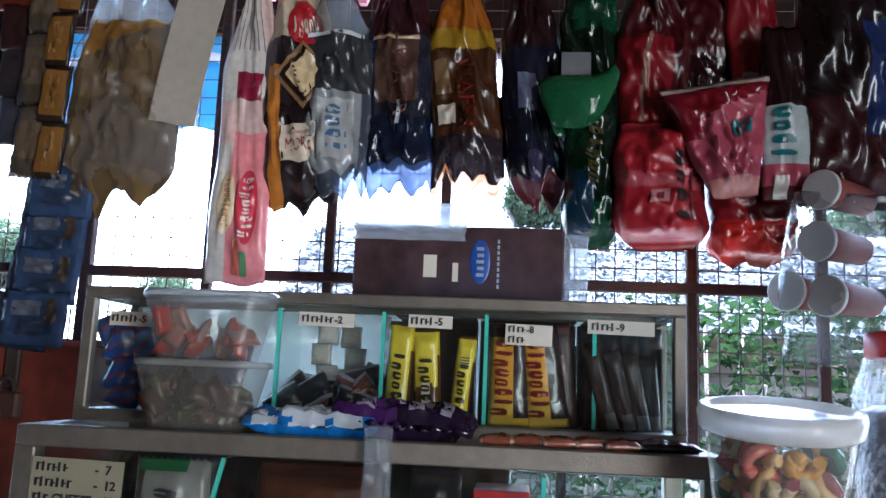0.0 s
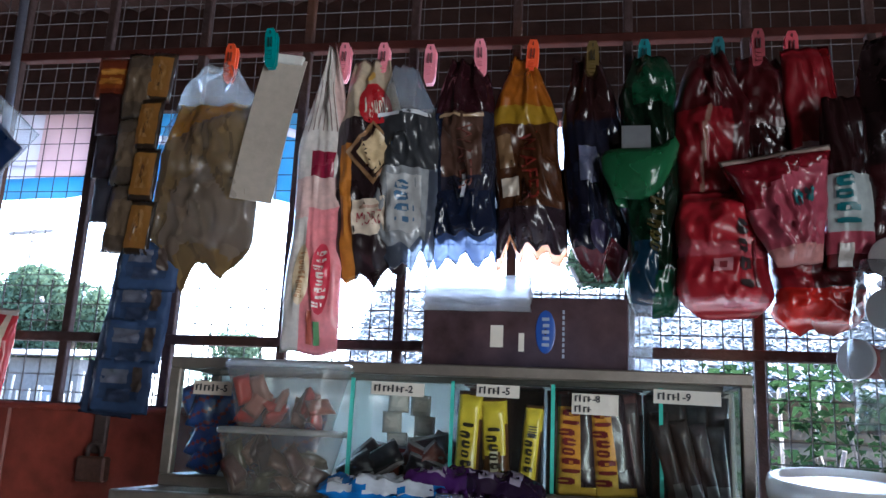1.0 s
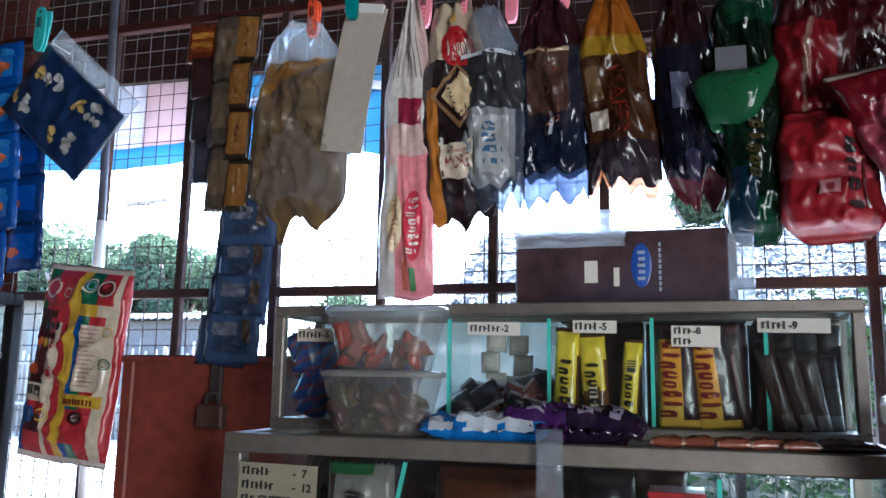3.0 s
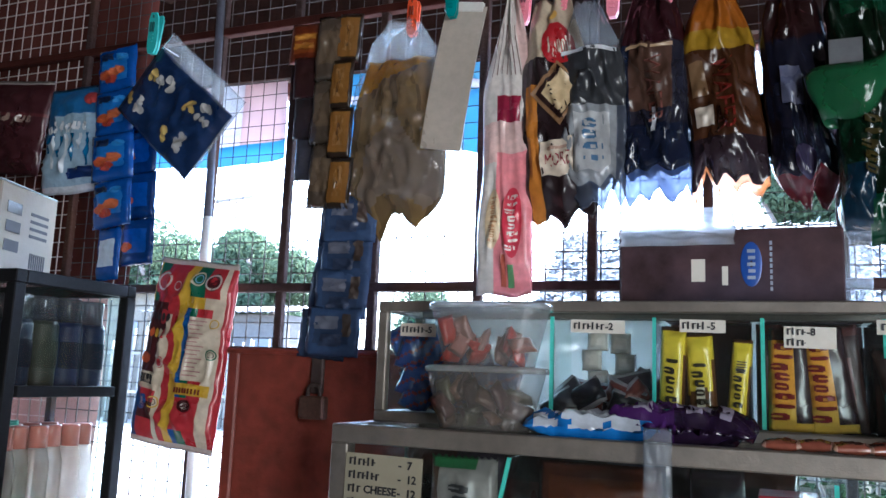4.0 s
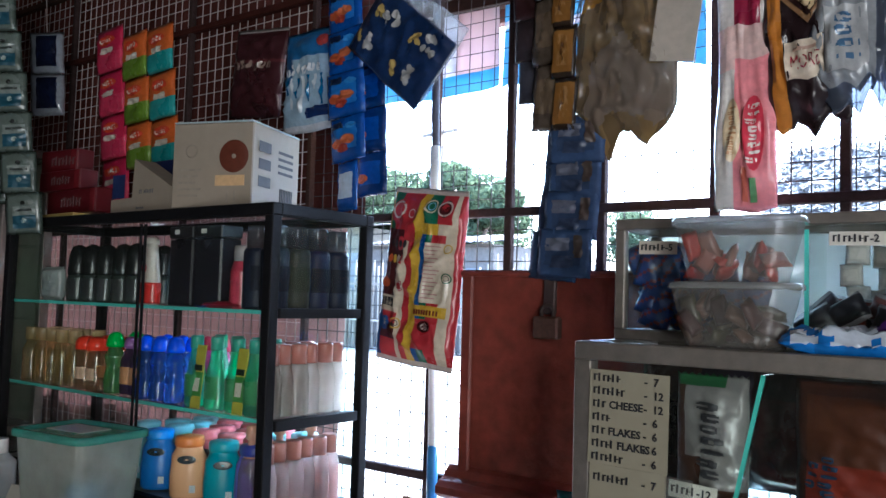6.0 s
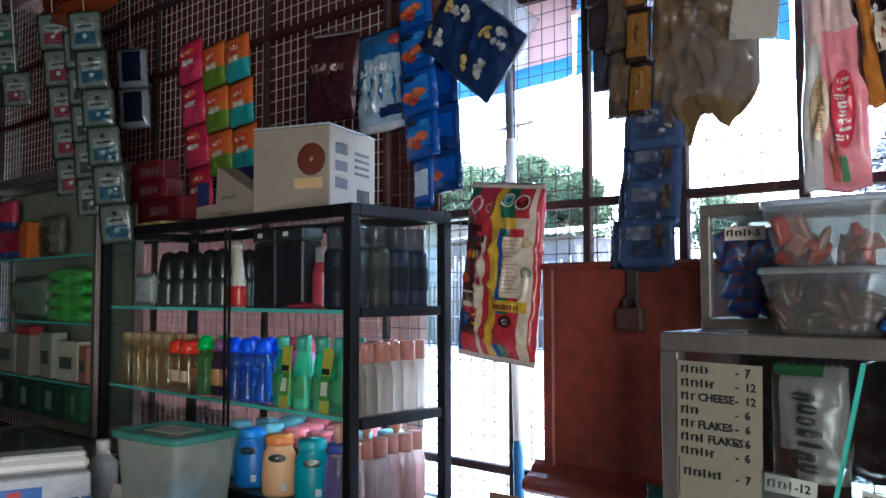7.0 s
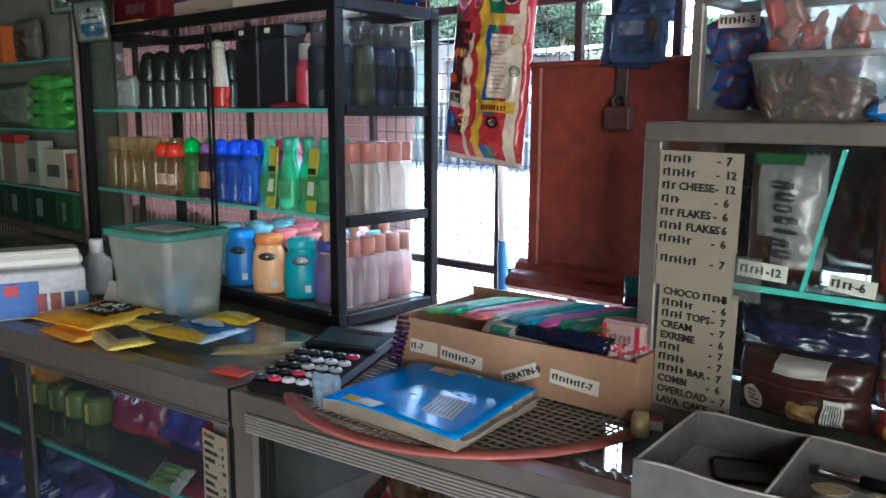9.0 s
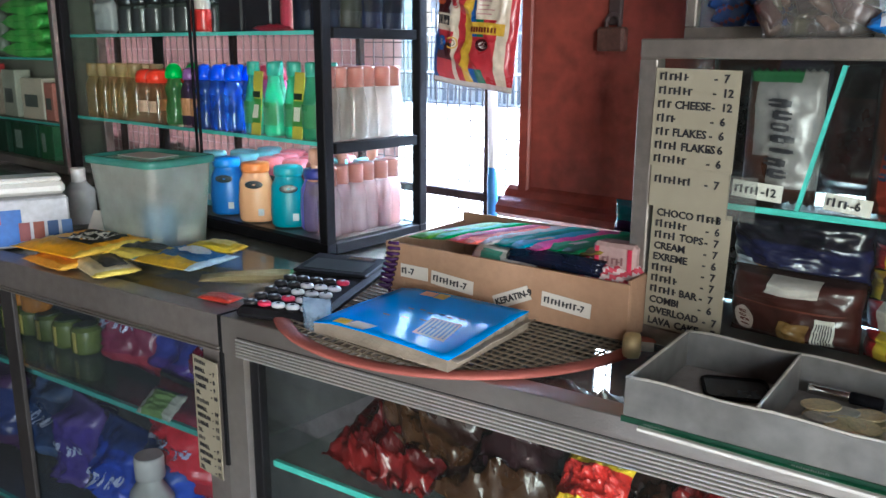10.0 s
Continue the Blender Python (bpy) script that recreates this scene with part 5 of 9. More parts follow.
# clear bag with stacks of lidded jelly cups
t = thing("cup_bag", (0.375, 0.93, 1.505), "clear bag of stacked white-lidded jelly cups hung on the mesh", "cup bag")
pouch("bag", [film("thin_clear_film", (0.5, 0.52, 0.54), 0.94, 0.08, 0.6, 50, ior=1.3)], t, 0.16, 0.19, 0.06, 103, None, wave=1.2, pinch=0.2)
for x, z, yy in ((-0.044, -0.055, -0.005), (-0.076, -0.110, 0.0), (-0.040, -0.116, -0.018), (-0.036, 0.004, 0.0)):
    cup = part("cup", lathe(bmesh.new(), [(0.0205, 0.004), (0.019, 0.02), (0.0165, 0.09)], 20, m=pose(x, yy, z, -90, 0, -50)), paper_film(C("6a3834"), 0.6, 0.1), t)
    part("lid", lathe(bmesh.new(), [(0.021, 0), (0.0225, 0.001), (0.0225, 0.004), (0.02, 0.005)], 20, m=pose(x, yy, z, -90, 0, -50)), plastic((0.40, 0.39, 0.39), 0.6), cup)
bm = bmesh.new()
tube(bm, [(0, 0, -0.01), (0.0, 0.05, 0.05), (0, 0.135, 0.12)], 0.0012, 5)
part("string", bm, WIRE_PALE, t)

# ---- hanging packs near the rack ----
BL, BLd = foil(C("1a4690"), 0.2), foil(C("102c60"), 0.2)
t = thing("snack_pack", (-0.938, 0.95, 1.748), "dark blue popcorn pack hung by one corner from a peg", "snack pack", "hanging snack packs", 0, 0, -49.5)
e, at = pouch("wrapper", [foil(C("16284c"), 0.3), foil(C("1c3058"), 0.3), CLEARBAG], t, 0.154, 0.200, 0.014, 111, lambda u, v: 2 if v > 0.985 or u > 0.8 else int((u * 0.7 + v) * 6) % 2, wave=0.7, seal=0.02, nu=30, nv=34)
random.seed(4)
PALE, YEL = paper_film(C("9c9c9c")), paper_film(C("b09a5a"))
for cu, cv in ((0.18, 0.08), (0.56, 0.15), (0.21, 0.58), (0.57, 0.65)):
    for k in range(14):
        white = k > 5
        a = random.random() * 6.28
        q = (0.075 if white else 0.05) * math.sqrt(random.random())
        u, v = cu + 0.045 * white + q * math.cos(a) * 1.25, cv + 0.17 * white + q * math.sin(a)
        r = random.uniform(0.6, 1.0)
        print_on("popcorn_print", at, PALE if white else YEL, t, u - 0.05 * r, u + 0.05 * r, v - 0.034 * r, v + 0.034 * r, True, n=4, lift=0.0012 + 0.0002 * k)
bm = bmesh.new()
tube(bm, [(0.055, 0.0, 0.0), (0.04, 0.05, 0.05), (0.03, 0.13, 0.09)], 0.001, 5)
part("string", bm, WIRE_PALE, t)
deco = [(0.12, 0.48, 0.52, 0.72, True, foil(C("a8502a"))), (0.42, 0.8, 0.46, 0.66, True, foil(C("b0603a"))), (0.3, 0.62, 0.64, 0.82, True, foil(C("94382a"))), (0.18, 0.5, 0.16, 0.3, False, foil(C("101c3a"))), (0.56, 0.86, 0.2, 0.34, True, foil(C("3a7cc0")))]
sachet_strip(-1.042, 1.818, 0.084, 0.078, 4, [BL, foil(C("2a68b4"))], "strip of bright blue snack sachets with orange print", y=0.99, seed=121, ry=-5, d=0.012, slack=0.4, seal=0.0, deco=deco, group="blue sachet strips")
sachet_strip(-1.010, 1.76, 0.070, 0.078, 4, [BLd, BL], "strip of deep blue snack sachets", y=1.03, seed=127, ry=-3, d=0.010, slack=0.4, seal=0.0, deco=deco[:1], group="blue sachet strips")
sachet_strip(-1.020, 1.505, 0.052, 0.085, 1, [BL, foil(C("a9b8cc"))], "single blue snack sachet over the rack", y=1.0, seed=131, ry=-2, d=0.012, group="blue sachet strips")
t, at = hang(-1.315, 1.805, 0.156, 0.182, 0.02, 137, [foil(C("3a1d22")), foil(C("552a2e")), foil(C("a7a3a0"))], lambda u, v: 2 if v < 0.05 else (1 if 0.35 < v < 0.4 else 0), "dark brown biscuit pack hung on the mesh", y=1.045, ry=6, wave=0.9)
word_on("brand_word", at, foil(C("8d7a70")), t, 0.1, 0.85, 0.36, 0.46, 6, "u")
t, at = hang(-1.168, 1.774, 0.124, 0.198, 0.022, 139, [foil(C("2a5f92")), foil(C("8fa6b8")), foil(C("b7bcc2")), foil(C("1a2c52"))], lambda u, v: 2 if v > 0.92 else (0 if v < 0.3 or u < 0.3 and v < 0.5 else 1), "blue and silver biscuit pack hung on the mesh", y=1.035, ry=-2, wave=1.0, flare=0.15)
word_on("brand_word", at, foil(C("c8ccd0")), t, 0.1, 0.85, 0.34, 0.44, 6, "u")
for k in range(7):
    print_on("silver_drip", at, foil(C("c4ccd2") if k % 2 else C("1d5a86"), 0.15), t, 0.12 + 0.115 * k, 0.17 + 0.115 * k, 0.47, 0.62 + 0.05 * ((k * 3) % 5), n=4)
print_on("print", at, foil(C("182a58")), t, 0.55, 0.95, 0.78, 0.88, n=4)
print_on("print", at, foil(C("a23c3a")), t, 0.72, 0.95, 0.08, 0.2, True)

# insect lotion sachets: pink, orange, green and teal
for x, n, a, b, lab in ((-1.878, 4, "b8234a", "c83a5c", "pink"), (-1.772, 3, "c8642a", "6a8a2c", "orange and green"), (-1.672, 3, "c8642a", "3c9a9a", "orange and teal")):
    t = thing("sachet_strip", (x, 1.045, 1.905 if lab == "pink" else 1.875), "strip of " + lab + " lotion sachets hung on the mesh", "sachet strip", "lotion sachet strips", 0, 0, -4)
    for k in range(n):
        e, at = pouch("sachet", [foil(C(a)), foil(C(b))], t, 0.112 if lab == "pink" else 0.100, 0.110, 0.01, 141 + k + int(-x * 10), lambda u, v: int(v > 0.62), 10, 12, wave=0.8, teeth=0.001)
        e.location = (0.006 * k, 0.003 * k, -k * 0.108)
        print_on("brand_oval", at, foil(C("c8442a")), e, 0.2, 0.8, 0.2, 0.42, True, n=4)
        word_on("brand_word", at, foil(C("d8ccc0")), e, 0.3, 0.72, 0.26, 0.36, 4, "u", 0.003)
        print_on("print", at, foil(C("c9c2b4")), e, 0.28, 0.72, 0.48, 0.6, n=3)

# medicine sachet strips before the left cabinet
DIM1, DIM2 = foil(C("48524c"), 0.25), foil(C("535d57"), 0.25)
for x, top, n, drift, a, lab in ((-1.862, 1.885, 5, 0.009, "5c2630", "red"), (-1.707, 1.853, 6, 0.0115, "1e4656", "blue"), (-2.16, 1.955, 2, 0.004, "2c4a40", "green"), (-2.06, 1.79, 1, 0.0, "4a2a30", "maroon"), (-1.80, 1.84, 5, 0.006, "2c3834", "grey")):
    t = thing("sachet_strip", (x, 0.70 + 0.03 * (lab == "grey"), top), "strip of pale shampoo sachets with " + lab + " print hung from the ceiling", "sachet strip", "shampoo sachet strips", 44, 0, -5)
    for k in range(n):
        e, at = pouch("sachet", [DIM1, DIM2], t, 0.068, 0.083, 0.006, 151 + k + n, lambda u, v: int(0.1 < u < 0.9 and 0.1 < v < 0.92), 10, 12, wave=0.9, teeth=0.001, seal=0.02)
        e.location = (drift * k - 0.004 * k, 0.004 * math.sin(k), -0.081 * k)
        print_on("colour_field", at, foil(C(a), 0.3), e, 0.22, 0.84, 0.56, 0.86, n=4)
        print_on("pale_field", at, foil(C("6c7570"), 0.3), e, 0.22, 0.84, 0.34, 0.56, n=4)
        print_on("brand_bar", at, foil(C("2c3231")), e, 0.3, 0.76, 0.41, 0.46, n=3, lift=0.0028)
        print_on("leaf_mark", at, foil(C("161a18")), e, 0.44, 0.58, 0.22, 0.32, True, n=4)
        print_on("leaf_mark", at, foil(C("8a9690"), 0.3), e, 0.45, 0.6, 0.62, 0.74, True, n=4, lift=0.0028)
    bm = bmesh.new()
    tube(bm, [(0, 0, 0), (0.0, 0.0, 2.32 - top)], 0.0012, 5)
    part("string", bm, WIRE_PALE, t)
t = thing("snack_bag", (-1.80, 0.73, 1.985), "dark orange snack bag hung high by the cabinet", "snack bag", "", 0, 0, -4)
pouch("wrapper", [foil(C("5a220c"), 0.2), foil(C("6a2e10"), 0.2)], t, 0.34, 0.14, 0.05, 177, lambda u, v: int(v > 0.6), wave=1.5, nu=26, nv=18)
bm = bmesh.new()
tube(bm, [(0, 0, -0.004), (0.0, 0.0, 0.32)], 0.0012, 5)
part("string", bm, WIRE_PALE, t)
t = thing("sachet_strip", (-1.935, 0.92, 1.87), "strip of silver and dark blue sachets hung by the cabinet", "sachet strip", "hanging sachet strips", 40, 0, -4)
for k in range(2):
    e, at = pouch("sachet", [foil(C("7a8088"), 0.12), foil(C("10162c"), 0.15)], t, 0.078, 0.10, 0.012, 171 + k, lambda u, v: int(0.16 < u < 0.84 and 0.12 < v < 0.86), 10, 12, wave=1.1)
    e.location = (0, 0, -0.1 * k)
bm = bmesh.new()
tube(bm, [(0, 0, 0), (0.0, 0.0, 0.46)], 0.0012, 5)
part("string", bm, WIRE_PALE, t)

# large bright wrapper that hangs at the grille: a ten-pack in stripes of red, yellow, blue and green
RED, YE, BLU, GRN, WHT = foil(C("a02a32")), foil(C("b8962a")), foil(C("1e4a86")), foil(C("1c5c44")), foil(C("b4aaa4"))
MAR, CRE, ORG = foil(C("3c1418")), foil(C("c0b4a0")), foil(C("b0522a"))
INKS = [RED, YE, BLU, GRN, WHT, MAR, CRE, ORG]


def stripes(u, v):
    if v < 0.035 or v > 0.972:
        return 4
    if u > 0.93:
        return 0
    if 0.655 < v - 0.06 * (u - 0.7) ** 2 < 0.715 and 0.5 < u < 0.9:
        return 1
    if u > 0.82:
        return 6 if v > 0.2 else (0 if u < 0.88 else 6)
    if u < 0.04 and v < 0.25:
        return 1
    if u < 0.30:
        if v < 0.24:
            return 3 if u < 0.10 + 0.06 * math.sin(v * 30) else 0
        if v < 0.62:
            return 5 if u < 0.22 or v < 0.4 else 6
        if v < 0.71:
            return 6
        return 2 if u < 0.09 else (0 if v < 0.78 or v > 0.86 else 5)
    if u < 0.37:
        return 0 if v < 0.3 else 6
    if u < 0.44:
        return 0
    if u < 0.54:
        return 1
    if v < 0.2:
        return 3 if u < 0.70 else 0
    if v < 0.255:
        return 1 if u < 0.72 else 6
    if u < 0.595:
        return 2 if v < 0.72 or v > 0.9 else 0
    if v < 0.30:
        return 3 if u < 0.66 else 0
    if v < 0.64:
        return 6
    if v < 0.72:
        return 3 if u < 0.68 else 0
    return 0 if v < 0.9 else (3 if u < 0.7 else 0)


t = thing("snack_pack", (-0.863, 1.035, 1.451), "large striped red, yellow and blue snack pack on the grille", "snack pack", "", 0, 0, 6)
e, at = pouch("wrapper", INKS, t, 0.154, 0.296, 0.035, 181, stripes, nu=50, nv=66, wave=0.75, seal=0.025, flare=0.06)
for u0, u1, v0, v1, m in ((0.07, 0.29, 0.07, 0.19, RED), (0.73, 0.86, 0.06, 0.16, MAR), (0.75, 0.83, 0.075, 0.125, RED), (0.02, 0.16, 0.52, 0.58, ORG), (0.27, 0.36, 0.53, 0.59, RED), (0.08, 0.22, 0.74, 0.82, BLU), (0.11, 0.19, 0.755, 0.80, WHT), (0.60, 0.76, 0.735, 0.80, MAR), (0.64, 0.73, 0.75, 0.785, WHT), (0.22, 0.33, 0.28, 0.36, RED)):
    print_on("fruit_print", at, m, t, u0, u1, v0, v1, True, n=6)


def ring_on(cu, cv, r0, r1, m, lift=0.003):
    """A printed ring on the striped pack."""
    bm = bmesh.new()
    rows = []
    for k in range(24):
        a = 2 * math.pi * k / 24
        pair = []
        for r in (r0, r1):
            p = at(cu + r * math.cos(a), cv + 0.52 * r * math.sin(a), -1)
            p.y -= lift
            pair.append(bm.verts.new(p))
        rows.append(pair)
    for k in range(24):
        a, b = rows[k], rows[(k + 1) % 24]
        bm.faces.new((a[0], a[1], b[1], b[0])).smooth = True
    part("print_ring", bm, m, t)


for cu, cv, r, m in ((0.18, 0.13, 0.10, WHT), (0.61, 0.10, 0.075, CRE), (0.61, 0.10, 0.045, foil(C("7aa8c8"))), (0.79, 0.11, 0.085, WHT), (0.38, 0.15, 0.05, WHT), (0.87, 0.33, 0.05, YE), (0.88, 0.49, 0.055, GRN), (0.88, 0.49, 0.03, INK), (0.31, 0.77, 0.06, YE), (0.31, 0.77, 0.03, INK), (0.31, 0.56, 0.05, WHT)):
    ring_on(cu, cv, r * 0.78, r, m)
for k, m in enumerate((ORG, YE, CRE, RED)):
    print_on("brand_letter_block", at, m, t, 0.10 + 0.062 * (k % 4), 0.155 + 0.062 * (k % 4), 0.385, 0.435, True, n=4, lift=0.003)
    print_on("brand_letter_block", at, INK, t, 0.12 + 0.062 * k, 0.17 + 0.062 * k, 0.30, 0.345, True, n=4, lift=0.0034)
for k in range(14):
    print_on("print_line", at, foil(C("a07078")), t, 0.62, 0.79 - 0.03 * (k % 3), 0.32 + 0.022 * k, 0.325 + 0.022 * k, n=3)
print_on("barcode", at, CRE, t, 0.06, 0.30, 0.625, 0.70, n=5)
bm = bmesh.new()
for k in range(12):
    p, q = at(0.08 + 0.017 * k, 0.632, -1), at(0.08 + 0.017 * k, 0.68, -1)
    box(bm, p.x, p.x + 0.0008 + 0.0006 * (k % 3), min(p.y, q.y) - 0.0036, min(p.y, q.y) - 0.0026, q.z, p.z)
part("barcode_lines", bm, INK, t)
bm = bmesh.new()
for k in range(9):
    p = at(0.55 + 0.032 * k, 0.688, -1)
    box(bm, p.x, p.x + 0.0026, p.y - 0.0034, p.y - 0.002, p.z - 0.004, p.z + 0.004)
part("print", bm, foil(C("6a2a1c")), t)


# ---- bottles on the rack ----
def smooth_prof(pts, n=5):
    out = []
    for (r0, z0), (r1, z1) in zip(pts, pts[1:]):
        for k in range(n):
            t = k / n
            s = t * t * (3 - 2 * t)
            out.append((r0 + (r1 - r0) * s, z0 + (z1 - z0) * t))
    return out + [pts[-1]]


def cap_of(r, z0, z1, dome=0.0):
    p = [(r, z0), (r, z1 - 0.004 - dome), (r * 0.94, z1 - dome)]
    if dome:
        p += [(r * 0.8, z1 - dome * 0.45), (r * 0.45, z1 - dome * 0.1), (r * 0.1, z1)]
    return p


S1, S2, S3 = 0.922, 1.0745, 1.2425
jit = random.Random(7)


def spots(xs, ys, z, spread=0.003):
    return [pose(x + jit.uniform(-spread, spread), y + jit.uniform(-spread, spread), z, 0, 0, jit.uniform(-12, 12)) for y in ys for x in xs]


slim = smooth_prof([(0.017, 0), (0.0185, 0.004), (0.0185, 0.062), (0.011, 0.083), (0.0095, 0.086)])
waist = smooth_prof([(0.016, 0), (0.018, 0.004), (0.0185, 0.028), (0.015, 0.048), (0.018, 0.068), (0.012, 0.084), (0.0095, 0.086)])
# middle shelf, from the far end: yellow, red-capped, green-capped, blue, green trigger
repeat(bottle("cologne_bottle", slim, liquid(C("fcecb4"), 0.8), cap_of(0.0145, 0.084, 0.11), film("pale_gold_cap", C("f4e4b0"), 0.5, 0.15, thru=0.8), label="clear bottle of yellow cologne with a pale cap", group="cologne bottles"), spots((-1.765, -1.725, -1.685, -1.645, -1.605), (0.845, 0.895), S2))
repeat(bottle("cologne_bottle", slim, liquid(C("fbdcb0"), 0.8), cap_of(0.0205, 0.076, 0.102, 0.01), plastic(C("e83a1f")), label="small amber bottle with a round red cap", group="cologne bottles", panel=(0.02, 0.042, paper_film(C("d8b498"), 0.5))), spots((-1.552, -1.508), (0.84, 0.885), S2))
repeat(bottle("cologne_bottle", waist, liquid(C("90e090"), 0.5), cap_of(0.0165, 0.086, 0.114, 0.016), plastic(C("20b844")), label="green bottle with a round green cap", group="cologne bottles"), spots((-1.458,), (0.84, 0.885), S2))
repeat(bottle("cologne_bottle", slim, liquid(C("8a6a9a"), 0.3), cap_of(0.014, 0.084, 0.106, 0.01), plastic(C("8a5a9a")), label="lilac cologne bottle with a purple cap", group="cologne bottles", panel=(0.018, 0.05, foil(C("c08a60")))), spots((-1.432, -1.40), (0.86, 0.9), S2))
repeat(bottle("cologne_bottle", waist, liquid(C("6aa8fc"), 0.62), cap_of(0.0155, 0.086, 0.114, 0.016), plastic(C("1a50f0")), label="blue cologne bottle with a round blue cap", group="cologne bottles"), spots((-1.352, -1.312, -1.272), (0.838, 0.882), S2))
repeat(bottle("cologne_bottle", waist, foil(C("c04a8a")), cap_of(0.0145, 0.086, 0.112, 0.012), plastic(C("c03a5a")), label="pink cologne bottle with a red cap", group="cologne bottles"), spots((-1.30, -1.255), (0.935,), S2))
slope = smooth_prof([(0.019, 0), (0.0215, 0.005), (0.020, 0.05), (0.0115, 0.095), (0.010, 0.1)])
repeat(bottle("cologne_bottle", slope, liquid(C("8cecc0"), 0.55), cap_of(0.011, 0.098, 0.120), plastic(C("4aa08a")), label="green shoulder-cut bottle with a yellow label", group="green bottles", sy=0.75, panel=(0.018, 0.055, foil(C("4a8a5a")))), spots((-1.205, -1.155, -1.105, -1.06), (0.84, 0.885), S2))
for x in (-1.187, -1.08):
    t = thing("leaflet", (x, 0.822, S2), "yellow and green product leaflet leaning on bottles", "leaflet", rx=-6)
    part("sheet", boxed(-0.012, 0.012, 0, 0.0015, 0, 0.105), foil(C("b9b03c")), t)
    part("green_print", boxed(-0.012, 0.012, -0.0008, -0.0002, 0.02, 0.06), foil(C("4c8a3c")), t)
    part("white_print", boxed(-0.009, 0.006, -0.0014, -0.0009, 0.028, 0.05), foil(C("d8d4c4")), t)
    part("dark_logo", boxed(-0.011, 0.009, -0.0014, -0.0009, 0.062, 0.072), foil(C("1c2a20")), t)

# milky bottles with pink caps along the open side
tall = smooth_prof([(0.0185, 0), (0.020, 0.005), (0.020, 0.055), (0.0155, 0.080), (0.0125, 0.083)])
milky = film("milky_bottle_plastic", (0.70, 0.61, 0.56), 0.42, 0.2, thru=0.7)
repeat(bottle("lotion_bottle", tall, milky, cap_of(0.0135, 0.082, 0.114), plastic(C("a8685c")), label="milky lotion bottle with a salmon pink cap", group="pink-capped bottles", sy=0.8), [pose(-1.022 - 0.006 * (k % 2), 0.838 + 0.030 * k, S2, 0, 0, 80) for k in range(6)] + [pose(-1.07, 0.86 + 0.034 * k, S2, 0, 0, 75) for k in range(4)])
pinkish = film("rosy_bottle_plastic", (0.76, 0.60, 0.58), 0.58, 0.12, thru=0.85)
repeat(bottle("lotion_bottle", tall, pinkish, cap_of(0.013, 0.082, 0.112), plastic(C("a86c60")), label="clear rosy bottle with a salmon cap", group="pink-capped bottles", sy=0.8, fill=(0.06, liquid(C("d8b0ac"), 0.3))), [pose(-1.022 - 0.004 * (k % 2), 0.836 + 0.029 * k, S1, 0, 0, 80) for k in range(6)])
pump_cap = [(0.012, 0.082), (0.012, 0.1), (0.006, 0.103), (0.006, 0.112), (0.0095, 0.114), (0.0095, 0.132), (0.004, 0.136)]
repeat(bottle("pump_bottle", tall, pinkish, pump_cap, plastic(C("d9a088")), label="clear bottle with a salmon pump top", category="pump bottle", group="pump bottles"), [pose(-1.072, 0.85, S1), pose(-1.072, 0.91, S1), pose(-1.06, 0.97, S1)])

# powder bottles at the bottom
pow_prof = smooth_prof([(0.027, 0), (0.030, 0.005), (0.031, 0.03), (0.029, 0.066), (0.022, 0.086), (0.0215, 0.088)])
pow_cap = [(0.0235, 0.086), (0.0245, 0.09), (0.0245, 0.099), (0.023, 0.102), (0.012, 0.104)]


def powder(col, capcol, lab):
    b = bottle("powder_bottle", pow_prof, plastic(C(col), 0.35), pow_cap, plastic(C(capcol), 0.35), sx=1.0, sy=0.72, label=lab, category="powder bottle", group="powder bottles")
    bm = bmesh.new()
    lathe(bm, [(0.002, 0), (0.010, 0.0004), (0.0115, 0.0)], 16, sx=1.35, sy=0.62, m=pose(0, -0.0226, 0.066, 90), cap=False)
    part("brand_oval", bm, foil(C("1f2a30")), b)
    part("print", boxed(0.006, 0.016, -0.0232, -0.0225, 0.012, 0.024), plastic((0.7, 0.72, 0.75), 0.5), b)
    return b


hues = (("2a78d0", "2f88e0", "blue powder bottle with a blue cap"), ("f5b988", "f08a40", "peach powder bottle with an orange cap"), ("22a0b4", "34acbc", "teal powder bottle with a teal cap"),
        ("7a72d0", "39409a", "lavender powder bottle with a dark blue cap"), ("d06a88", "f0808a", "pink powder bottle with a pink cap"), ("8fc9d4", "8fd0da", "pale blue powder bottle with a pale cap"))
rows = {0: [(-1.305, 0.842)], 1: [(-1.212, 0.836)], 2: [(-1.135, 0.846)], 3: [(-1.075, 0.86)], 4: [(-1.245, 0.895), (-1.18, 0.9), (-1.26, 0.942), (-1.195, 0.95), (-1.12, 0.905), (-1.30, 0.992), (-1.235, 0.995), (-1.165, 0.998)], 5: [(-1.325, 0.9), (-1.33, 0.95), (-1.14, 0.955), (-1.37, 0.99), (-1.10, 0.995)]}
for k, places in rows.items():
    repeat(powder(*hues[k]), [pose(x, y, S1, 0, 0, 42 + jit.uniform(-8, 8)) for x, y in places])
repeat(powder("8fc9d4", "8fd0da", "pale blue powder bottle with a pale cap"), [pose(-1.375, 0.93, S1), pose(-1.40, 0.88, S1)])

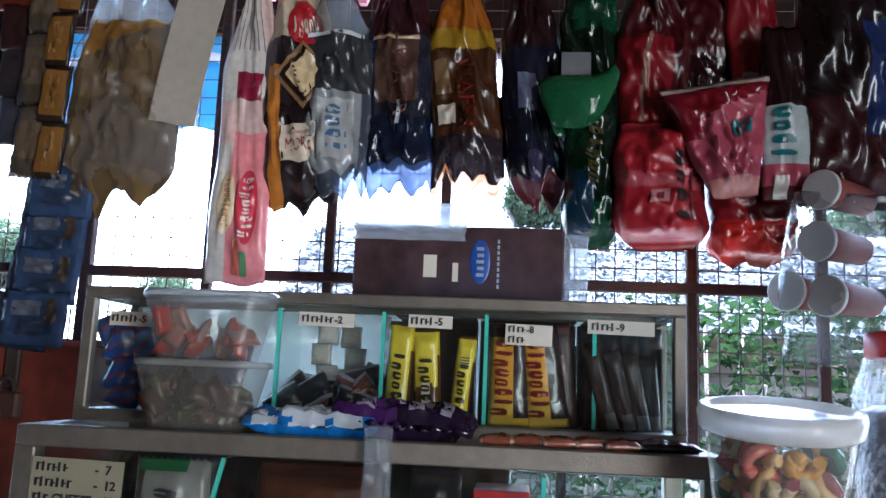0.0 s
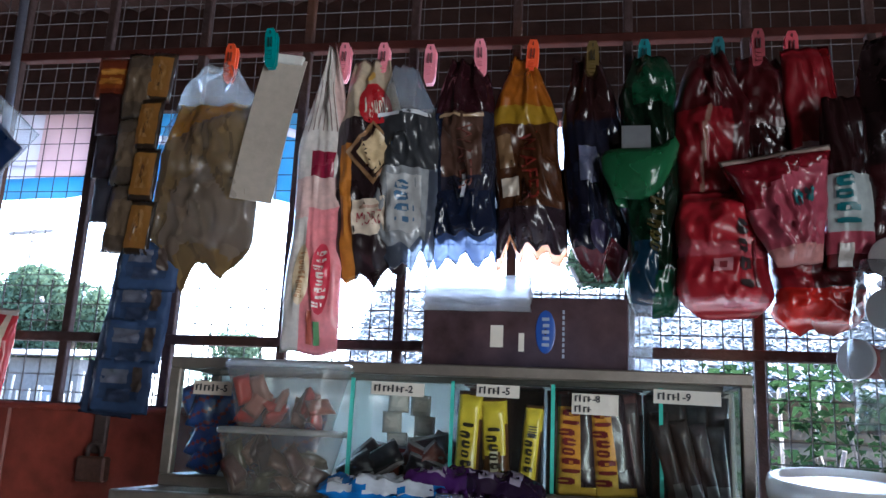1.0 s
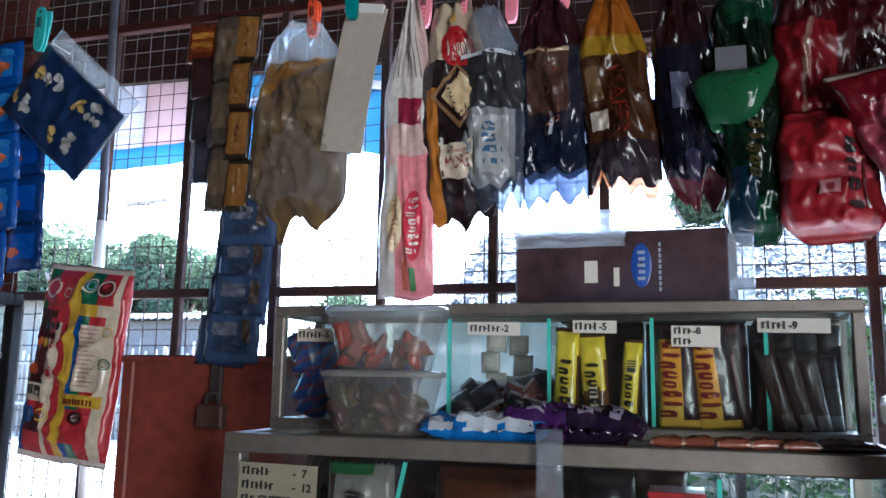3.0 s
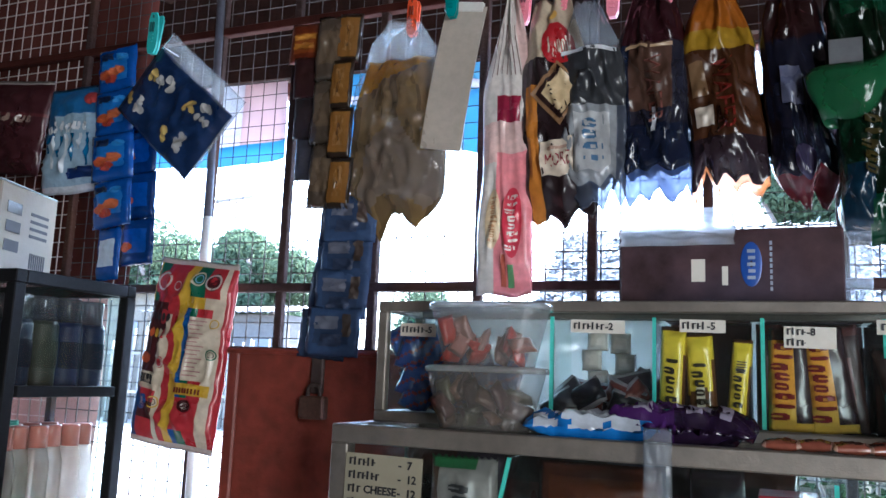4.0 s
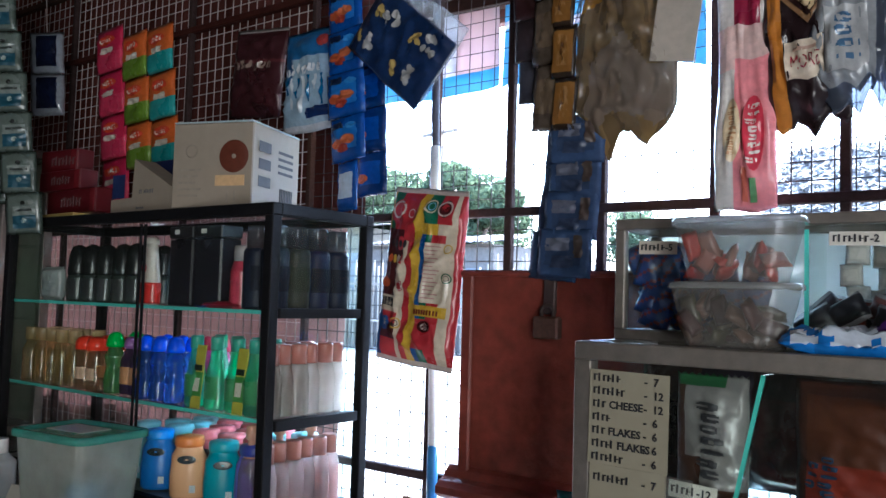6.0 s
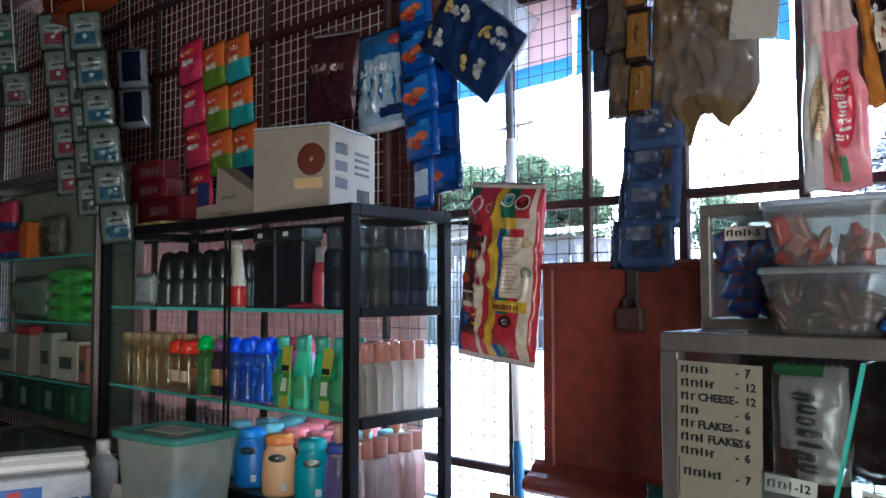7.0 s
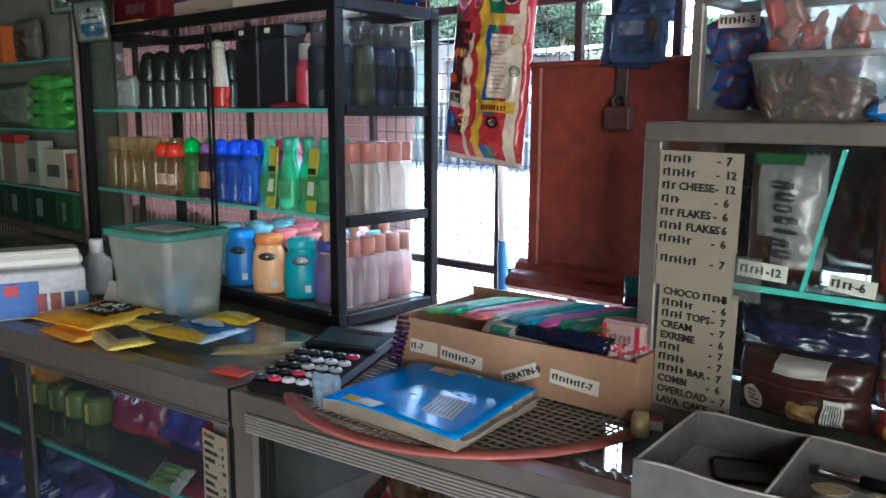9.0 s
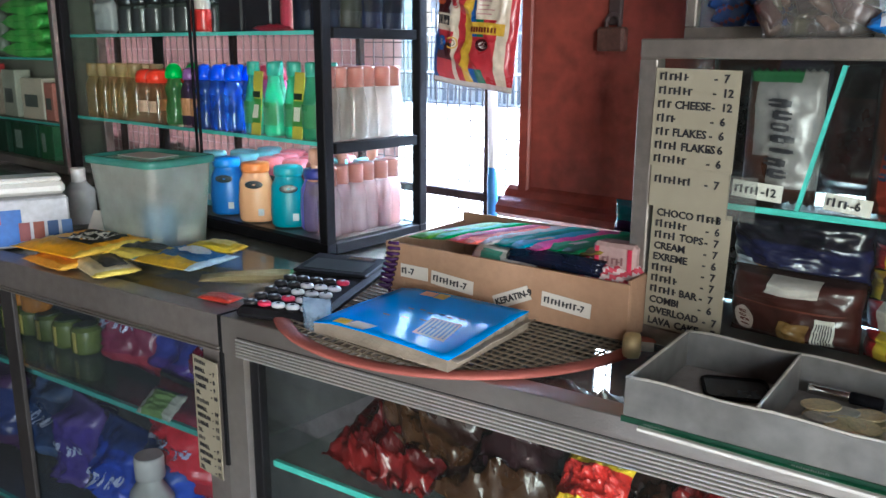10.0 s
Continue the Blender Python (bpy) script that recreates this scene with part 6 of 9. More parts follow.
# top shelf
roll = smooth_prof([(0.0195, 0), (0.0215, 0.004), (0.0215, 0.045), (0.019, 0.052)])
repeat(bottle("deodorant_bottle", roll, mat("dark_grey_bottle", (0.035, 0.045, 0.04), 0.25, 0, 0.15, 40), [(0.0205, 0.052), (0.0215, 0.058), (0.0195, 0.09), (0.0135, 0.108), (0.004, 0.113)], plastic((0.012, 0.014, 0.014), 0.25), label="dark roll-on deodorant with a black cap", category="deodorant", group="deodorants", panel=(0.01, 0.045, foil(C("303234")))), spots((-1.60, -1.55, -1.50, -1.45, -1.402), (0.845, 0.9), S3))
bottle_w = bottle("powder_bottle", smooth_prof([(0.021, 0), (0.023, 0.004), (0.023, 0.045), (0.0195, 0.07), (0.015, 0.105), (0.013, 0.11)]), foil(C("c7beb4")), [(0.0135, 0.11), (0.0135, 0.118), (0.004, 0.124)], plastic(C("b9b2a8")), label="white and red bottle with a pale cap", category="bottle", sy=0.7)
part("red_base", lathe(bmesh.new(), [(0.0236, 0.002), (0.0238, 0.006), (0.0238, 0.036), (0.0232, 0.04)], 18, sy=0.72), foil(C("c02a22")), bottle_w)
part("red_mark", lathe(bmesh.new(), [(0.006, 0), (0.0085, 0.0005), (0.006, 0.001)], 14, m=pose(0.002, -0.0152, 0.066, 90), cap=False), foil(C("a82030")), bottle_w)
repeat(bottle_w, [pose(-1.358, 0.842, S3), pose(-1.335, 0.9, S3)])
for x in (-1.262, -1.188):
    t = thing("black_box", (x, 0.858, S3), "tall black perfume box on the glass shelf", "box", "black boxes", jit.uniform(-4, 4))
    part("body", boxed(-0.035, 0.035, -0.022, 0.022, 0, 0.118, 0.003), mat("black_gloss_card", (0.012, 0.011, 0.016), 0.3, 0, 0.2, 40), t)
    part("lid", boxed(-0.036, 0.036, -0.023, 0.023, 0.119, 0.14, 0.002), plastic((0.01, 0.01, 0.012), 0.4), t)
    part("sticker", boxed(-0.018, -0.004, -0.0236, -0.0232, 0.126, 0.134), CARD, t)
repeat(bottle("bottle", smooth_prof([(0.019, 0), (0.0205, 0.004), (0.0205, 0.06), (0.016, 0.078)]), foil(C("a8384a")), cap_of(0.0155, 0.077, 0.104), film("clear_cap", (0.75, 0.72, 0.7), 0.5), label="crimson bottle with a clear cap"), [pose(-1.112, 0.85, S3), pose(-1.10, 0.9, S3)])
dark = smooth_prof([(0.020, 0), (0.0225, 0.004), (0.0225, 0.092), (0.0195, 0.099)])
for k, (y, cc) in enumerate(((0.842, "141828"), (0.888, "2a2a20"), (0.934, "151c38"), (0.980, "121830"), (0.99, "1a1a2a"))):
    b = bottle("perfume_bottle", dark, mat("dark_bottle_glass", C(cc), 0.45, 0, 0.1, 40, spec=0.2), cap_of(0.0175, 0.099, 0.136), film("smoky_tall_cap", (0.10, 0.10, 0.11), 0.45, 0.12), label="dark perfume bottle with a clear cap", group="perfume bottles", panel=(0.03, 0.07, paper_film(C("2a2a20") if k == 1 else C("10131f"), 0.6, 0.1)))
    repeat(b, [pose(-1.026, y, S3, 0, 0, 80), pose(-1.074, y + 0.005, S3, 0, 0, 80)] if k < 4 else [pose(-1.12, y, S3)])
t = thing("plastic_pack", (-1.708, 0.85, S3), "white translucent plastic pack on the shelf", "plastic pack")
pouch("wrapper", [film("pale_pack_film", (0.62, 0.70, 0.68), 0.3, 0.25)], t, 0.075, 0.07, 0.03, 201, wave=0.6)[0].location = (0, 0, 0.07)
t = thing("cloth_pack", (-1.135, 0.82, S3 + 0.005), "flat red pack under the bottles", "pack", rz=10)
pouch("wrapper", [foil(C("8a1c30"))], t, 0.08, 0.04, 0.008, 203, wave=0.8)[0].matrix_local = pose(0, -0.0, 0.0, 90)

# ---- on top of the rack ----
TOPZ = 1.4095
BOXW = mat("white_printed_carton", (0.29, 0.245, 0.19), 0.6, 0, 0.06, 20, 0.05, 200)
t = thing("carton", (-1.202, 0.905, TOPZ), "white coffee carton with a brown round print", "carton", rz=19)
part("box", boxed(-0.078, 0.078, -0.084, 0.08, 0, 0.146, 0.002), BOXW, t)
part("lid_flap", boxed(-0.077, 0.077, -0.085, 0.081, 0.1465, 0.149, 0.0008), mat("pale_blue_card", (0.48, 0.58, 0.62), 0.6), t)
part("round_print", lathe(bmesh.new(), [(0.004, 0), (0.026, 0.0006), (0.028, 0)], 24, m=pose(0.042, -0.0845, 0.088, 90), cap=False), foil(C("5c2c1c"), 0.5), t)
part("gold_print", boxed(0.008, 0.064, -0.0852, -0.0846, 0.038, 0.056), foil(C("c9a77a"), 0.5), t)
bm = bmesh.new()
for k in range(5):
    box(bm, -0.066, -0.02 - 0.006 * (k % 3), -0.0852, -0.0846, 0.064 - 0.011 * k, 0.068 - 0.011 * k)
lathe(bm, [(0.010, 0), (0.0115, 0.0005), (0.010, 0.0006)], 16, m=pose(-0.04, -0.0846, 0.098, 90), cap=False)
box(bm, 0.03, 0.034, -0.0852, -0.0846, 0.008, 0.03)
box(bm, 0.044, 0.048, -0.0852, -0.0846, 0.006, 0.03)
tagged(part("fine_print", bm, foil(C("8f8578"), 0.6), t), kind="stuff")
bm = bmesh.new()
for k in range(3):
    box(bm, 0.0784, 0.0789, -0.065, -0.025, 0.10 - 0.03 * k, 0.118 - 0.03 * k)
for k in range(8):
    box(bm, 0.0784, 0.0789, 0.01 + 0.006 * k, 0.0135 + 0.006 * k, 0.02, 0.045)
for k in range(4):
    box(bm, 0.0784, 0.0789, 0.002, 0.055, 0.07 + 0.012 * k, 0.075 + 0.012 * k)
tagged(part("side_print", bm, foil(C("3c3a3c"), 0.6), t), kind="stuff")
t = thing("carton", (-1.372, 0.84, TOPZ), "torn-open white carton with a slanted flap", "carton")
bm = bmesh.new()
v = [bm.verts.new(p) for p in ((-0.104, -0.012, 0), (0.104, -0.012, 0), (0.104, -0.012, 0.034), (-0.032, -0.012, 0.102), (-0.036, -0.012, 0.03), (-0.104, -0.012, 0.028))]
bm.faces.new(v)
g = bmesh.ops.extrude_face_region(bm, geom=bm.faces[:])
bmesh.ops.translate(bm, vec=(0, 0.045, 0), verts=[q for q in g["geom"] if isinstance(q, bmesh.types.BMVert)])
bmesh.ops.recalc_face_normals(bm, faces=bm.faces)
part("box", bm, BOXW, t)
part("blue_print", boxed(-0.1, -0.06, -0.0128, -0.0122, 0.03, 0.075), foil(C("22305c"), 0.5), t)
bm = bmesh.new()
bars_bm(bm, "ab cdefgh", -0.012, 0.036, 0.008, -0.0132)
bars_bm(bm, "abcdefghij", -0.02, 0.008, 0.004, -0.0132)
tagged(part("fine_print", bm, foil(C("5a5a60"), 0.6), t), kind="stuff")
t = thing("carton", (-1.405, 0.925, TOPZ), "small navy carton beside the white carton", "carton")
part("box", boxed(-0.055, 0.055, -0.025, 0.025, 0, 0.112, 0.002), foil(C("18204a"), 0.45), t)
part("red_end", boxed(0.0555, 0.058, -0.024, 0.024, 0.01, 0.09), foil(C("a02a28"), 0.45), t)
REDC = mat("red_printed_carton", C("540e16"), 0.45, 0, 0.15, 20)
for x, y, z, w, h in ((-1.66, 0.87, TOPZ + 0.012, 0.21, 0.05), (-1.71, 0.87, TOPZ + 0.063, 0.16, 0.042), (-1.745, 0.885, TOPZ + 0.106, 0.13, 0.048)):
    t = thing("toothpaste_box", (x, y, z), "long red toothpaste carton stacked on the rack", "carton", "toothpaste cartons", jit.uniform(-4, 4))
    part("box", boxed(-w / 2, w / 2, -0.02, 0.02, 0, h, 0.002), REDC, t)
    bm = bmesh.new()
    bars_bm(bm, "abcdefg", -w * 0.2, h * 0.3, h * 0.42, -0.0212)
    tagged(part("brand_bars", bm, foil(C("5e4a4a"), 0.5), t), kind="stuff")
    part("red_end", boxed(w / 2 - 0.022, w / 2 - 0.004, -0.0208, -0.0203, 0.002, h - 0.002), foil(C("701a22"), 0.5), t)
t = thing("carton", (-1.69, 0.855, TOPZ), "flat yellow carton on the rack top", "carton", rz=-3)
part("box", boxed(-0.075, 0.075, -0.02, 0.02, 0, 0.0115, 0.001), foil(C("c8b26a"), 0.5), t)

# ---- left cabinet contents ----
LB = (0.922, 1.026, 1.191, 1.376)
for k in range(4):
    t = thing("towel_pack", (-2.36, 0.985, LB[2] + 0.037 * k), "bright green folded pack", "pack", "green packs", jit.uniform(-3, 3))
    pouch("wrapper", [foil(C("54b04a"), 0.4), foil(C("70c45c"), 0.4)], t, 0.25, 0.075, 0.036, 211 + k, lambda u, v: int((u * 6 + v * 3) % 2), wave=0.9)[0].matrix_local = pose(0, -0.037, 0.018, 90)
t = thing("towel_pack", (-2.66, 0.985, LB[2]), "pale green pack in clear film", "pack", "green packs")
pouch("wrapper", [film("pale_green_film", (0.36, 0.46, 0.36), 0.25, 0.2, 0.4)], t, 0.26, 0.13, 0.06, 219, wave=1.0)[0].location = (0, 0, 0.13)
for k, (x, cc) in enumerate(((-2.86, "b02348"), (-2.86, "b8304c"), (-2.76, "a81c40"))):
    t = thing("detergent_pack", (x, 0.98, LB[3] + 0.098 * (k % 2)), "pink and blue detergent pack", "pack", "pink packs")
    pouch("wrapper", [foil(C(cc)), foil(C("2a4a8a"))], t, 0.15, 0.098, 0.045, 221 + k, lambda u, v: int(v > 0.75), wave=1.0)[0].location = (0, 0, 0.097)
t = thing("carton", (-2.66, 0.975, LB[3]), "small orange carton in the cabinet", "carton")
part("box", boxed(-0.03, 0.03, -0.02, 0.02, 0, 0.11, 0.002), foil(C("c8641c"), 0.4), t)
t = thing("plastic_pack", (-2.5, 0.975, LB[3]), "clear pack of dark goods", "plastic pack")
pouch("wrapper", [film("dim_pack_film", (0.35, 0.33, 0.28), 0.3, 0.15, 0.4), foil(C("4a3a2c"))], t, 0.16, 0.12, 0.04, 227, lambda u, v: int(0.3 < u < 0.7 and v > 0.3), wave=1.0)[0].location = (0, 0, 0.12)
t = thing("carton", (-2.63, 0.97, LB[1]), "white carton with a red top in the cabinet", "carton")
part("box", boxed(-0.05, 0.05, -0.02, 0.02, 0, 0.12, 0.002), BOXW, t)
part("red_top", boxed(-0.0505, 0.0505, -0.0205, 0.0205, 0.1205, 0.145, 0.001), foil(C("a83030"), 0.5), t)
for x, w, h, cc in ((-2.50, 0.1, 0.13, "a8ac9c"), (-2.36, 0.12, 0.11, "d0c8b4"), (-2.26, 0.05, 0.1, "b87a6c"), (-2.80, 0.12, 0.12, "98988a")):
    t = thing("carton", (x, 0.985, LB[1]), "pale product carton in the cabinet", "carton", "pale cartons", jit.uniform(-5, 5))
    part("box", boxed(-w / 2, w / 2, -0.022, 0.022, 0, h, 0.002), foil(C(cc), 0.5), t)
    part("print", boxed(-w / 3, w / 4, -0.0228, -0.0223, h * 0.3, h * 0.6), foil(C("5a625e"), 0.5), t)
for x, w, cc in ((-2.42, 0.16, "1d4a34"), (-2.6, 0.14, "1a4030"), (-2.78, 0.14, "203a30"), (-2.28, 0.08, "2c6a3c")):
    t = thing("carton", (x, 0.985, LB[0]), "dark green carton in the cabinet", "carton", "green cartons")
    part("box", boxed(-w / 2, w / 2, -0.03, 0.03, 0, 0.092, 0.002), foil(C(cc), 0.45), t)
    part("print", boxed(-w / 3, -w / 12, -0.0308, -0.0303, 0.02, 0.07), foil(C("8a9a90"), 0.5), t)

# ---- on the left counter ----
t = thing("storage_tub", (-1.28, 0.678, 0.901), "frosted plastic tub with a teal snap lid", "storage tub", rz=7)


def tub_shell(w0, d0, w1, d1, h, r=0.02, n=5):
    bm = bmesh.new()
    loops = []
    for w, d, z in ((w0, d0, 0), (w0 + (w1 - w0) * 0.06, d0 + (d1 - d0) * 0.06, 0.004), (w1, d1, h)):
        ring = []
        for cx, cy, a0 in ((1, 1, 0), (-1, 1, 90), (-1, -1, 180), (1, -1, 270)):
            for k in range(n + 1):
                a = radians(a0 + 90 * k / n)
                ring.append(bm.verts.new((cx * (w / 2 - r) + r * math.cos(a), cy * (d / 2 - r) + r * math.sin(a), z)))
        loops.append(ring)
    m = len(loops[0])
    for a, b in zip(loops, loops[1:]):
        for k in range(m):
            bm.faces.new((a[k], a[(k + 1) % m], b[(k + 1) % m], b[k])).smooth = True
    bm.faces.new(loops[0][::-1])
    return bm


def plate(w, d, z0, z1, r=0.02, n=5, bulge=0.0):
    bm = bmesh.new()
    loops = []
    for inset, z in ((0, z0), (0, z1 - 0.002), (0.002, z1), (0.012, z1), (0.014, z1 - 0.003), (0.03, z1 - 0.003 + bulge)):
        ring = []
        for cx, cy, a0 in ((1, 1, 0), (-1, 1, 90), (-1, -1, 180), (1, -1, 270)):
            for k in range(n + 1):
                a = radians(a0 + 90 * k / n)
                rr = max(r - inset, 0.002)
                ring.append(bm.verts.new((cx * (w / 2 - inset - rr) + rr * math.cos(a), cy * (d / 2 - inset - rr) + rr * math.sin(a), z)))
        loops.append(ring)
    m = len(loops[0])
    for a, b in zip(loops, loops[1:]):
        for k in range(m):
            bm.faces.new((a[k], a[(k + 1) % m], b[(k + 1) % m], b[k])).smooth = True
    bm.faces.new(loops[0][::-1]); bm.faces.new(loops[-1])
    return bm


part("tub", tub_shell(0.146, 0.106, 0.168, 0.126, 0.138), FROST, t)
part("lid", plate(0.180, 0.138, 0.134, 0.145, 0.022), film("teal_lid_plastic", C("7fd8c8"), 0.5, 0.2, thru=0.6), t)
part("lid_paper", boxed(-0.05, 0.035, -0.025, 0.03, 0.1428, 0.1438), CARD, t)
part("blue_cup", lathe(bmesh.new(), [(0.024, 0.0), (0.027, 0.004), (0.027, 0.062), (0.02, 0.07)], 16, cx=0.042, cy=-0.022), plastic(C("2f6f9c"), 0.5), t)
part("white_powder", boxed(-0.065, 0.065, -0.048, 0.048, 0.005, 0.03, 0.01), plastic((0.8, 0.78, 0.68), 0.7), t)

t = thing("soap_box", (-1.435, 0.525, 0.901), "white and blue soap carton with a red mark", "carton", rz=72)
part("box", boxed(-0.085, 0.072, -0.04, 0.04, 0, 0.078, 0.003), foil(C("b9bcc2"), 0.45), t)
part("blue_wave", boxed(-0.0855, 0.0, -0.0412, -0.0404, 0.004, 0.062), foil(C("2a62ae"), 0.45), t)
part("red_mark", boxed(-0.05, -0.03, -0.042, -0.0414, 0.04, 0.058), foil(C("b8323c"), 0.45), t)
for k in range(4):
    part("soap_print", boxed(-0.005 + 0.021 * k, 0.011 + 0.021 * k, -0.042, -0.0406, 0.01, 0.04), foil(C(("7a3a3c", "8a4a3a", "2a4a78", "4a6a9a")[k]), 0.45), t)
t = thing("wipes_pack", (-1.45, 0.535, 0.9795), "white plastic wipes case on the carton", "wipes case", rz=70)
part("case", boxed(-0.068, 0.068, -0.032, 0.032, 0, 0.02, 0.006), plastic((0.68, 0.67, 0.63), 0.35), t)
part("lid", boxed(-0.064, 0.064, -0.029, 0.029, 0.0205, 0.029, 0.004), plastic((0.72, 0.71, 0.67), 0.35), t)
repeat(bottle("alcohol_bottle", smooth_prof([(0.025, 0), (0.028, 0.004), (0.028, 0.06), (0.014, 0.078)]), film("clear_alcohol_bottle", (0.78, 0.80, 0.80), 0.45, 0.1, thru=0.3), cap_of(0.0125, 0.077, 0.102), plastic((0.75, 0.74, 0.72), 0.3), label="clear rubbing alcohol bottle with a white cap", sy=0.7), [pose(-1.515, 0.668, 0.901, 0, 0, 45)])
t = thing("paper_note", (-1.435, 0.655, 0.901), "small folded white paper tag", "paper", rz=20, rx=-30)
part("sheet", boxed(-0.022, 0.022, 0, 0.001, 0, 0.036), CARD, t)

for x, y, z, w, h, rz, cols, lab, sd in ((-1.262, 0.545, 0.918, 0.15, 0.145, 10, ("f0ac0a", "141412", "e0bc48"), "yellow snack sachet with a dark logo panel", 231), (-1.175, 0.585, 0.910, 0.13, 0.075, 22, ("e0cc5a", "2a2a20", "e4dcaa"), "pale yellow sachet", 233),
                                         (-1.165, 0.525, 0.9045, 0.14, 0.07, -10, ("d0c49a", "3a3a34", "d9c65a"), "pale olive sachet", 235), (-1.09, 0.612, 0.910, 0.125, 0.10, 10, ("2f6fa8", "c9a62c", "a8c0d0"), "blue and yellow milk sachet", 237),
                                         (-1.10, 0.672, 0.914, 0.09, 0.05, 20, ("dcc428", "e0d47a", "c8a82a"), "small yellow sachet", 239), (-1.235, 0.495, 0.9045, 0.11, 0.06, 4, ("d0902a", "c87a2a", "d8a83c"), "orange sachet", 241)):
    t = thing("sachet", (x, y, z), lab + " lying on the counter", "sachet", "loose sachets", rz)
    e, at = pouch("wrapper", [paper_film(C(c)) for c in cols], t, w, h, 0.012, sd, lambda u, v: 2 if u < 0.08 or u > 0.92 else (1 if sd == 237 and v > 0.7 else 0), wave=0.5, nu=24, nv=20, teeth=0.0015)
    if sd != 237:
        print_on("logo_panel", at, paper_film(C(cols[1])), e, 0.34, 0.86, 0.2, 0.68)
    else:
        print_on("white_splash", at, foil(C("d4d8da")), e, 0.3, 0.8, 0.2, 0.5, True)
    if sd == 231:
        word_on("brand_word", at, paper_film(C("e4e0d4")), e, 0.40, 0.8, 0.26, 0.43, 4, "u", 0.0036)
        word_on("brand_word", at, paper_film(C("e4e0d4")), e, 0.40, 0.8, 0.46, 0.62, 5, "u", 0.0036)
    e.matrix_local = pose(0, h / 2, 0.006, -90)
t = thing("sachet", (-0.955, 0.65, 0.9015), "long green and cream sachet under the calculator", "sachet", "loose sachets", 48)
pouch("wrapper", [paper_film(C("a09468")), paper_film(C("2f6a34"))], t, 0.17, 0.04, 0.008, 243, lambda u, v: int(u > 0.7), wave=0.6)[0].matrix_local = pose(0, 0.02, 0.004, -90)
t = thing("sachet", (-0.915, 0.552, 0.9015), "small flat red sachet beside the calculator", "sachet", "loose sachets", 12)
pouch("wrapper", [foil(C("c0402e"))], t, 0.055, 0.03, 0.004, 245, wave=0.5)[0].matrix_local = pose(0, 0.015, 0.003, -90)

# ---- on the right counter ----
FZ = 0.9
fan = thing("fan_guard", (-0.659, 0.743, FZ), "salmon plastic rimmed fan guard with black net, used as a mat", "fan guard")
bm = bmesh.new()
tube(bm, [(0.232 * math.cos(a), 0.232 * math.sin(a), 0.0055) for a in np.linspace(0, 2 * math.pi, 73)[:-1]], 0.0055, 8, True)
for v in bm.verts:
    d = math.hypot(v.co.x, v.co.y)
    v.co.z = 0.0036 + (v.co.z - 0.0055) * 0.62
    v.co.x *= 1 + (d - 0.232) / 0.232 * 0.9
    v.co.y *= 1 + (d - 0.232) / 0.232 * 0.9
part("rim", bm, mat("salmon_plastic", C("b4685c"), 0.55, 0, 0.15, 25, 0.1, 120, stain=C("98544c"), spec=0.3), fan)
bm = bmesh.new()
n = 46
for k in range(-n // 2 + 1, n // 2):
    c = k * 0.0112
    if abs(c) < 0.226:
        s = math.sqrt(0.227 ** 2 - c * c)
        w = 0.0012 * math.sin(k * 1.3)
        box(bm, c - 0.0009 + w, c + 0.0009 + w, -s, s, 0.003, 0.0046)
        box(bm, -s, s, c - 0.0009 + w, c + 0.0009 + w, 0.0046, 0.0062)
tagged(part("net", bm, mat("brown_net", (0.22, 0.18, 0.13), 0.6, 0, 0.2, 60), fan), kind="stuff")

calc = thing("calculator", (-0.832, 0.645, FZ + 0.004), "black desk calculator with grey and pink keys", "calculator", rz=20, rx=4.5)
bm = bmesh.new()
box(bm, -0.057, 0.057, -0.106, 0.106, 0, 0.016, 0.006)
BLK = mat("black_plastic", (0.014, 0.014, 0.016), 0.5, 0, 0.15, 60, 0.05, 300, spec=0.05)
part("body", bm, BLK, calc)
part("screen_hood", boxed(-0.055, 0.055, 0.03, 0.104, 0.0162, 0.0205, 0.002), BLK, calc)
part("screen", boxed(-0.044, 0.044, 0.040, 0.080, 0.0207, 0.0212), mat("grey_display", (0.015, 0.02, 0.018), 0.4, 0, 0.05, 40, spec=0.15), calc)
part("solar_cell", boxed(0.0, 0.04, 0.087, 0.098, 0.0207, 0.0212), mat("dark_solar_cell", (0.03, 0.02, 0.02), 0.15), calc)
GREYK, BLACKK, PINKK = plastic((0.55, 0.56, 0.56), 0.4), plastic((0.02, 0.02, 0.022), 0.35), plastic(C("c02a4a"), 0.4)
for r in range(5):
    for c in range(5):
        x, y = -0.044 + 0.0195 * c, -0.088 + 0.0232 * r
        m = GREYK if (c in (2, 3, 4) and r < 4) else BLACKK
        if (c, r) in ((1, 0), (2, 1), (4, 4)):
            m = PINKK
        if c == 4 and r in (0, 1, 2):
            m = GREYK
        bm = bmesh.new()
        lathe(bm, [(0.0085, 0), (0.0088, 0.002), (0.0078, 0.004), (0.004, 0.0048)], 14, sx=1.05, sy=0.78, m=Matrix.Translation((x, y, 0.0165)))
        key = part("key", bm, m, calc)
        box_ = bmesh.new()
        box(box_, x - 0.002, x + 0.0022, y - 0.0022, y + 0.0022, 0.0212, 0.0216)
        part("key_mark", box_, INK if m is GREYK else GREYK, key)

book = thing("notebook", (-0.618, 0.614, FZ + 0.0115), "worn blue-covered notebook with a sticker and curled pages", "notebook", rz=2)
bm = bmesh.new()
N = 14


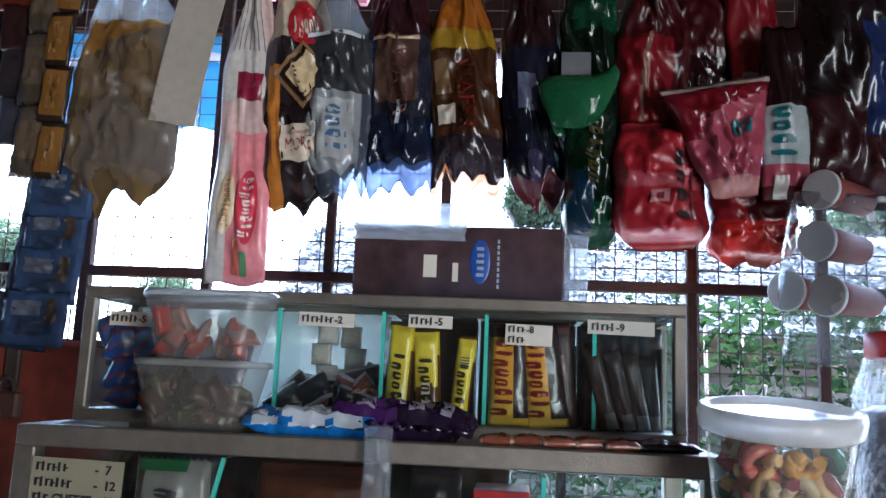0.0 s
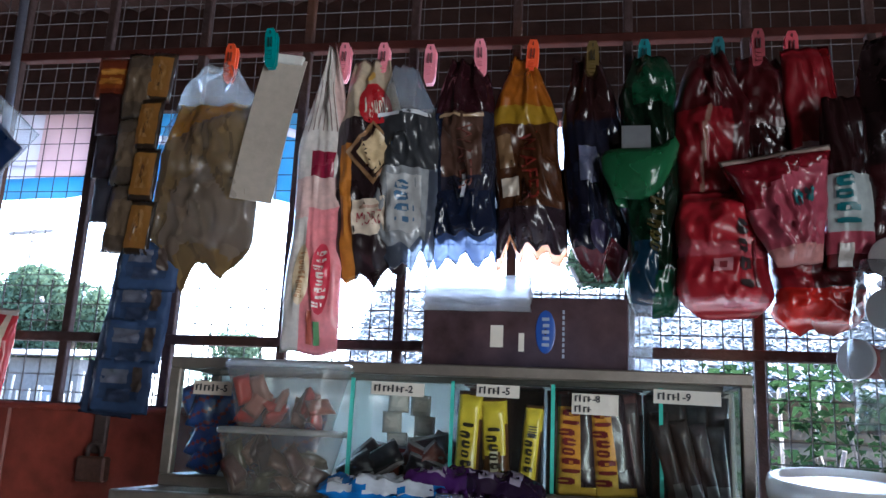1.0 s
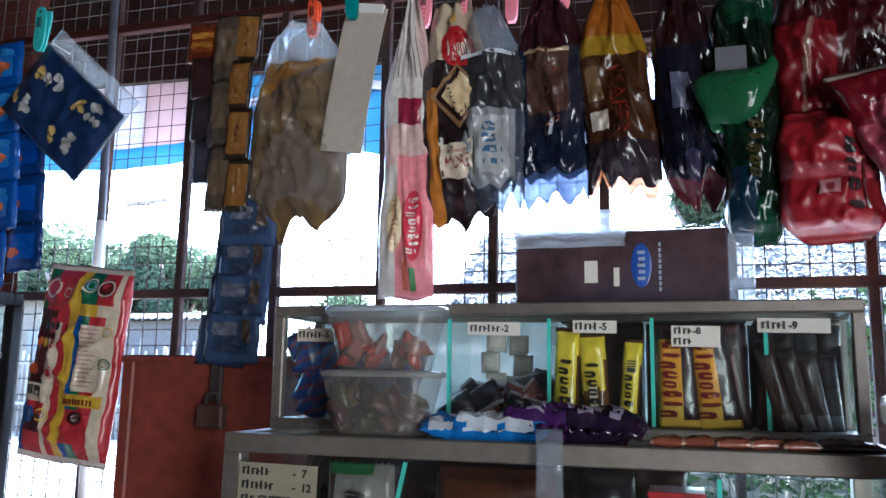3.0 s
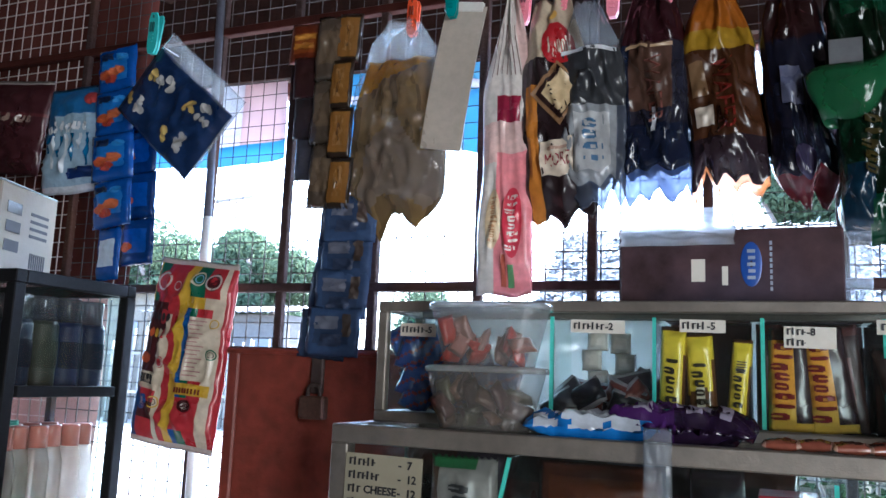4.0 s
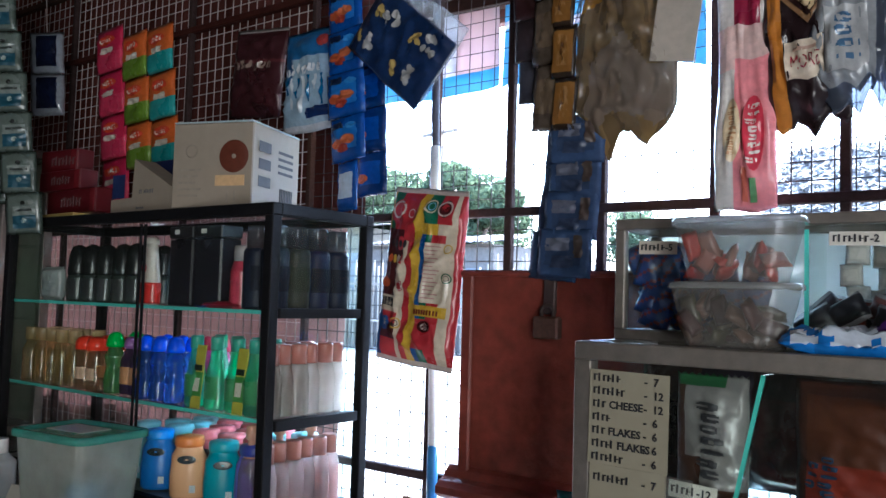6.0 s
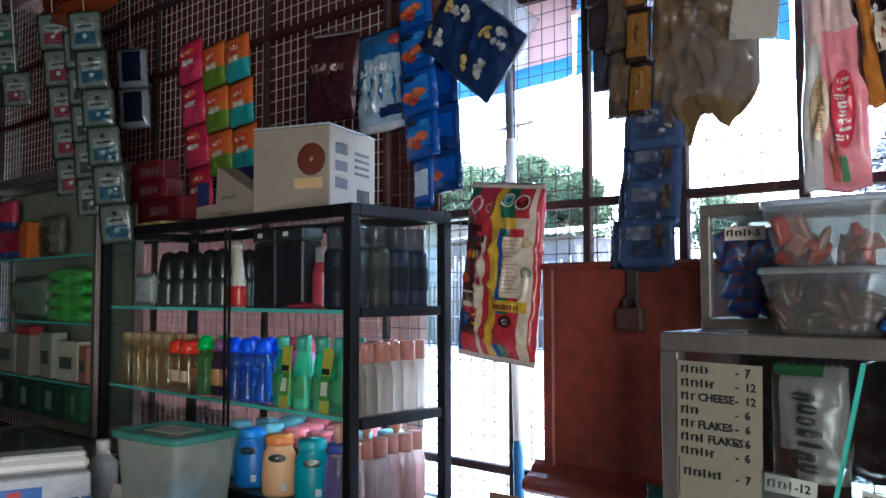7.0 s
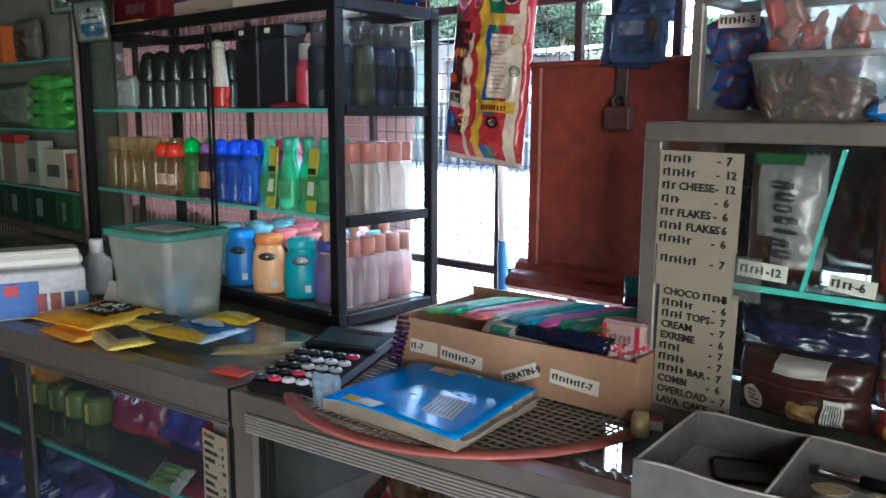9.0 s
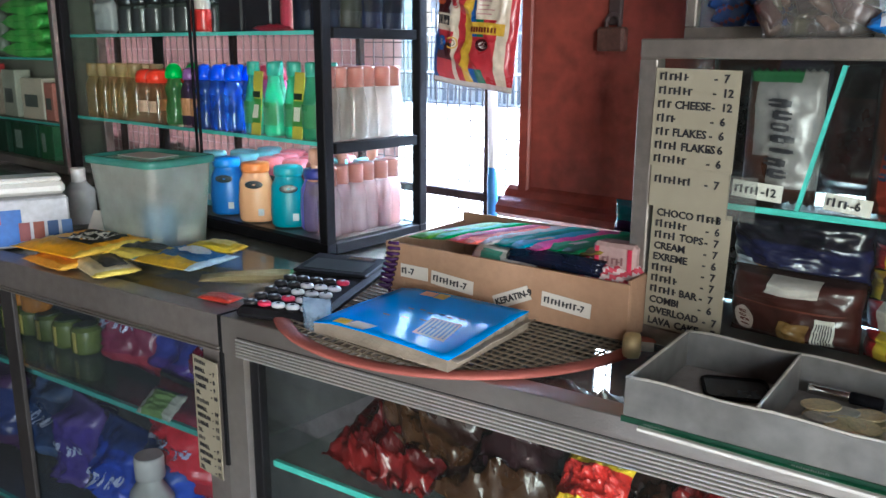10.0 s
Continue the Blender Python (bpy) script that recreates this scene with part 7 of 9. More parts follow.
def leaf_z(u, v):
    return 0.003 * math.sin(u * 3.1 + 0.3) + 0.005 * (u ** 4) * (0.3 + v) + 0.0016 * math.sin(v * 5 + u * 4) - 0.004 * max(0.0, 0.15 - u) / 0.15 + 0.004 * v


for nm, z0, th, m, w in (("paper_block", 0.0, 0.017, mat("page_edges", (0.27, 0.23, 0.175), 0.85, 0, 0.3, 8, 0.25, 260, stain=(0.2, 0.16, 0.12)), 0.094), ("cover", 0.0175, 0.0012, mat("blue_gloss_cover", C("0f9cfc"), 0.06, 0, 0.08, 14, 0.05, 9, spec=0.035), 0.0945)):
    bm = bmesh.new()
    g = {}
    for i in range(N + 1):
        for j in range(N + 1):
            u, v = i / N, j / N
            x, y = (u - 0.5) * 2 * w - 0.010 * v, (v - 0.5) * 0.158
            z = z0 + leaf_z(u, v) + (th if nm == "paper_block" else 0)
            if nm == "paper_block":
                g[1, i, j] = bm.verts.new((x + 0.0015 * math.sin(j * 3.0), y + (0.002 if j else -0.002) * math.sin(i * 5), z))
                g[0, i, j] = bm.verts.new((x, y, 0))
            else:
                g[1, i, j] = bm.verts.new((x, y, z + th))
                g[0, i, j] = bm.verts.new((x, y, z))
    for i in range(N):
        for j in range(N):
            bm.faces.new((g[1, i, j], g[1, i + 1, j], g[1, i + 1, j + 1], g[1, i, j + 1])).smooth = True
            bm.faces.new((g[0, i, j], g[0, i, j + 1], g[0, i + 1, j + 1], g[0, i + 1, j]))
    for i in range(N):
        bm.faces.new((g[0, i, 0], g[0, i + 1, 0], g[1, i + 1, 0], g[1, i, 0]))
        bm.faces.new((g[0, i + 1, N], g[0, i, N], g[1, i, N], g[1, i + 1, N]))
        bm.faces.new((g[0, 0, i + 1], g[0, 0, i], g[1, 0, i], g[1, 0, i + 1]))
        bm.faces.new((g[0, N, i], g[0, N, i + 1], g[1, N, i + 1], g[1, N, i]))
    part(nm, bm, m, book)


def on_cover(nm, x0, x1, y0, y1, m, n=6, skewx=0.0, lift=0.0005):
    bm = bmesh.new()
    vs = {}
    for i in range(n + 1):
        for j in range(n + 1):
            x, y = x0 + (x1 - x0) * i / n, y0 + (y1 - y0) * j / n
            u, v = (x / 0.189 + 0.5), (y / 0.158 + 0.5)
            vs[i, j] = bm.verts.new((x - 0.01 * v + skewx * (y - y0), y, 0.0175 + 0.0012 + leaf_z(u, v) + lift))
    for i in range(n):
        for j in range(n):
            bm.faces.new((vs[i, j], vs[i + 1, j], vs[i + 1, j + 1], vs[i, j + 1])).smooth = True
    return part(nm, bm, m, book)


on_cover("label_panel", 0.022, 0.064, -0.046, 0.004, mat("cover_label_print", C("c9cdc8"), 0.4, 0, 0.1, 30, spec=0.15), skewx=-0.2)
for k in range(7):
    on_cover("label_line", 0.025 + 0.0055 * k, 0.0277 + 0.0055 * k, -0.042, 0.0, mat("label_line_print", C("3f86bc"), 0.4, spec=0.15), 4, -0.2, 0.001)
on_cover("yellow_sticker", -0.070, -0.050, -0.074, -0.060, foil(C("d8c62c"), 0.4), 4)
on_cover("white_sticker", -0.052, -0.022, -0.076, -0.058, CARD, 4, 0.3)
on_cover("colour_sticker", -0.05, -0.03, 0.060, 0.074, foil(C("d0a08a"), 0.4), 4)
on_cover("colour_sticker", -0.028, -0.012, 0.058, 0.074, foil(C("b8b04a"), 0.4), 4)
for k in range(6):
    on_cover("pen_mark", -0.03 + 0.014 * k, -0.022 + 0.014 * k, 0.012 + 0.004 * (k % 2), 0.0145 + 0.004 * (k % 2), INK, 2)
for k in range(4):
    on_cover("pen_mark", -0.04 + 0.022 * k, -0.03 + 0.022 * k, -0.022 + 0.006 * (k % 3), -0.0195 + 0.006 * (k % 3), INK, 2)
bm = bmesh.new()
rows = []
for i in range(9):
    u = i / 8
    rows.append([bm.verts.new((0.082 + 0.022 * u - 0.01 * v / 8, -0.074 + 0.152 * v / 8 + 0.003 * math.sin(u * 5 + v), 0.0135 + 0.006 * u * (0.4 + v / 12) + 0.0015 * math.sin(v * 1.7 + u * 3))) for v in range(9)])
for a, b in zip(rows, rows[1:]):
    for k in range(8):
        bm.faces.new((a[k], b[k], b[k + 1], a[k + 1])).smooth = True
book.scale.z = 0.72
part("curled_page", bm, mat("soiled_page", (0.46, 0.42, 0.34), 0.8, 0, 0.2, 30, stain=(0.3, 0.25, 0.19)), book, "dog-eared page").modifiers.new("thick", 'SOLIDIFY').thickness = 0.0008
t = thing("plastic_scrap", (-0.728, 0.553, FZ + 0.002), "crumpled clear plastic scrap by the notebook", "plastic scrap", rz=30)
pouch("film", [film("blue_clear_film", (0.6, 0.75, 0.85), 0.7, 0.1, 0.6)], t, 0.034, 0.04, 0.02, 251, wave=1.6)[0].location = (0, 0, 0.04)
t = thing("coil_tie", (-0.765, 0.706, FZ + 0.012), "dark purple plastic coil hair tie on the box", "hair tie", rz=10, rx=-14, ry=8)
bm = bmesh.new()
tube(bm, [(0.008 * math.cos(a), 0.006 * math.sin(a) - 0.01, 0.062 * a / 56) for a in np.linspace(0, 56, 130)], 0.0024, 6)
part("coil", bm, plastic(C("3a1c4a"), 0.25), t)

BR = 3.5
cb = thing("sachet_box", (-0.773, 0.7105, FZ + 0.0112), "open brown cardboard box full of shampoo sachets", "cardboard box", rz=BR)
CW, CD, CH = 0.340, 0.175, 0.063
part("front_panel", boxed(0, CW, 0, 0.004, 0, CH, 0.0006), KRAFT, cb)
part("back_panel", boxed(0, CW, CD - 0.004, CD, 0, CH + 0.012, 0.0006), KRAFT, cb)
part("side_panel", boxed(0, 0.004, 0.004, CD - 0.004, 0, CH, 0.0006), KRAFT, cb)
part("side_panel", boxed(CW - 0.004, CW, 0.004, CD - 0.004, 0, CH + 0.004, 0.0006), KRAFT, cb)
part("bottom_panel", boxed(0.004, CW - 0.004, 0.004, CD - 0.004, 0, 0.004), KRAFT, cb)
random.seed(12)
SH = (("5a9a2c", "yellow-green", 0.036), ("18a050", "green", 0.046), ("f27896", "pink", 0.05), ("f07868", "coral", 0.046), ("b8b4b0", "silver", 0.036), ("20a398", "teal", 0.044), ("2088a8", "blue-green", 0.04), ("d04a90", "magenta", 0.044), ("1a9050", "green", 0.042), ("175a34", "deep green", 0.04), ("7a6a2c", "olive", 0.04))
for k, (cc, nm, sw) in enumerate(SH):
    m = cb.matrix_world @ pose(0.03 + 0.0235 * k, 0.024 + 0.004 * (k % 3), 0.050 + 0.0014 * k, 0, 0, 0)
    t = thing("shampoo_sachet", m.translation, nm + " shampoo sachet strip lying in the cardboard box", "sachet", "boxed shampoo sachets", BR - 24 + random.uniform(-3, 3))
    e, at = pouch("wrapper", [paper_film(C(cc), 0.6, 0.08), paper_film(tuple(c * 0.6 for c in C(cc)), 0.6, 0.08)], t, sw + 0.008, 0.145, 0.007, 260 + k, lambda u, v: int(v > 0.93 or v < 0.05 or (k % 3 == 2 and u > 0.75)), wave=0.25, nu=12, nv=24, seal=0.03)
    e.matrix_local = pose(0, 0.142, 0.022, -88, -8 + random.uniform(-4, 3), 0)
    if k % 2:
        print_on("print", at, paper_film(C("b0908a"), 0.6, 0.08), e, 0.3, 0.6, 0.7, 0.85, n=3)
for x, y, z, w, h, cc, rz, lab in ((0.165, 0.040, 0.054, 0.10, 0.036, "b9b6b2", -6, "pale conditioner sachet"), (0.235, 0.030, 0.062, 0.13, 0.022, "161c30", -4, "dark navy conditioner sachet")):
    m = cb.matrix_world @ pose(x, y, z)
    t = thing("shampoo_sachet", m.translation, lab + " lying across the box", "sachet", "boxed shampoo sachets", BR + rz)
    e, at = pouch("wrapper", [foil(C(cc), 0.25), foil(C("4a8a78"), 0.3)], t, w, h, 0.012, 281 + int(x * 100), lambda u, v: int(cc == "b9b6b2" and 0.2 < u < 0.5 and 0.3 < v < 0.7), wave=1.2, nu=16)
    e.matrix_local = pose(0, 0, 0.016, -40)
m = cb.matrix_world @ pose(0.305, 0.045, 0.056)
t = thing("soap_pack", m.translation, "rose and white film wrapped soap bar standing in the box", "pack", rz=4)
bm = boxed(-0.026, 0.026, -0.014, 0.014, 0, 0.041, 0.004)
bmesh.ops.subdivide_edges(bm, edges=bm.edges[:], cuts=2, use_grid_fill=True)
for v in bm.verts:
    v.co += 0.0012 * noise.noise_vector(v.co * 70)
part("wrapped_bar", bm, paper_film(C("a88e8a"), 0.2), t)
for x in (-0.022, 0.017):
    part("red_edge", boxed(x, x + 0.005, -0.0156, -0.0148, 0.004, 0.037), paper_film(C("b03048"), 0.3), t)
bm = bmesh.new()
bars_bm(bm, "abcde", -0.013, 0.018, 0.009, -0.0158)
tagged(part("brand_bars", bm, paper_film(C("7a5a5a")), t), kind="stuff")
m = cb.matrix_world @ pose(0.30, 0.05, 0.062)
t = thing("soap_pack", m.translation, "crumpled red and white film pack in the box", "pack", rz=4)
pouch("wrapper", [foil(C("b84a58"), 0.2), foil(C("c9b8b8"), 0.2)], t, 0.075, 0.05, 0.02, 293, lambda u, v: int((u * 9 + v * 7) % 2), wave=1.8)[0].matrix_local = pose(0, 0, 0.012, -50)
m = cb.matrix_world @ pose(0.29, 0.15, 0.08)
t = thing("soap_pack", m.translation, "teal and silver film pack at the back of the box", "pack", rz=4)
pouch("wrapper", [foil(C("2a8a96"), 0.2), foil(C("3a3a6a"), 0.2)], t, 0.08, 0.04, 0.02, 295, lambda u, v: int(v > 0.6), wave=1.5)[0].location = (0, 0, 0.045)
for x, z, w, word, pr, tl, sp in ((0.026, 0.02, 0.044, "ab", "7", 0, ""), (0.075, 0.019, 0.064, "abcdefgh", "7", 4, ""), (0.174, 0.004, 0.052, "", "9", -24, "KERATIN"), (0.234, 0.021, 0.062, "abcdefghi", "7", 4, "")):
    m = cb.matrix_world @ pose(x, -0.0012, z)
    price_tag(m.translation, w, 0.017, word, pr, 0.0084 if len(word) < 9 else 0.0076, tl, BR, spelled=sp)

tray = thing("coin_tray", (-0.352, 0.573, FZ + 0.004), "grey taped cardboard tray with coins and a divider", "coin tray", rz=5)
TAPE = mat("grey_duct_tape", (0.19, 0.19, 0.18), 0.3, 0.25, 0.25, 18, 0.5, 16, stain=(0.16, 0.16, 0.15), ridged=True)
# lighter tape for the rims, their highlight put into the colour
TAPE_RIM = mat("tape_rim_highlight", (0.50, 0.49, 0.44), 0.3, 0.2, 0.2, 60)
TL, TD, TH = 0.30, 0.152, 0.037
part("bottom", boxed(0, TL, 0, TD, 0, 0.003), mat("worn_grey_card", (0.30, 0.28, 0.26), 0.5, 0.0, 0.2, 30, 0.2, 60, stain=(0.34, 0.24, 0.19)), tray)
for nm, a in (("front_wall", (0, TL, 0, 0.004)), ("back_wall", (0, TL, TD - 0.004, TD)), ("side_wall", (0, 0.004, 0.004, TD - 0.004)), ("side_wall", (TL - 0.004, TL, 0.004, TD - 0.004)), ("divider", (0.108, 0.111, 0.004, TD - 0.004)), ("divider", (0.235, 0.238, 0.004, TD - 0.004))):
    bm = boxed(*a, 0.003, TH, 0.0006)
    bmesh.ops.subdivide_edges(bm, edges=[e for e in bm.edges if e.calc_length() > 0.1], cuts=9)
    for v in bm.verts:
        if v.co.z > 0.03:
            v.co.z += 0.0012 * math.sin(v.co.x * 60) + 0.001 * math.sin(v.co.x * 23)
            v.co.y += 0.0015 * math.sin(v.co.x * 31 + 1)
    wall = part(nm, bm, TAPE, tray)
    rim = bmesh.new()
    along = a[1] - a[0] > a[3] - a[2]
    n0, n1 = (a[0], a[1]) if along else (a[2], a[3])
    mid = (a[2] + a[3]) / 2 if along else (a[0] + a[1]) / 2
    pts = []
    for q in np.linspace(n0, n1, 16):
        x = q if along else mid
        y = (mid if along else q) + 0.0015 * math.sin(x * 31 + 1)
        pts.append((x, y, TH + 0.0002 + 0.0012 * math.sin(x * 60) + 0.001 * math.sin(x * 23)))
    tube(rim, pts, 0.0016, 6)
    part("bright_rim", rim, TAPE_RIM, wall, "pale tape rim with the edge highlight in its colour")
part("green_edge", boxed(-0.001, TL, -0.0012, -0.0002, -0.002, 0.0035), foil(C("123c2a"), 0.5), tray)
bm = bmesh.new()
bars_bm(bm, "abcdefghijkl", 0.02, -0.001, 0.0026, -0.0022)
bars_bm(bm, "abcdefghijklmnop", 0.14, -0.001, 0.0028, -0.0022)
tagged(part("fine_print", bm, foil(C("6a7a70"), 0.5), tray), kind="stuff")
t = thing("magazine", (-0.335, 0.566, FZ), "glossy green and white magazine under the coin tray", "magazine", rz=4)
part("paper", boxed(0, 0.36, 0.0, 0.15, 0, 0.0032, 0.0006), mat("glossy_paper", (0.66, 0.65, 0.60), 0.3, 0, 0.06, 20), t)
part("green_band", boxed(0.0, 0.36, 0.005, 0.03, 0.0034, 0.0038), foil(C("1d6a44"), 0.35), t)
COIN_G, COIN_S = mat("brass_coin", (0.72, 0.60, 0.34), 0.35, 0.4, 0.2, 120, 0.1, 400), mat("nickel_coin", (0.55, 0.52, 0.46), 0.3, 0.5, 0.2, 120, 0.1, 400)
random.seed(21)
for k in range(26):
    c, lay = k % 9, k // 9
    ang = random.random() * 6.28
    x, y = 0.140 + 0.0195 * (c % 5) + random.uniform(-0.005, 0.005), 0.07 + 0.027 * (c // 5) + random.uniform(-0.006, 0.006)
    m = tray.matrix_world @ pose(x, y, 0.0036 + 0.0034 * lay, 0, 0, 0)
    r = random.choice((0.0135, 0.0165, 0.015, 0.0135))
    m = m @ Matrix.Translation((0, 0, 0.00035 * (k % 7)))
    t = thing("coin", m.translation, "worn brass coin in the tray" if k % 3 else "worn nickel coin in the tray", "coin", "coins", 0, random.uniform(-5, 5), random.uniform(-5, 5))
    part("disc", lathe(bmesh.new(), [(r * 0.95, 0.0), (r, 0.0003), (r, 0.0017), (r * 0.95, 0.002), (r * 0.9, 0.00185), (r * 0.4, 0.0019)], 20), COIN_G if k % 3 else COIN_S, t)
m = tray.matrix_world @ pose(0.122, 0.135, 0.008)
t = thing("metal_tube", m.translation, "small silver lipstick tube on the coins", "tube", rz=2)
part("tube", lathe(bmesh.new(), [(0.0045, 0), (0.005, 0.001), (0.005, 0.034), (0.0045, 0.035)], 12, m=pose(0, 0, 0.005, 0, 90)), CHROME, t)
part("black_end", lathe(bmesh.new(), [(0.0055, 0.0352), (0.0055, 0.06), (0.005, 0.061)], 12, m=pose(0, 0, 0.005, 0, 90)), BLK, t)
m = tray.matrix_world @ pose(0.064, 0.112, 0.0034)
t = thing("smoked_lens", m.translation, "black rounded plastic lens lying in the tray", "lens", rz=28)
bm = bmesh.new()
pts = []
for cx, cy, a0 in ((1, 1, 0), (-1, 1, 90), (-1, -1, 180), (1, -1, 270)):
    for k in range(5):
        a = radians(a0 + 22.5 * k)
        pts.append((cx * 0.021 + 0.008 * math.cos(a), cy * 0.017 + 0.008 * math.sin(a), 0.0018))
tube(bm, pts, 0.0018, 6, True)
part("rim", bm, BLK, t)
part("smoked_sheet", boxed(-0.027, 0.027, -0.023, 0.023, 0.0012, 0.002), mat("smoked_plastic", (0.05, 0.055, 0.06), 0.15), t)
t = thing("brass_knob", (-0.428, 0.712, 0.915), "round brass knob lying beside the tray", "knob", rz=25)
part("knob", lathe(bmesh.new(), [(0.009, 0), (0.0135, 0.002), (0.0145, 0.008), (0.0135, 0.017), (0.008, 0.019)], 16, m=pose(0, 0, 0, 0, 90)), BRASS, t)
part("stem", lathe(bmesh.new(), [(0.005, 0.0192), (0.005, 0.032)], 10, m=pose(0, 0, 0, 0, 90)), plastic((0.5, 0.48, 0.42)), t)

# ---- price list on the glass case ----
LISTMAT = mat("white_price_paper", (0.255, 0.232, 0.165), 0.65, 0, 0.05, 20, 0.03, 200)
rows_a = [("abcdef", "7"), ("abcdefg", "12"), ("abc CHEESE", "12"), ("abcd", "6"), ("abc FLAKES", "6"), ("abcde FLAKES", "6"), ("abcdefg", "6")]
rows_b = [("CHOCO abcde", "8"), ("abcdefg", "6"), ("abcde TOPS", "7"), ("CREAM", "7"), ("EXREME", "6"), ("abcde", "7"), ("abcdef", "7"), ("abcdef BAR", "7"), ("COMBI", "6"), ("OVERLOAD", "7"), ("LAVA CAKE", "7")]


def price_list(x, y, z0, w, h, rows, size, lab, tilt=0.0):
    t = thing("price_list", (x, y, z0), lab, "price list", "price lists", 0, 0, tilt)
    part("sheet", boxed(0, w, 0, 0.001, 0, h), LISTMAT, t)
    step = h / (len(rows) + 0.15)
    bm = bmesh.new()
    for k, (wd, pr) in enumerate(rows):
        z = h - (k + 0.86) * step
        xx = 0.005
        for tok in wd.split(" "):
            if tok.isupper():
                ob = lettering(tok, size * 1.32, INK, t, xx, -0.0008, z)
                xx += max(v.co.x for v in ob.data.vertices) + size * 0.5
            else:
                xx = bars_bm(bm, tok, xx, z, size) + size * 0.3
        if pr:
            lettering("-  " + pr, size * 1.32, INK, t, w * (0.86 if wd.isupper() and len(wd) > 7 else 0.70), -0.0008, z, align='LEFT' if len(wd) < 8 or not wd.isupper() else 'CENTER')
    tagged(part("writing", bm, INK, t), kind="stuff")
    return t


price_list(-0.4395, 0.7695, 1.098, 0.089, 0.1, rows_a, 0.0085, "handwritten white price list taped to the glass case", 1.0)
price_list(-0.437, 0.7688, 1.055, 0.085, 0.043, [("abcdefgh", "7"), ("", ""), ], 0.0085, "small price list patch taped below the list", 1.0)
price_list(-0.4345, 0.7695, 0.922, 0.086, 0.134, rows_b, 0.0082, "second handwritten price list taped to the glass case", 1.2)
t = thing("tag_holder", (-0.352, 0.768, 1.05), "clear plastic tag holder taped on the glass", "tag holder")
part("sleeve", boxed(0, 0.028, 0, 0.0016, 0, 0.045), film("clear_sleeve", (0.8, 0.82, 0.8), 0.9), t)
rows_c = [("(abcde)", ""), ("SMALL", "7"), ("MEDIUM", "8"), ("LARGE", "9"), ("XL", "10"), ("(abcdef)", ""), ("SMALL", "10"), ("MEDIUM", "11"), ("LARGE", "12"), ("XL", "13"), ("(ab)", ""), ("SMALL", "9"), ("MEDIUM", "10"), ("LARGE", "11"), ("XL", "12")]
price_list(-0.912, 0.5035, 0.686, 0.052, 0.157, rows_c, 0.0055, "small handwritten size and price list taped to the counter post", 0.4)

# ---- goods in the lower glass case ----
LS, LF = 1.0635, 0.921


def standing(nm, x, y, z, w, h, d, cols, zones, lab, sd, rz=0.0, ry=0.0, cat="snack pack", group="packs in the case", **kw):
    t = thing(nm, (x, y, z), lab, cat, group, rz, 0, ry)
    e, at = pouch("wrapper", [foil(C(c)) if isinstance(c, str) else c for c in cols], t, w, h, d, sd, zones, **kw)
    e.location = (0, 0, h)
    return t, e, at


t, e, at = standing("snack_pack", -0.322, 0.822, LS, 0.075, 0.135, 0.03, ("3a2218", "767472", "2a5a34"), lambda u, v: 2 if v < 0.1 and u < 0.7 else (1 if 0.1 < v < 0.62 and u > 0.15 or (v < 0.86 and u > 0.4) else 0), "brown wafer pack with a white label panel", 301, wave=0.7, nu=20, nv=30, teeth=0.003)
word_on("brand_word", at, INK, e, 0.42, 0.74, 0.2, 0.8, 7)
t, e, at = standing("snack_pack", -0.179, 0.83, LS, 0.124, 0.136, 0.04, [paper_film(C(c), 0.5, 0.2) for c in ("4a2412", "3a1a0f", "6e2212")], lambda u, v: 1 if v < 0.1 or u < 0.08 else (2 if v > 0.55 else 0), "dark red-brown cheese wafer pack", 303, wave=0.8, nu=20, nv=30)
word_on("brand_word", at, paper_film(C("24344c"), 0.6, 0.1), e, 0.12, 0.2, 0.55, 0.75, 3)
word_on("brand_word", at, paper_film(C("24344c"), 0.6, 0.1), e, 0.23, 0.35, 0.5, 0.86, 6)
standing("snack_pack", -0.065, 0.835, LS, 0.05, 0.138, 0.04, ("16141a", "241c22"), lambda u, v: int(v < 0.12), "tall black foil pack in the case", 317, wave=1.2, group="black packs in the case")
for k in range(2):
    standing("snack_pack", -0.10, 0.80 + 0.006 * (k % 2), LS + 0.026 * k, 0.09, 0.028, 0.03, ("8a181a", "6a1014"), lambda u, v: int((u * 5) % 1 > 0.6), "shiny red cracker pack lying in the case", 305 + k, wave=1.0, cat="snack pack", group="red packs in the case")
for k, (x, w, h, cc) in enumerate(((0.03, 0.05, 0.05, "8d9096"), (0.062, 0.05, 0.06, "a7a9ac"))):
    standing("snack_pack", x - 0.035, 0.805, LS, w, h, 0.02, (cc, "2a2c34"), lambda u, v: int((u * 7 + v * 5) % 2), "silver and black foil sachet in the case", 311 + k, wave=1.5, group="silver sachets")
t = thing("carton", (-0.001, 0.86, LS), "white box with a red lid inside the case", "carton")
part("box", boxed(-0.026, 0.026, -0.03, 0.03, 0, 0.106, 0.002), foil(C("b9b6b4"), 0.3), t)
part("red_lid", boxed(-0.027, 0.027, -0.031, 0.031, 0.1065, 0.118, 0.001), foil(C("b02028"), 0.4), t)
t = thing("carton", (0.115, 0.85, LS), "flat olive brown carton inside the case", "carton")
part("box", boxed(-0.06, 0.055, -0.04, 0.04, 0, 0.105, 0.002), foil(C("3a2a20"), 0.4), t)
part("gold_print", boxed(-0.03, 0.03, -0.0408, -0.0402, 0.03, 0.05), foil(C("8a7a3c"), 0.4), t)
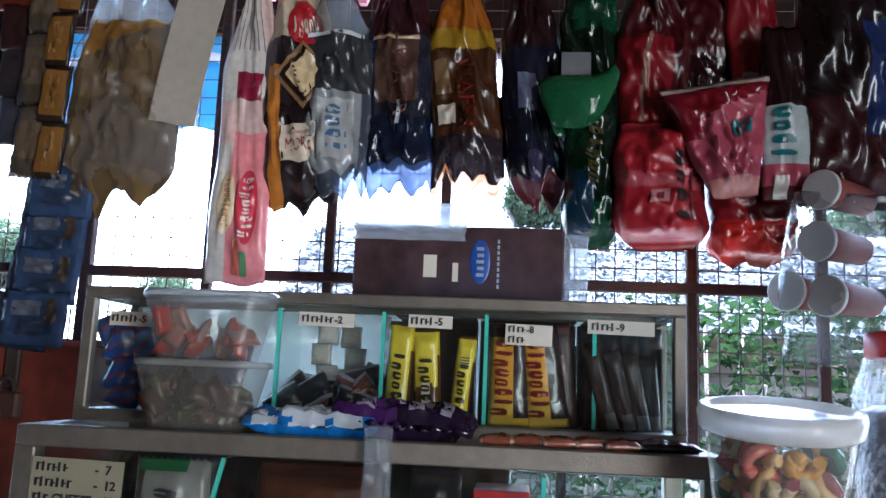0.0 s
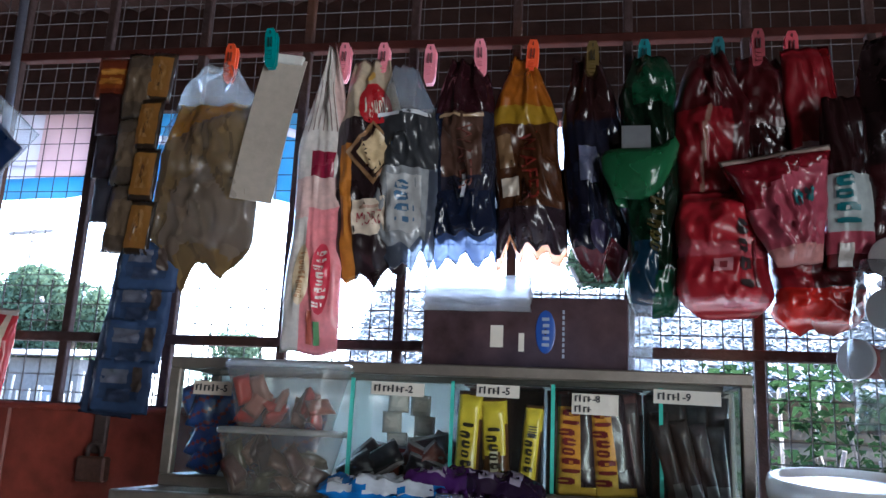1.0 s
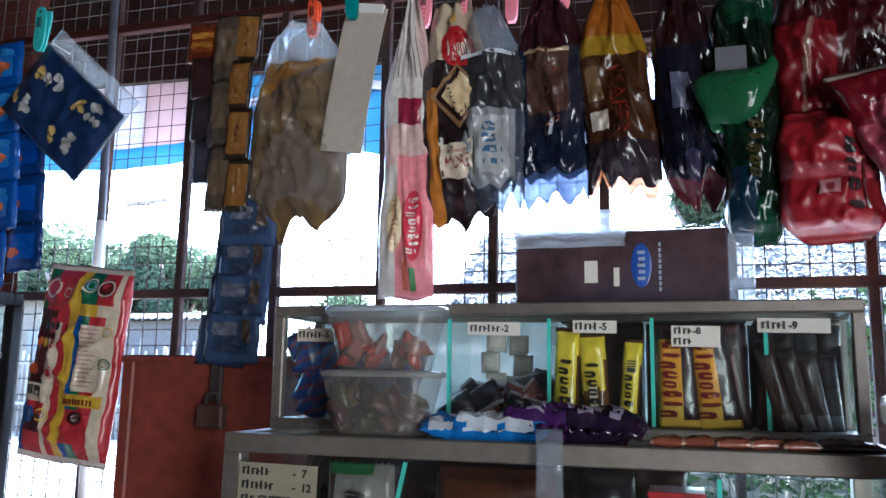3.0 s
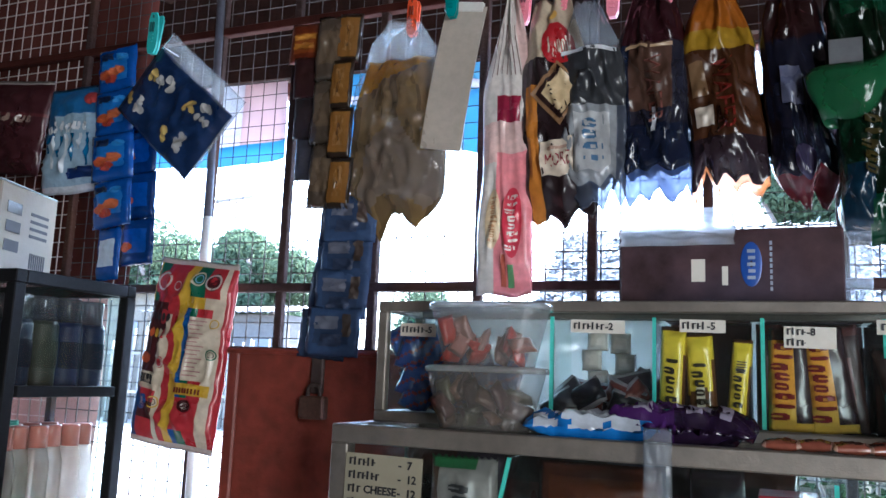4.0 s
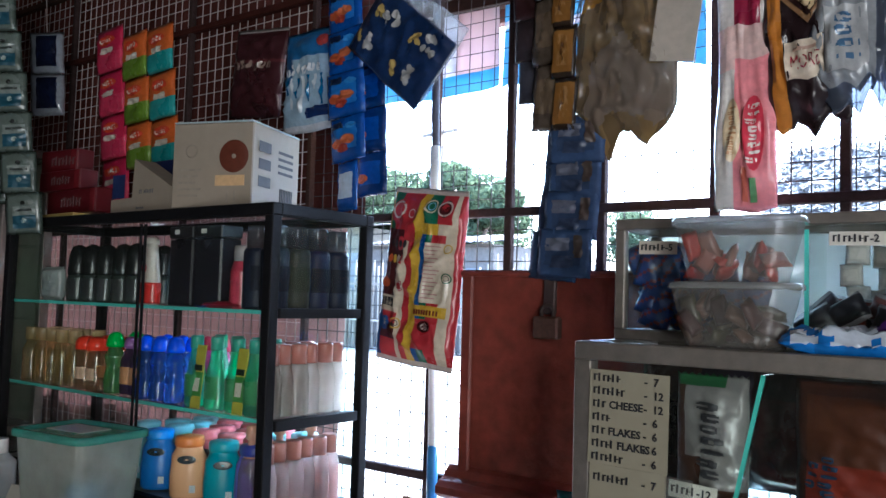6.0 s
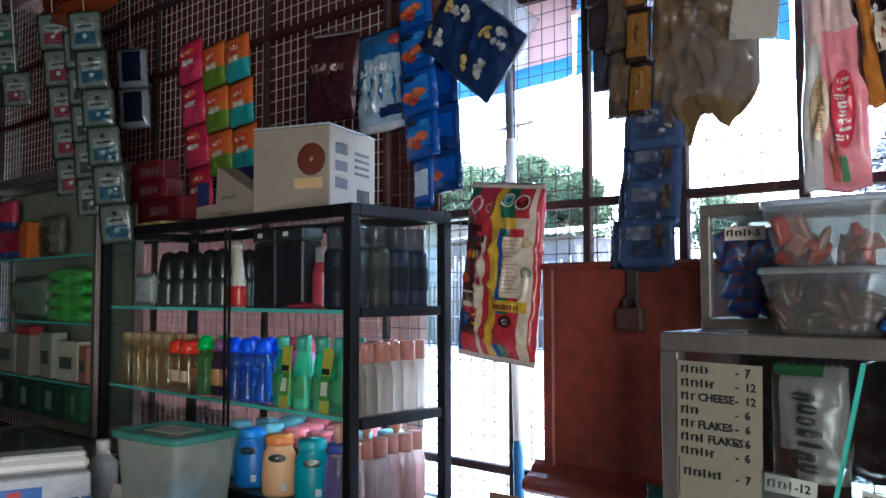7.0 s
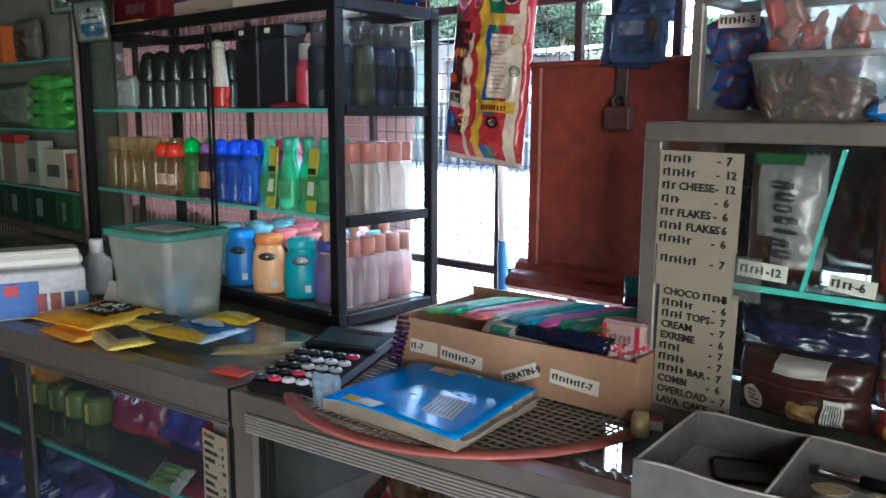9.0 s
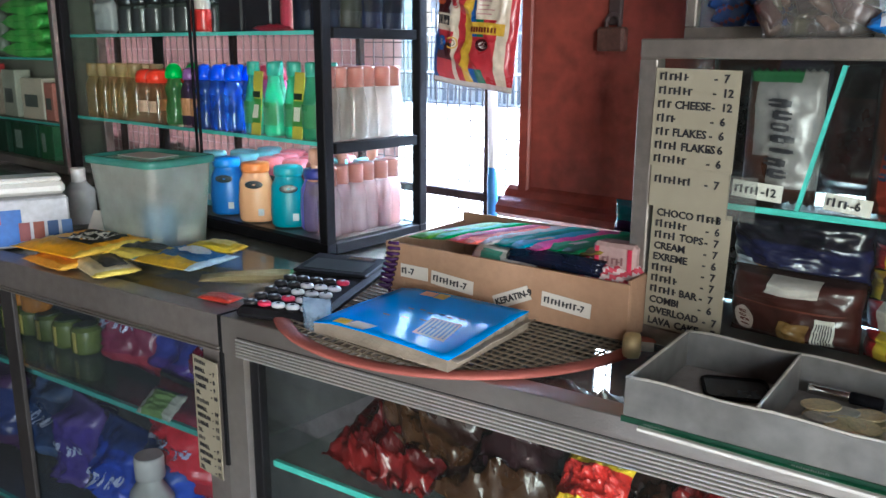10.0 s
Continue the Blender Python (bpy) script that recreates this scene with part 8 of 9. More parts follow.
# dark packs added behind the goods to keep bright daylight from showing through
for k in range(7):
    cc = (("2a1814", "3a2018"), ("1a1620", "2a2430"), ("4a1c1c", "301418"))[k % 3]
    standing("snack_pack", -0.40 + 0.062 * k, 0.925, LS, 0.075, 0.145, 0.045, cc, lambda u, v: int(v < 0.3), "dark snack pack added to close off the back of the case", 341 + k, wave=1.2, group="dark packs in the case")
    standing("snack_pack", -0.40 + 0.085 * k, 0.925, LF, 0.09, 0.128, 0.05, cc, lambda u, v: int(v < 0.3), "dark snack pack added to close off the low shelf", 361 + k, wave=1.3, group="dark packs in the case")
price_tag((-0.357, 0.79, 1.072), 0.05, 0.017, "abcde", "12", 0.0085, 3)
price_tag((-0.268, 0.79, 1.069), 0.042, 0.016, "abcd", "6", 0.0085, 5)
# lower shelf: brown chocolate packs, bread packs
t, e, at = standing("snack_pack", -0.293, 0.825, LF, 0.13, 0.074, 0.05, ("3c1a14", "22120f"), lambda u, v: int(v < 0.1), "brown chocolate bread pack in the case", 321, wave=0.9, nu=26, nv=22)
print_on("label", at, foil(C("bdb6ae"), 0.5), e, 0.32, 0.70, 0.06, 0.26)
print_on("gold_patch", at, foil(C("8a6a3a")), e, 0.46, 0.68, 0.62, 0.88)
print_on("barcode_patch", at, CARD, e, 0.71, 0.85, 0.52, 0.92)
for k in range(7):
    print_on("barcode_line", at, INK, e, 0.725 + 0.017 * k, 0.732 + 0.017 * k, 0.58, 0.86, n=3, lift=0.0028)
print_on("seam", at, foil(C("6a3a2c")), e, 0.05, 0.92, 0.44, 0.46)
print_on("brand_oval", at, foil(C("b8a8a0")), e, 0.06, 0.24, 0.55, 0.9, True)
word_on("brand_word", at, foil(C("5a2a20")), e, 0.11, 0.2, 0.6, 0.84, 4, "v", 0.003)
t, e, at = standing("snack_pack", -0.293, 0.826, LF + 0.072, 0.135, 0.064, 0.045, ("12111c", "17193a", "a9b6c4", "b08a3a"), lambda u, v: 2 if v > 0.8 and u < 0.16 else (3 if v > 0.86 and u < 0.24 else int(v > 0.45)), "crinkled black and navy foil pack on a brown pack", 327, wave=2.0, nu=30, nv=24, group="black packs in the case")
t, e, at = standing("snack_pack", -0.20, 0.845, LF + 0.09, 0.06, 0.05, 0.04, ("1a1520", "3a1c24"), lambda u, v: int(v > 0.5), "small black foil pack in the case", 329, wave=1.8, group="black packs in the case")
for k in range(6):
    cc = (("a01c20", "c8b02c"), ("8a1c1c", "c9c0b8"), ("b8a02c", "3a2a1c"))[k % 3]
    standing("snack_pack", -0.168 + 0.115 * (k // 4), 0.83, LF + 0.03 * (k % 4), 0.115, 0.028, 0.06, cc, lambda u, v: int((u * 4) % 1 > 0.55), "red and yellow snack pack stacked in the case", 331 + k, wave=0.9, group="stacked packs in the case")
standing("snack_pack", 0.11, 0.84, LF, 0.12, 0.1, 0.05, ("6a2a1c", "b89a4a"), lambda u, v: int(0.3 < v < 0.6), "brown and gold snack pack in the case", 341, wave=1.2)

# ---- goods in the upper glass case ----
UF = 1.2405
random.seed(5)
for k in range(14):
    x, z = -0.418 + 0.021 * (k % 6) + random.uniform(-0.006, 0.006), UF + 0.016 * (k // 4)
    standing("biscuit_pack", x, 0.885 + 0.012 * (k % 3), z, 0.036, 0.045, 0.012, ("1e3a78", "6a2434", "182c5a"), lambda u, v: 1 if (u + v * 1.6) % 0.6 < 0.12 else (2 if v < 0.1 else 0), "small blue biscuit pack with red stripes", 351 + k, rz=random.uniform(-30, 30), ry=random.uniform(-40, 40), wave=1.0, nu=10, nv=12, group="small blue packs", cat="biscuit pack")
for k in range(12):
    x, z = -0.225 + 0.0165 * (k % 6) + random.uniform(-0.006, 0.006), UF + 0.012 * (k // 5)
    standing("candy_pack", x, 0.88 + 0.014 * (k % 4), z, 0.046, 0.03, 0.02, (("18151c", "5a2a22", "2a2028", "6a1c22")[k % 4], "8a8688"), lambda u, v: int(v < 0.1 or v > 0.92), "dark foil candy pack", 371 + k, rz=random.uniform(-25, 25), ry=random.uniform(-45, 45), wave=1.7, nu=12, nv=10, group="dark candy packs", cat="candy pack")
for k, (x, ry, w, white) in enumerate(((-0.112, 2, 0.026, 0), (-0.078, -4, 0.028, 1), (-0.048, 5, 0.020, 2))):
    t, e, at = standing("wafer_bar", x, 0.868, UF, w, 0.102 - 0.006 * k, 0.012, ("c9b42c", "5a3a1c", "cfc8b4"), lambda u, v: (2 if 0.25 < u < 0.6 else 1) if white == 1 and v > 0.55 + 0.25 * abs(u - 0.5) else (1 if v > 0.9 or v < 0.035 or (u > 0.86 and v > 0.3) else 0), "yellow chocolate wafer bar standing in the case", 391 + k, ry=ry, wave=0.7, nu=10, nv=24, group="yellow wafer bars", cat="wafer bar")
    word_on("brand_word", at, foil(C("2a2418")), e, 0.28, 0.72, 0.3, 0.78, 5)
    if white == 2:
        for j in range(5):
            print_on("barcode_line", at, INK, e, 0.3, 0.75, 0.25 + 0.03 * j, 0.262 + 0.03 * j, n=2)
for k, (x, ry) in enumerate(((0.004, -1), (0.043, -6))):
    t, e, at = standing("wafer_bar", x, 0.866, UF, 0.036, 0.102, 0.012, ("c98f2a", "c8a43a", "3a1c18", "2a1a20"), lambda u, v: 3 if u > 0.62 and v < 0.9 else (2 if v < 0.12 else (1 if v > 0.75 else 0)), "orange caramel wafer bar standing in the case", 401 + k, ry=ry, wave=0.7, nu=10, nv=24, group="orange wafer bars", cat="wafer bar", flare=0.2)
    word_on("brand_word", at, foil(C("6a1a1c")), e, 0.14, 0.58, 0.14, 0.9, 8)
for k, (x, ry, y) in enumerate(((-0.016, 0, 0.875), (0.024, 2, 0.88), (0.062, -5, 0.875), (0.064, -10, 0.89), (-0.012, 4, 0.9))):
    standing("wafer_bar", x, y, UF, 0.024, 0.106, 0.012, (foil(C("2c1614"), 0.5), foil(C("4a2420"), 0.5), foil(C("6a4a4a"), 0.5)), lambda u, v: 1 if v < 0.1 else (2 if 0.4 < u < 0.6 and 0.3 < v < 0.8 else 0), "dark chocolate wafer bar standing in the case", 405 + k, ry=ry, wave=0.8, nu=10, nv=20, group="dark wafer bars", cat="wafer bar")
for k, (x, ry, y) in enumerate(((0.090, -2, 0.875), (0.105, -14, 0.868), (0.122, -12, 0.872), (0.138, -10, 0.88), (0.15, -4, 0.89), (0.118, -4, 0.9))):
    standing("chocolate_bar", x, y, UF, 0.02, 0.088 - 0.003 * k, 0.012, (foil(C("2a1610"), 0.5), foil(C("3a2018"), 0.5), foil(C("7a706a"), 0.5)), lambda u, v: 2 if v > 0.8 and u > 0.4 else int(v > 0.45), "dark brown chocolate bar leaning in the case", 415 + k, ry=ry, wave=0.8, nu=10, nv=20, group="dark chocolate bars", cat="chocolate bar")
for k in range(8):
    x = -0.012 + 0.024 * k if k < 4 else 0.09 + 0.021 * (k - 4)
    standing("wafer_bar", x, 0.93, UF, 0.028, 0.108, 0.02, ((foil(C("24141a"), 0.6), foil(C("3a2024"), 0.6)), (foil(C("2a1610"), 0.6), foil(C("1c100c"), 0.6)))[k > 3], lambda u, v: int(v < 0.2), "dark wafer bar at the back of the case", 441 + k, wave=0.8, nu=10, nv=16, group="dark wafer bars", cat="wafer bar")
for k in range(9):
    x, z = -0.425 + 0.012 * (k % 6), UF + 0.05 + 0.012 * (k // 5)
    standing("biscuit_pack", x + random.uniform(-0.004, 0.004), 0.9 + 0.01 * (k % 3), z, 0.036, 0.042, 0.012, ("1e3a78", "6a2434", "182c5a"), lambda u, v: 1 if (u + v * 1.6) % 0.6 < 0.12 else 0, "small blue biscuit pack with red stripes", 451 + k, rz=random.uniform(-30, 30), ry=random.uniform(-40, 40), wave=1.0, nu=10, nv=12, group="small blue packs", cat="biscuit pack")
for j, x in enumerate((-0.207, -0.176)):
    sachet_strip(x, 1.344 - 0.004 * j, 0.024, 0.024, 3, [foil(C("aeaaa2"), 0.5), foil(C("c0bab0"), 0.5)], "strip of pale sachets hung at the back of the case", y=0.945, seed=461 + 5 * j, group="pale sachet strips", d=0.006)
for x0, x1, cc, lab in ((-0.121, -0.034, "3a2018", "brown display carton behind the yellow wafer bars"), (-0.022, 0.073, "2e1a1c", "dark brown display carton behind the wafer bars"), (0.081, 0.162, "251512", "dark chocolate display carton in the case")):
    t = thing("display_carton", ((x0 + x1) / 2, 0.945, UF), lab, "carton", "display cartons")
    w = (x1 - x0) / 2
    part("back_card", boxed(-w, w, 0.003, 0.005, 0, 0.112), foil(C(cc), 0.5), t)
    part("side_card", boxed(-w, -w + 0.0015, -0.05, 0.0028, 0, 0.085), foil(C(cc), 0.5), t)
    part("side_card", boxed(w - 0.0015, w, -0.05, 0.0028, 0, 0.085), foil(C(cc), 0.5), t)
    part("top_flap", boxed(-w, w, -0.045, 0.0028, 0.1095, 0.1108), foil(C(cc), 0.5), t)
for x, z, w, h, wd, pr, ln in ((-0.418, 1.327, 0.045, 0.015, "abcdef", "5", None), (-0.215, 1.334, 0.058, 0.014, "abcdefg", "2", None), (-0.101, 1.336, 0.045, 0.013, "abcde", "5", None), (-0.002, 1.322, 0.047, 0.021, "", "", [("abcd", "8"), ("efgh", "")]), (0.08, 1.336, 0.066, 0.014, "abcde", "9", None)):
    price_tag((x, 0.8495, z), w, h, wd, pr, 0.0078 if not ln else 0.0072, 1, spelled="", lines=ln, material=BUFF if pr == "5" and x < -0.4 else None)

# ---- on the ledge between the cases ----
LZ = 1.2275
random.seed(9)
for k, z in enumerate((LZ, LZ + 0.0665)):
    t = thing("food_tub", (-0.296 + 0.003 * k, 0.8085, z), "clear plastic tub of wrapped sweets with a snap lid", "food tub", "stacked food tubs", 2 * k)
    part("tub", tub_shell(0.098, 0.052, 0.126, 0.068, 0.062, 0.0245, 8), HAZY, t)
    part("lid", plate(0.134, 0.0745, 0.0595, 0.0662, 0.033, 8), film("clear_lid_plastic", (0.62, 0.62, 0.60), 0.6, 0.2), t)
    cols = ("4a3626", "3a1c18", "3a3a24", "5a4030", "2c1e18") if k == 0 else ("a83428", "8a5a50", "962c20", "8a6a60", "7a4a3c")
    for j in range(20 if k == 0 else 14):
        e, at = pouch("sweet", [foil(C(cols[j % 5]), 0.3)], t, 0.030, 0.019, 0.007, 431 + j + 20 * k, None, 6, 6, wave=1.4)
        e.matrix_local = pose(-0.036 + 0.0145 * (j % 6) + random.uniform(-0.004, 0.004), random.uniform(-0.012, 0.012), 0.019 + 0.0105 * (j // 6), random.uniform(-60, 60), random.uniform(-80, 80), random.uniform(0, 90))
t = thing("snack_pack", (-0.182, 0.797, LZ + 0.001), "blue and silver foil pack lying on the ledge", "snack pack", "", 4)
e, at = pouch("wrapper", [foil(C("2a6ab4"), 0.15), foil(C("b4bcc8"), 0.12)], t, 0.128, 0.05, 0.020, 471, None, wave=1.5, nu=36, nv=24)
crumple(e, 0.004, 46, 3)
for f in e.data.polygons:
    f.material_index = int(f.normal.y < -0.1 and -0.055 < f.center.x < 0.05 and noise.noise(f.center * 60) > -0.25)
e.matrix_local = pose(0, 0.032, 0.014, -83)
t = thing("snack_pack", (-0.098, 0.803, LZ + 0.002), "crumpled purple foil pack lying on the ledge", "snack pack", "", -3)
e, at = pouch("wrapper", [foil(C("3a1c50"), 0.08), foil(C("1e1228"), 0.08), foil(C("807a8c"), 0.15)], t, 0.14, 0.05, 0.026, 473, None, wave=1.9, nu=44, nv=30)
crumple(e, 0.006, 42, 5)
# upper faces get paler patches, the foil's highlights put into colour
for f in e.data.polygons:
    x, up = f.center.x, f.normal.y < -0.45
    f.material_index = 2 if up and (-0.055 < x < -0.02 or 0.0 < x < 0.05) and noise.noise(f.center * 45) > -0.05 else int(x > 0.0)
e.matrix_local = pose(0, 0.030, 0.020, -78, 2)
for k in range(5):
    t = thing("wafer_pack", (-0.006 + 0.028 * k, 0.792 + 0.004 * (k % 2), LZ + 0.0005), "small pink wrapped wafer on the ledge", "wafer pack", "pink wafers", jit.uniform(-12, 12))
    e, at = pouch("wrapper", [foil(C("7a4434"), 0.2), foil(C("4a2018"), 0.2), foil(C("a08070"), 0.2)], t, 0.034, 0.024, 0.007, 481 + k, lambda u, v: 2 if u < 0.12 or u > 0.88 else int(0.25 < u < 0.75 and 0.3 < v < 0.7), wave=0.8, nu=16, nv=10, teeth=0.0012)
    e.matrix_local = pose(0, 0.011, 0.006, -82)
t = thing("chocolate_strip", (0.135, 0.80, LZ + 0.0005), "dark foil strip with toothed edge on the ledge", "wrapper", "", 2)
e, at = pouch("wrapper", [foil(C("1a1518"), 0.2)], t, 0.09, 0.03, 0.008, 487, None, wave=1.0, teeth=0.002)
e.matrix_local = pose(0, 0.015, 0.004, -86)
t = thing("plastic_strip", (-0.112, 0.762, 1.242), "clear plastic strip hanging over the ledge", "plastic strip")
pouch("film", [film("clear_strip_film", (0.66, 0.72, 0.80), 0.82, 0.08, 0.6)], t, 0.026, 0.085, 0.008, 489, None, wave=1.0)

# box on the upper case
t = thing("carton", (-0.055, 0.917, 1.369), "brown carton with slate glare patches, blue oval logo and film flap", "carton", rz=0)
# slate patches carry the bluish glare on the box as colour
BC = mat("brown_gloss_carton", C("46363a"), 0.22, 0, 0.5, 14, 0.1, 30, stain=C("36435e"))
part("box", boxed(-0.112, 0.112, -0.042, 0.042, 0, 0.078, 0.002), BC, t)
part("logo_oval", lathe(bmesh.new(), [(0.002, 0), (0.011, 0.0006), (0.0125, 0)], 20, sx=0.85, sy=1.9, m=pose(0.024, -0.0425, 0.04, 90, 0, 0), cap=False), foil(C("2a4fa0"), 0.3), t)
bm = bmesh.new()
for k in range(5):
    box(bm, 0.020 + 0.001 * (k % 2), 0.028, -0.0440, -0.0432, 0.024 + 0.007 * k, 0.0275 + 0.007 * k)
for k in range(9):
    box(bm, 0.042, 0.0445, -0.0432, -0.0424, 0.012 + 0.006 * k, 0.016 + 0.006 * k)
tagged(part("brand_bars", bm, foil(C("9aa4b8"), 0.4), t), kind="stuff")
part("sticker", boxed(-0.036, -0.022, -0.0432, -0.0424, 0.022, 0.046), CARD, t)
part("sticker", boxed(-0.005, 0.001, -0.0432, -0.0424, 0.018, 0.038), CARD, t)
e, at = pouch("film_flap", [film("white_clear_film", (0.85, 0.86, 0.88), 0.35, 0.1, 0.5, thru=0.9)], t, 0.12, 0.042, 0.012, 493, None, wave=1.8)
e.matrix_local = pose(-0.052, -0.046, 0.102, -6)
e, at = pouch("film_side", [CLEARBAG], t, 0.03, 0.075, 0.012, 495, None, wave=1.6)
e.matrix_local = pose(0.124, -0.02, 0.076)

# ---- big tubs at the right end ----
for x, y, a, h in ((0.224, 0.728, 0.052, 0.228), (0.402, 0.885, 0.06, 0.25)):
    t = thing("carton", (x, y, 0.901), "plain brown cardboard carton on the counter", "carton", "brown cartons")
    part("box", boxed(-a, a, -a, a, 0, h, 0.003), KRAFT, t)
    part("tape", boxed(-0.012, 0.012, -a - 0.0008, -a, 0.02, h - 0.01), BUFF, t)
t = thing("candy_tub", (0.222, 0.728, 1.1345), "tipped clear plastic tub of coloured gummy sweets, white lid", "candy tub", rx=7.5)
part("tub", lathe(bmesh.new(), [(0.040, 0), (0.043, 0.003), (0.0595, 0.128)], 32, cap=False), TUBFILM, t)
part("lid", lathe(bmesh.new(), [(0.0605, 0.120), (0.0635, 0.123), (0.0645, 0.134), (0.063, 0.140), (0.057, 0.1405), (0.055, 0.136), (0.03, 0.1365), (0.004, 0.137)], 36), film("white_clear_lid", (0.84, 0.82, 0.78), 0.1, 0.18, thru=0.6), t)
part("paper_disc", lathe(bmesh.new(), [(0.046, 0.131), (0.046, 0.1325)], 28), foil(C("5a3a50"), 0.5), t)
random.seed(31)
cols = ("c8902c", "b8402c", "2c6a54", "c86a5a", "d8b070", "8a2c3a", "c9b48a")
for k in range(96):
    a, tier = random.random() * 6.28, k // 16
    r = (0.026 + 0.003 * tier) * (0.8 + 0.25 * random.random())
    bm = bmesh.new()
    n = 8
    tube(bm, [(0.011 * math.cos(q), 0.011 * math.sin(q), 0.002 * math.sin(2 * q)) for q in np.linspace(0, 4.2, n)], 0.0055, 6)
    e = part("gummy", bm, plastic(C(cols[k % 7]), 0.25), t)
    e.matrix_local = pose(r * math.cos(a), r * math.sin(a), 0.012 + 0.018 * tier, random.uniform(-70, 70), random.uniform(-70, 70), random.uniform(0, 360))
t = thing("candy_jar", (0.40, 0.885, 1.1515), "clear plastic jar of dark sweets with a red screw lid", "candy jar")
part("jar", lathe(bmesh.new(), smooth_prof([(0.046, 0), (0.05, 0.006), (0.05, 0.135), (0.040, 0.17), (0.034, 0.175)]), 28, cap=False), film("clear_jar_plastic", (0.86, 0.9, 0.9), 0.78, 0.08), t)
part("lid", lathe(bmesh.new(), [(0.036, 0.172), (0.037, 0.174), (0.037, 0.196), (0.034, 0.199), (0.01, 0.2)], 28), plastic(C("b02420"), 0.35), t)
part("contents", lathe(bmesh.new(), [(0.045, 0.003), (0.048, 0.01), (0.0475, 0.118), (0.03, 0.125)], 24), mat("dark_sweets", (0.06, 0.035, 0.045), 0.3, 0, 0.5, 60, 0.8, 90), t)

# ---- goods inside the counters ----
random.seed(17)


def lay(nm, x, y, z, w, h, d, cols, lab, sd, rz=0.0, tilt=-60, group="packs in the counter", crush=0.0):
    t = thing(nm, (x, y, z), lab, "snack pack", group, rz)
    e, at = pouch("wrapper", [foil(C(c)) for c in cols], t, w, h, d, sd, lambda u, v: int(v < 0.2 or v > 0.78) if len(cols) > 1 else 0, wave=1.6, nu=28, nv=28)
    if crush:
        crumple(e, crush, 24, sd % 50)
    e.matrix_local = pose(0, 0.02, h * abs(math.sin(radians(90 + tilt))) + 0.012, tilt)
    return e, at


for k in range(16):
    cc = (("4e0e10", "6a1414"), ("24120e", "38220e"), ("3c1016", "240e12"), ("30190b", "24120c"))[k % 4]
    i, up = k % 9, k // 9
    e, at = lay("snack_pack", -0.70 + 0.125 * i + 0.05 * up, 0.70 + 0.03 * (k % 3) + 0.0165 * i + 0.02 * up, 0.7005 + 0.042 * up, 0.16, 0.13, 0.05, cc, "crushed dark red and brown crisp bag on the counter shelf", 501 + k, random.uniform(-30, 30), -72 + 14 * up - 5 * (k % 3), "crisp bags in the counter", 0.014)
    if k % 3 == 1:
        print_on("gold_print", at, foil(C("a87a3a")), e, 0.3, 0.62, 0.3, 0.5, True)
e, at = lay("snack_pack", -0.425, 0.665, 0.735, 0.075, 0.07, 0.03, ("c03028", "e0c02c"), "bright red and yellow snack bag on the crisp bags", 521, 8, -45, crush=0.006)
for k in range(6):
    lay("snack_pack", -0.72 + 0.2 * k, 0.70, 0.4265, 0.18, 0.14, 0.06, (("2a3f7a", "7a8aa8"), ("5a3a6a", "a83a3a"))[k % 2], "blue and violet pack on the low counter shelf", 531 + k, random.uniform(-15, 15), -25)
lay("snack_pack", -0.79, 0.84, 0.7005, 0.13, 0.14, 0.04, ("5a6a8c", "46587c"), "pale blue pack at the end of the counter shelf", 541, 20, -8)

# squat olive jars, their yellow highlights added as strips, two amber ones on them
for k in range(7):
    olive = k < 5
    x, y, z = (-1.62 + 0.057 * k, 0.572 + 0.006 * k, 0.7005) if olive else (-1.60 + 0.066 * (k - 5), 0.578, 0.751)
    t = thing("jar", (x, y, z), "squat olive jar with a yellow highlight strip on the counter shelf" if olive else "amber jar stacked on the olive jars", "jar", "olive jars" if olive else "amber jars", jit.uniform(-6, 6))
    part("glass", lathe(bmesh.new(), smooth_prof([(0.023, 0), (0.026, 0.004), (0.026, 0.04), (0.021, 0.047)]), 18), plastic(C("6f7f3c") if olive else C("d8902c"), 0.2), t)
    part("cap", lathe(bmesh.new(), [(0.02, 0.0472), (0.0205, 0.049), (0.018, 0.0502)], 16), plastic(C("4a5a30") if olive else C("c07820"), 0.35), t)
    if olive:
        part("yellow_highlight", boxed(0.004, 0.014, -0.0272, -0.0245, 0.006, 0.042, 0.001), plastic(C("d8cc6a"), 0.3), t)
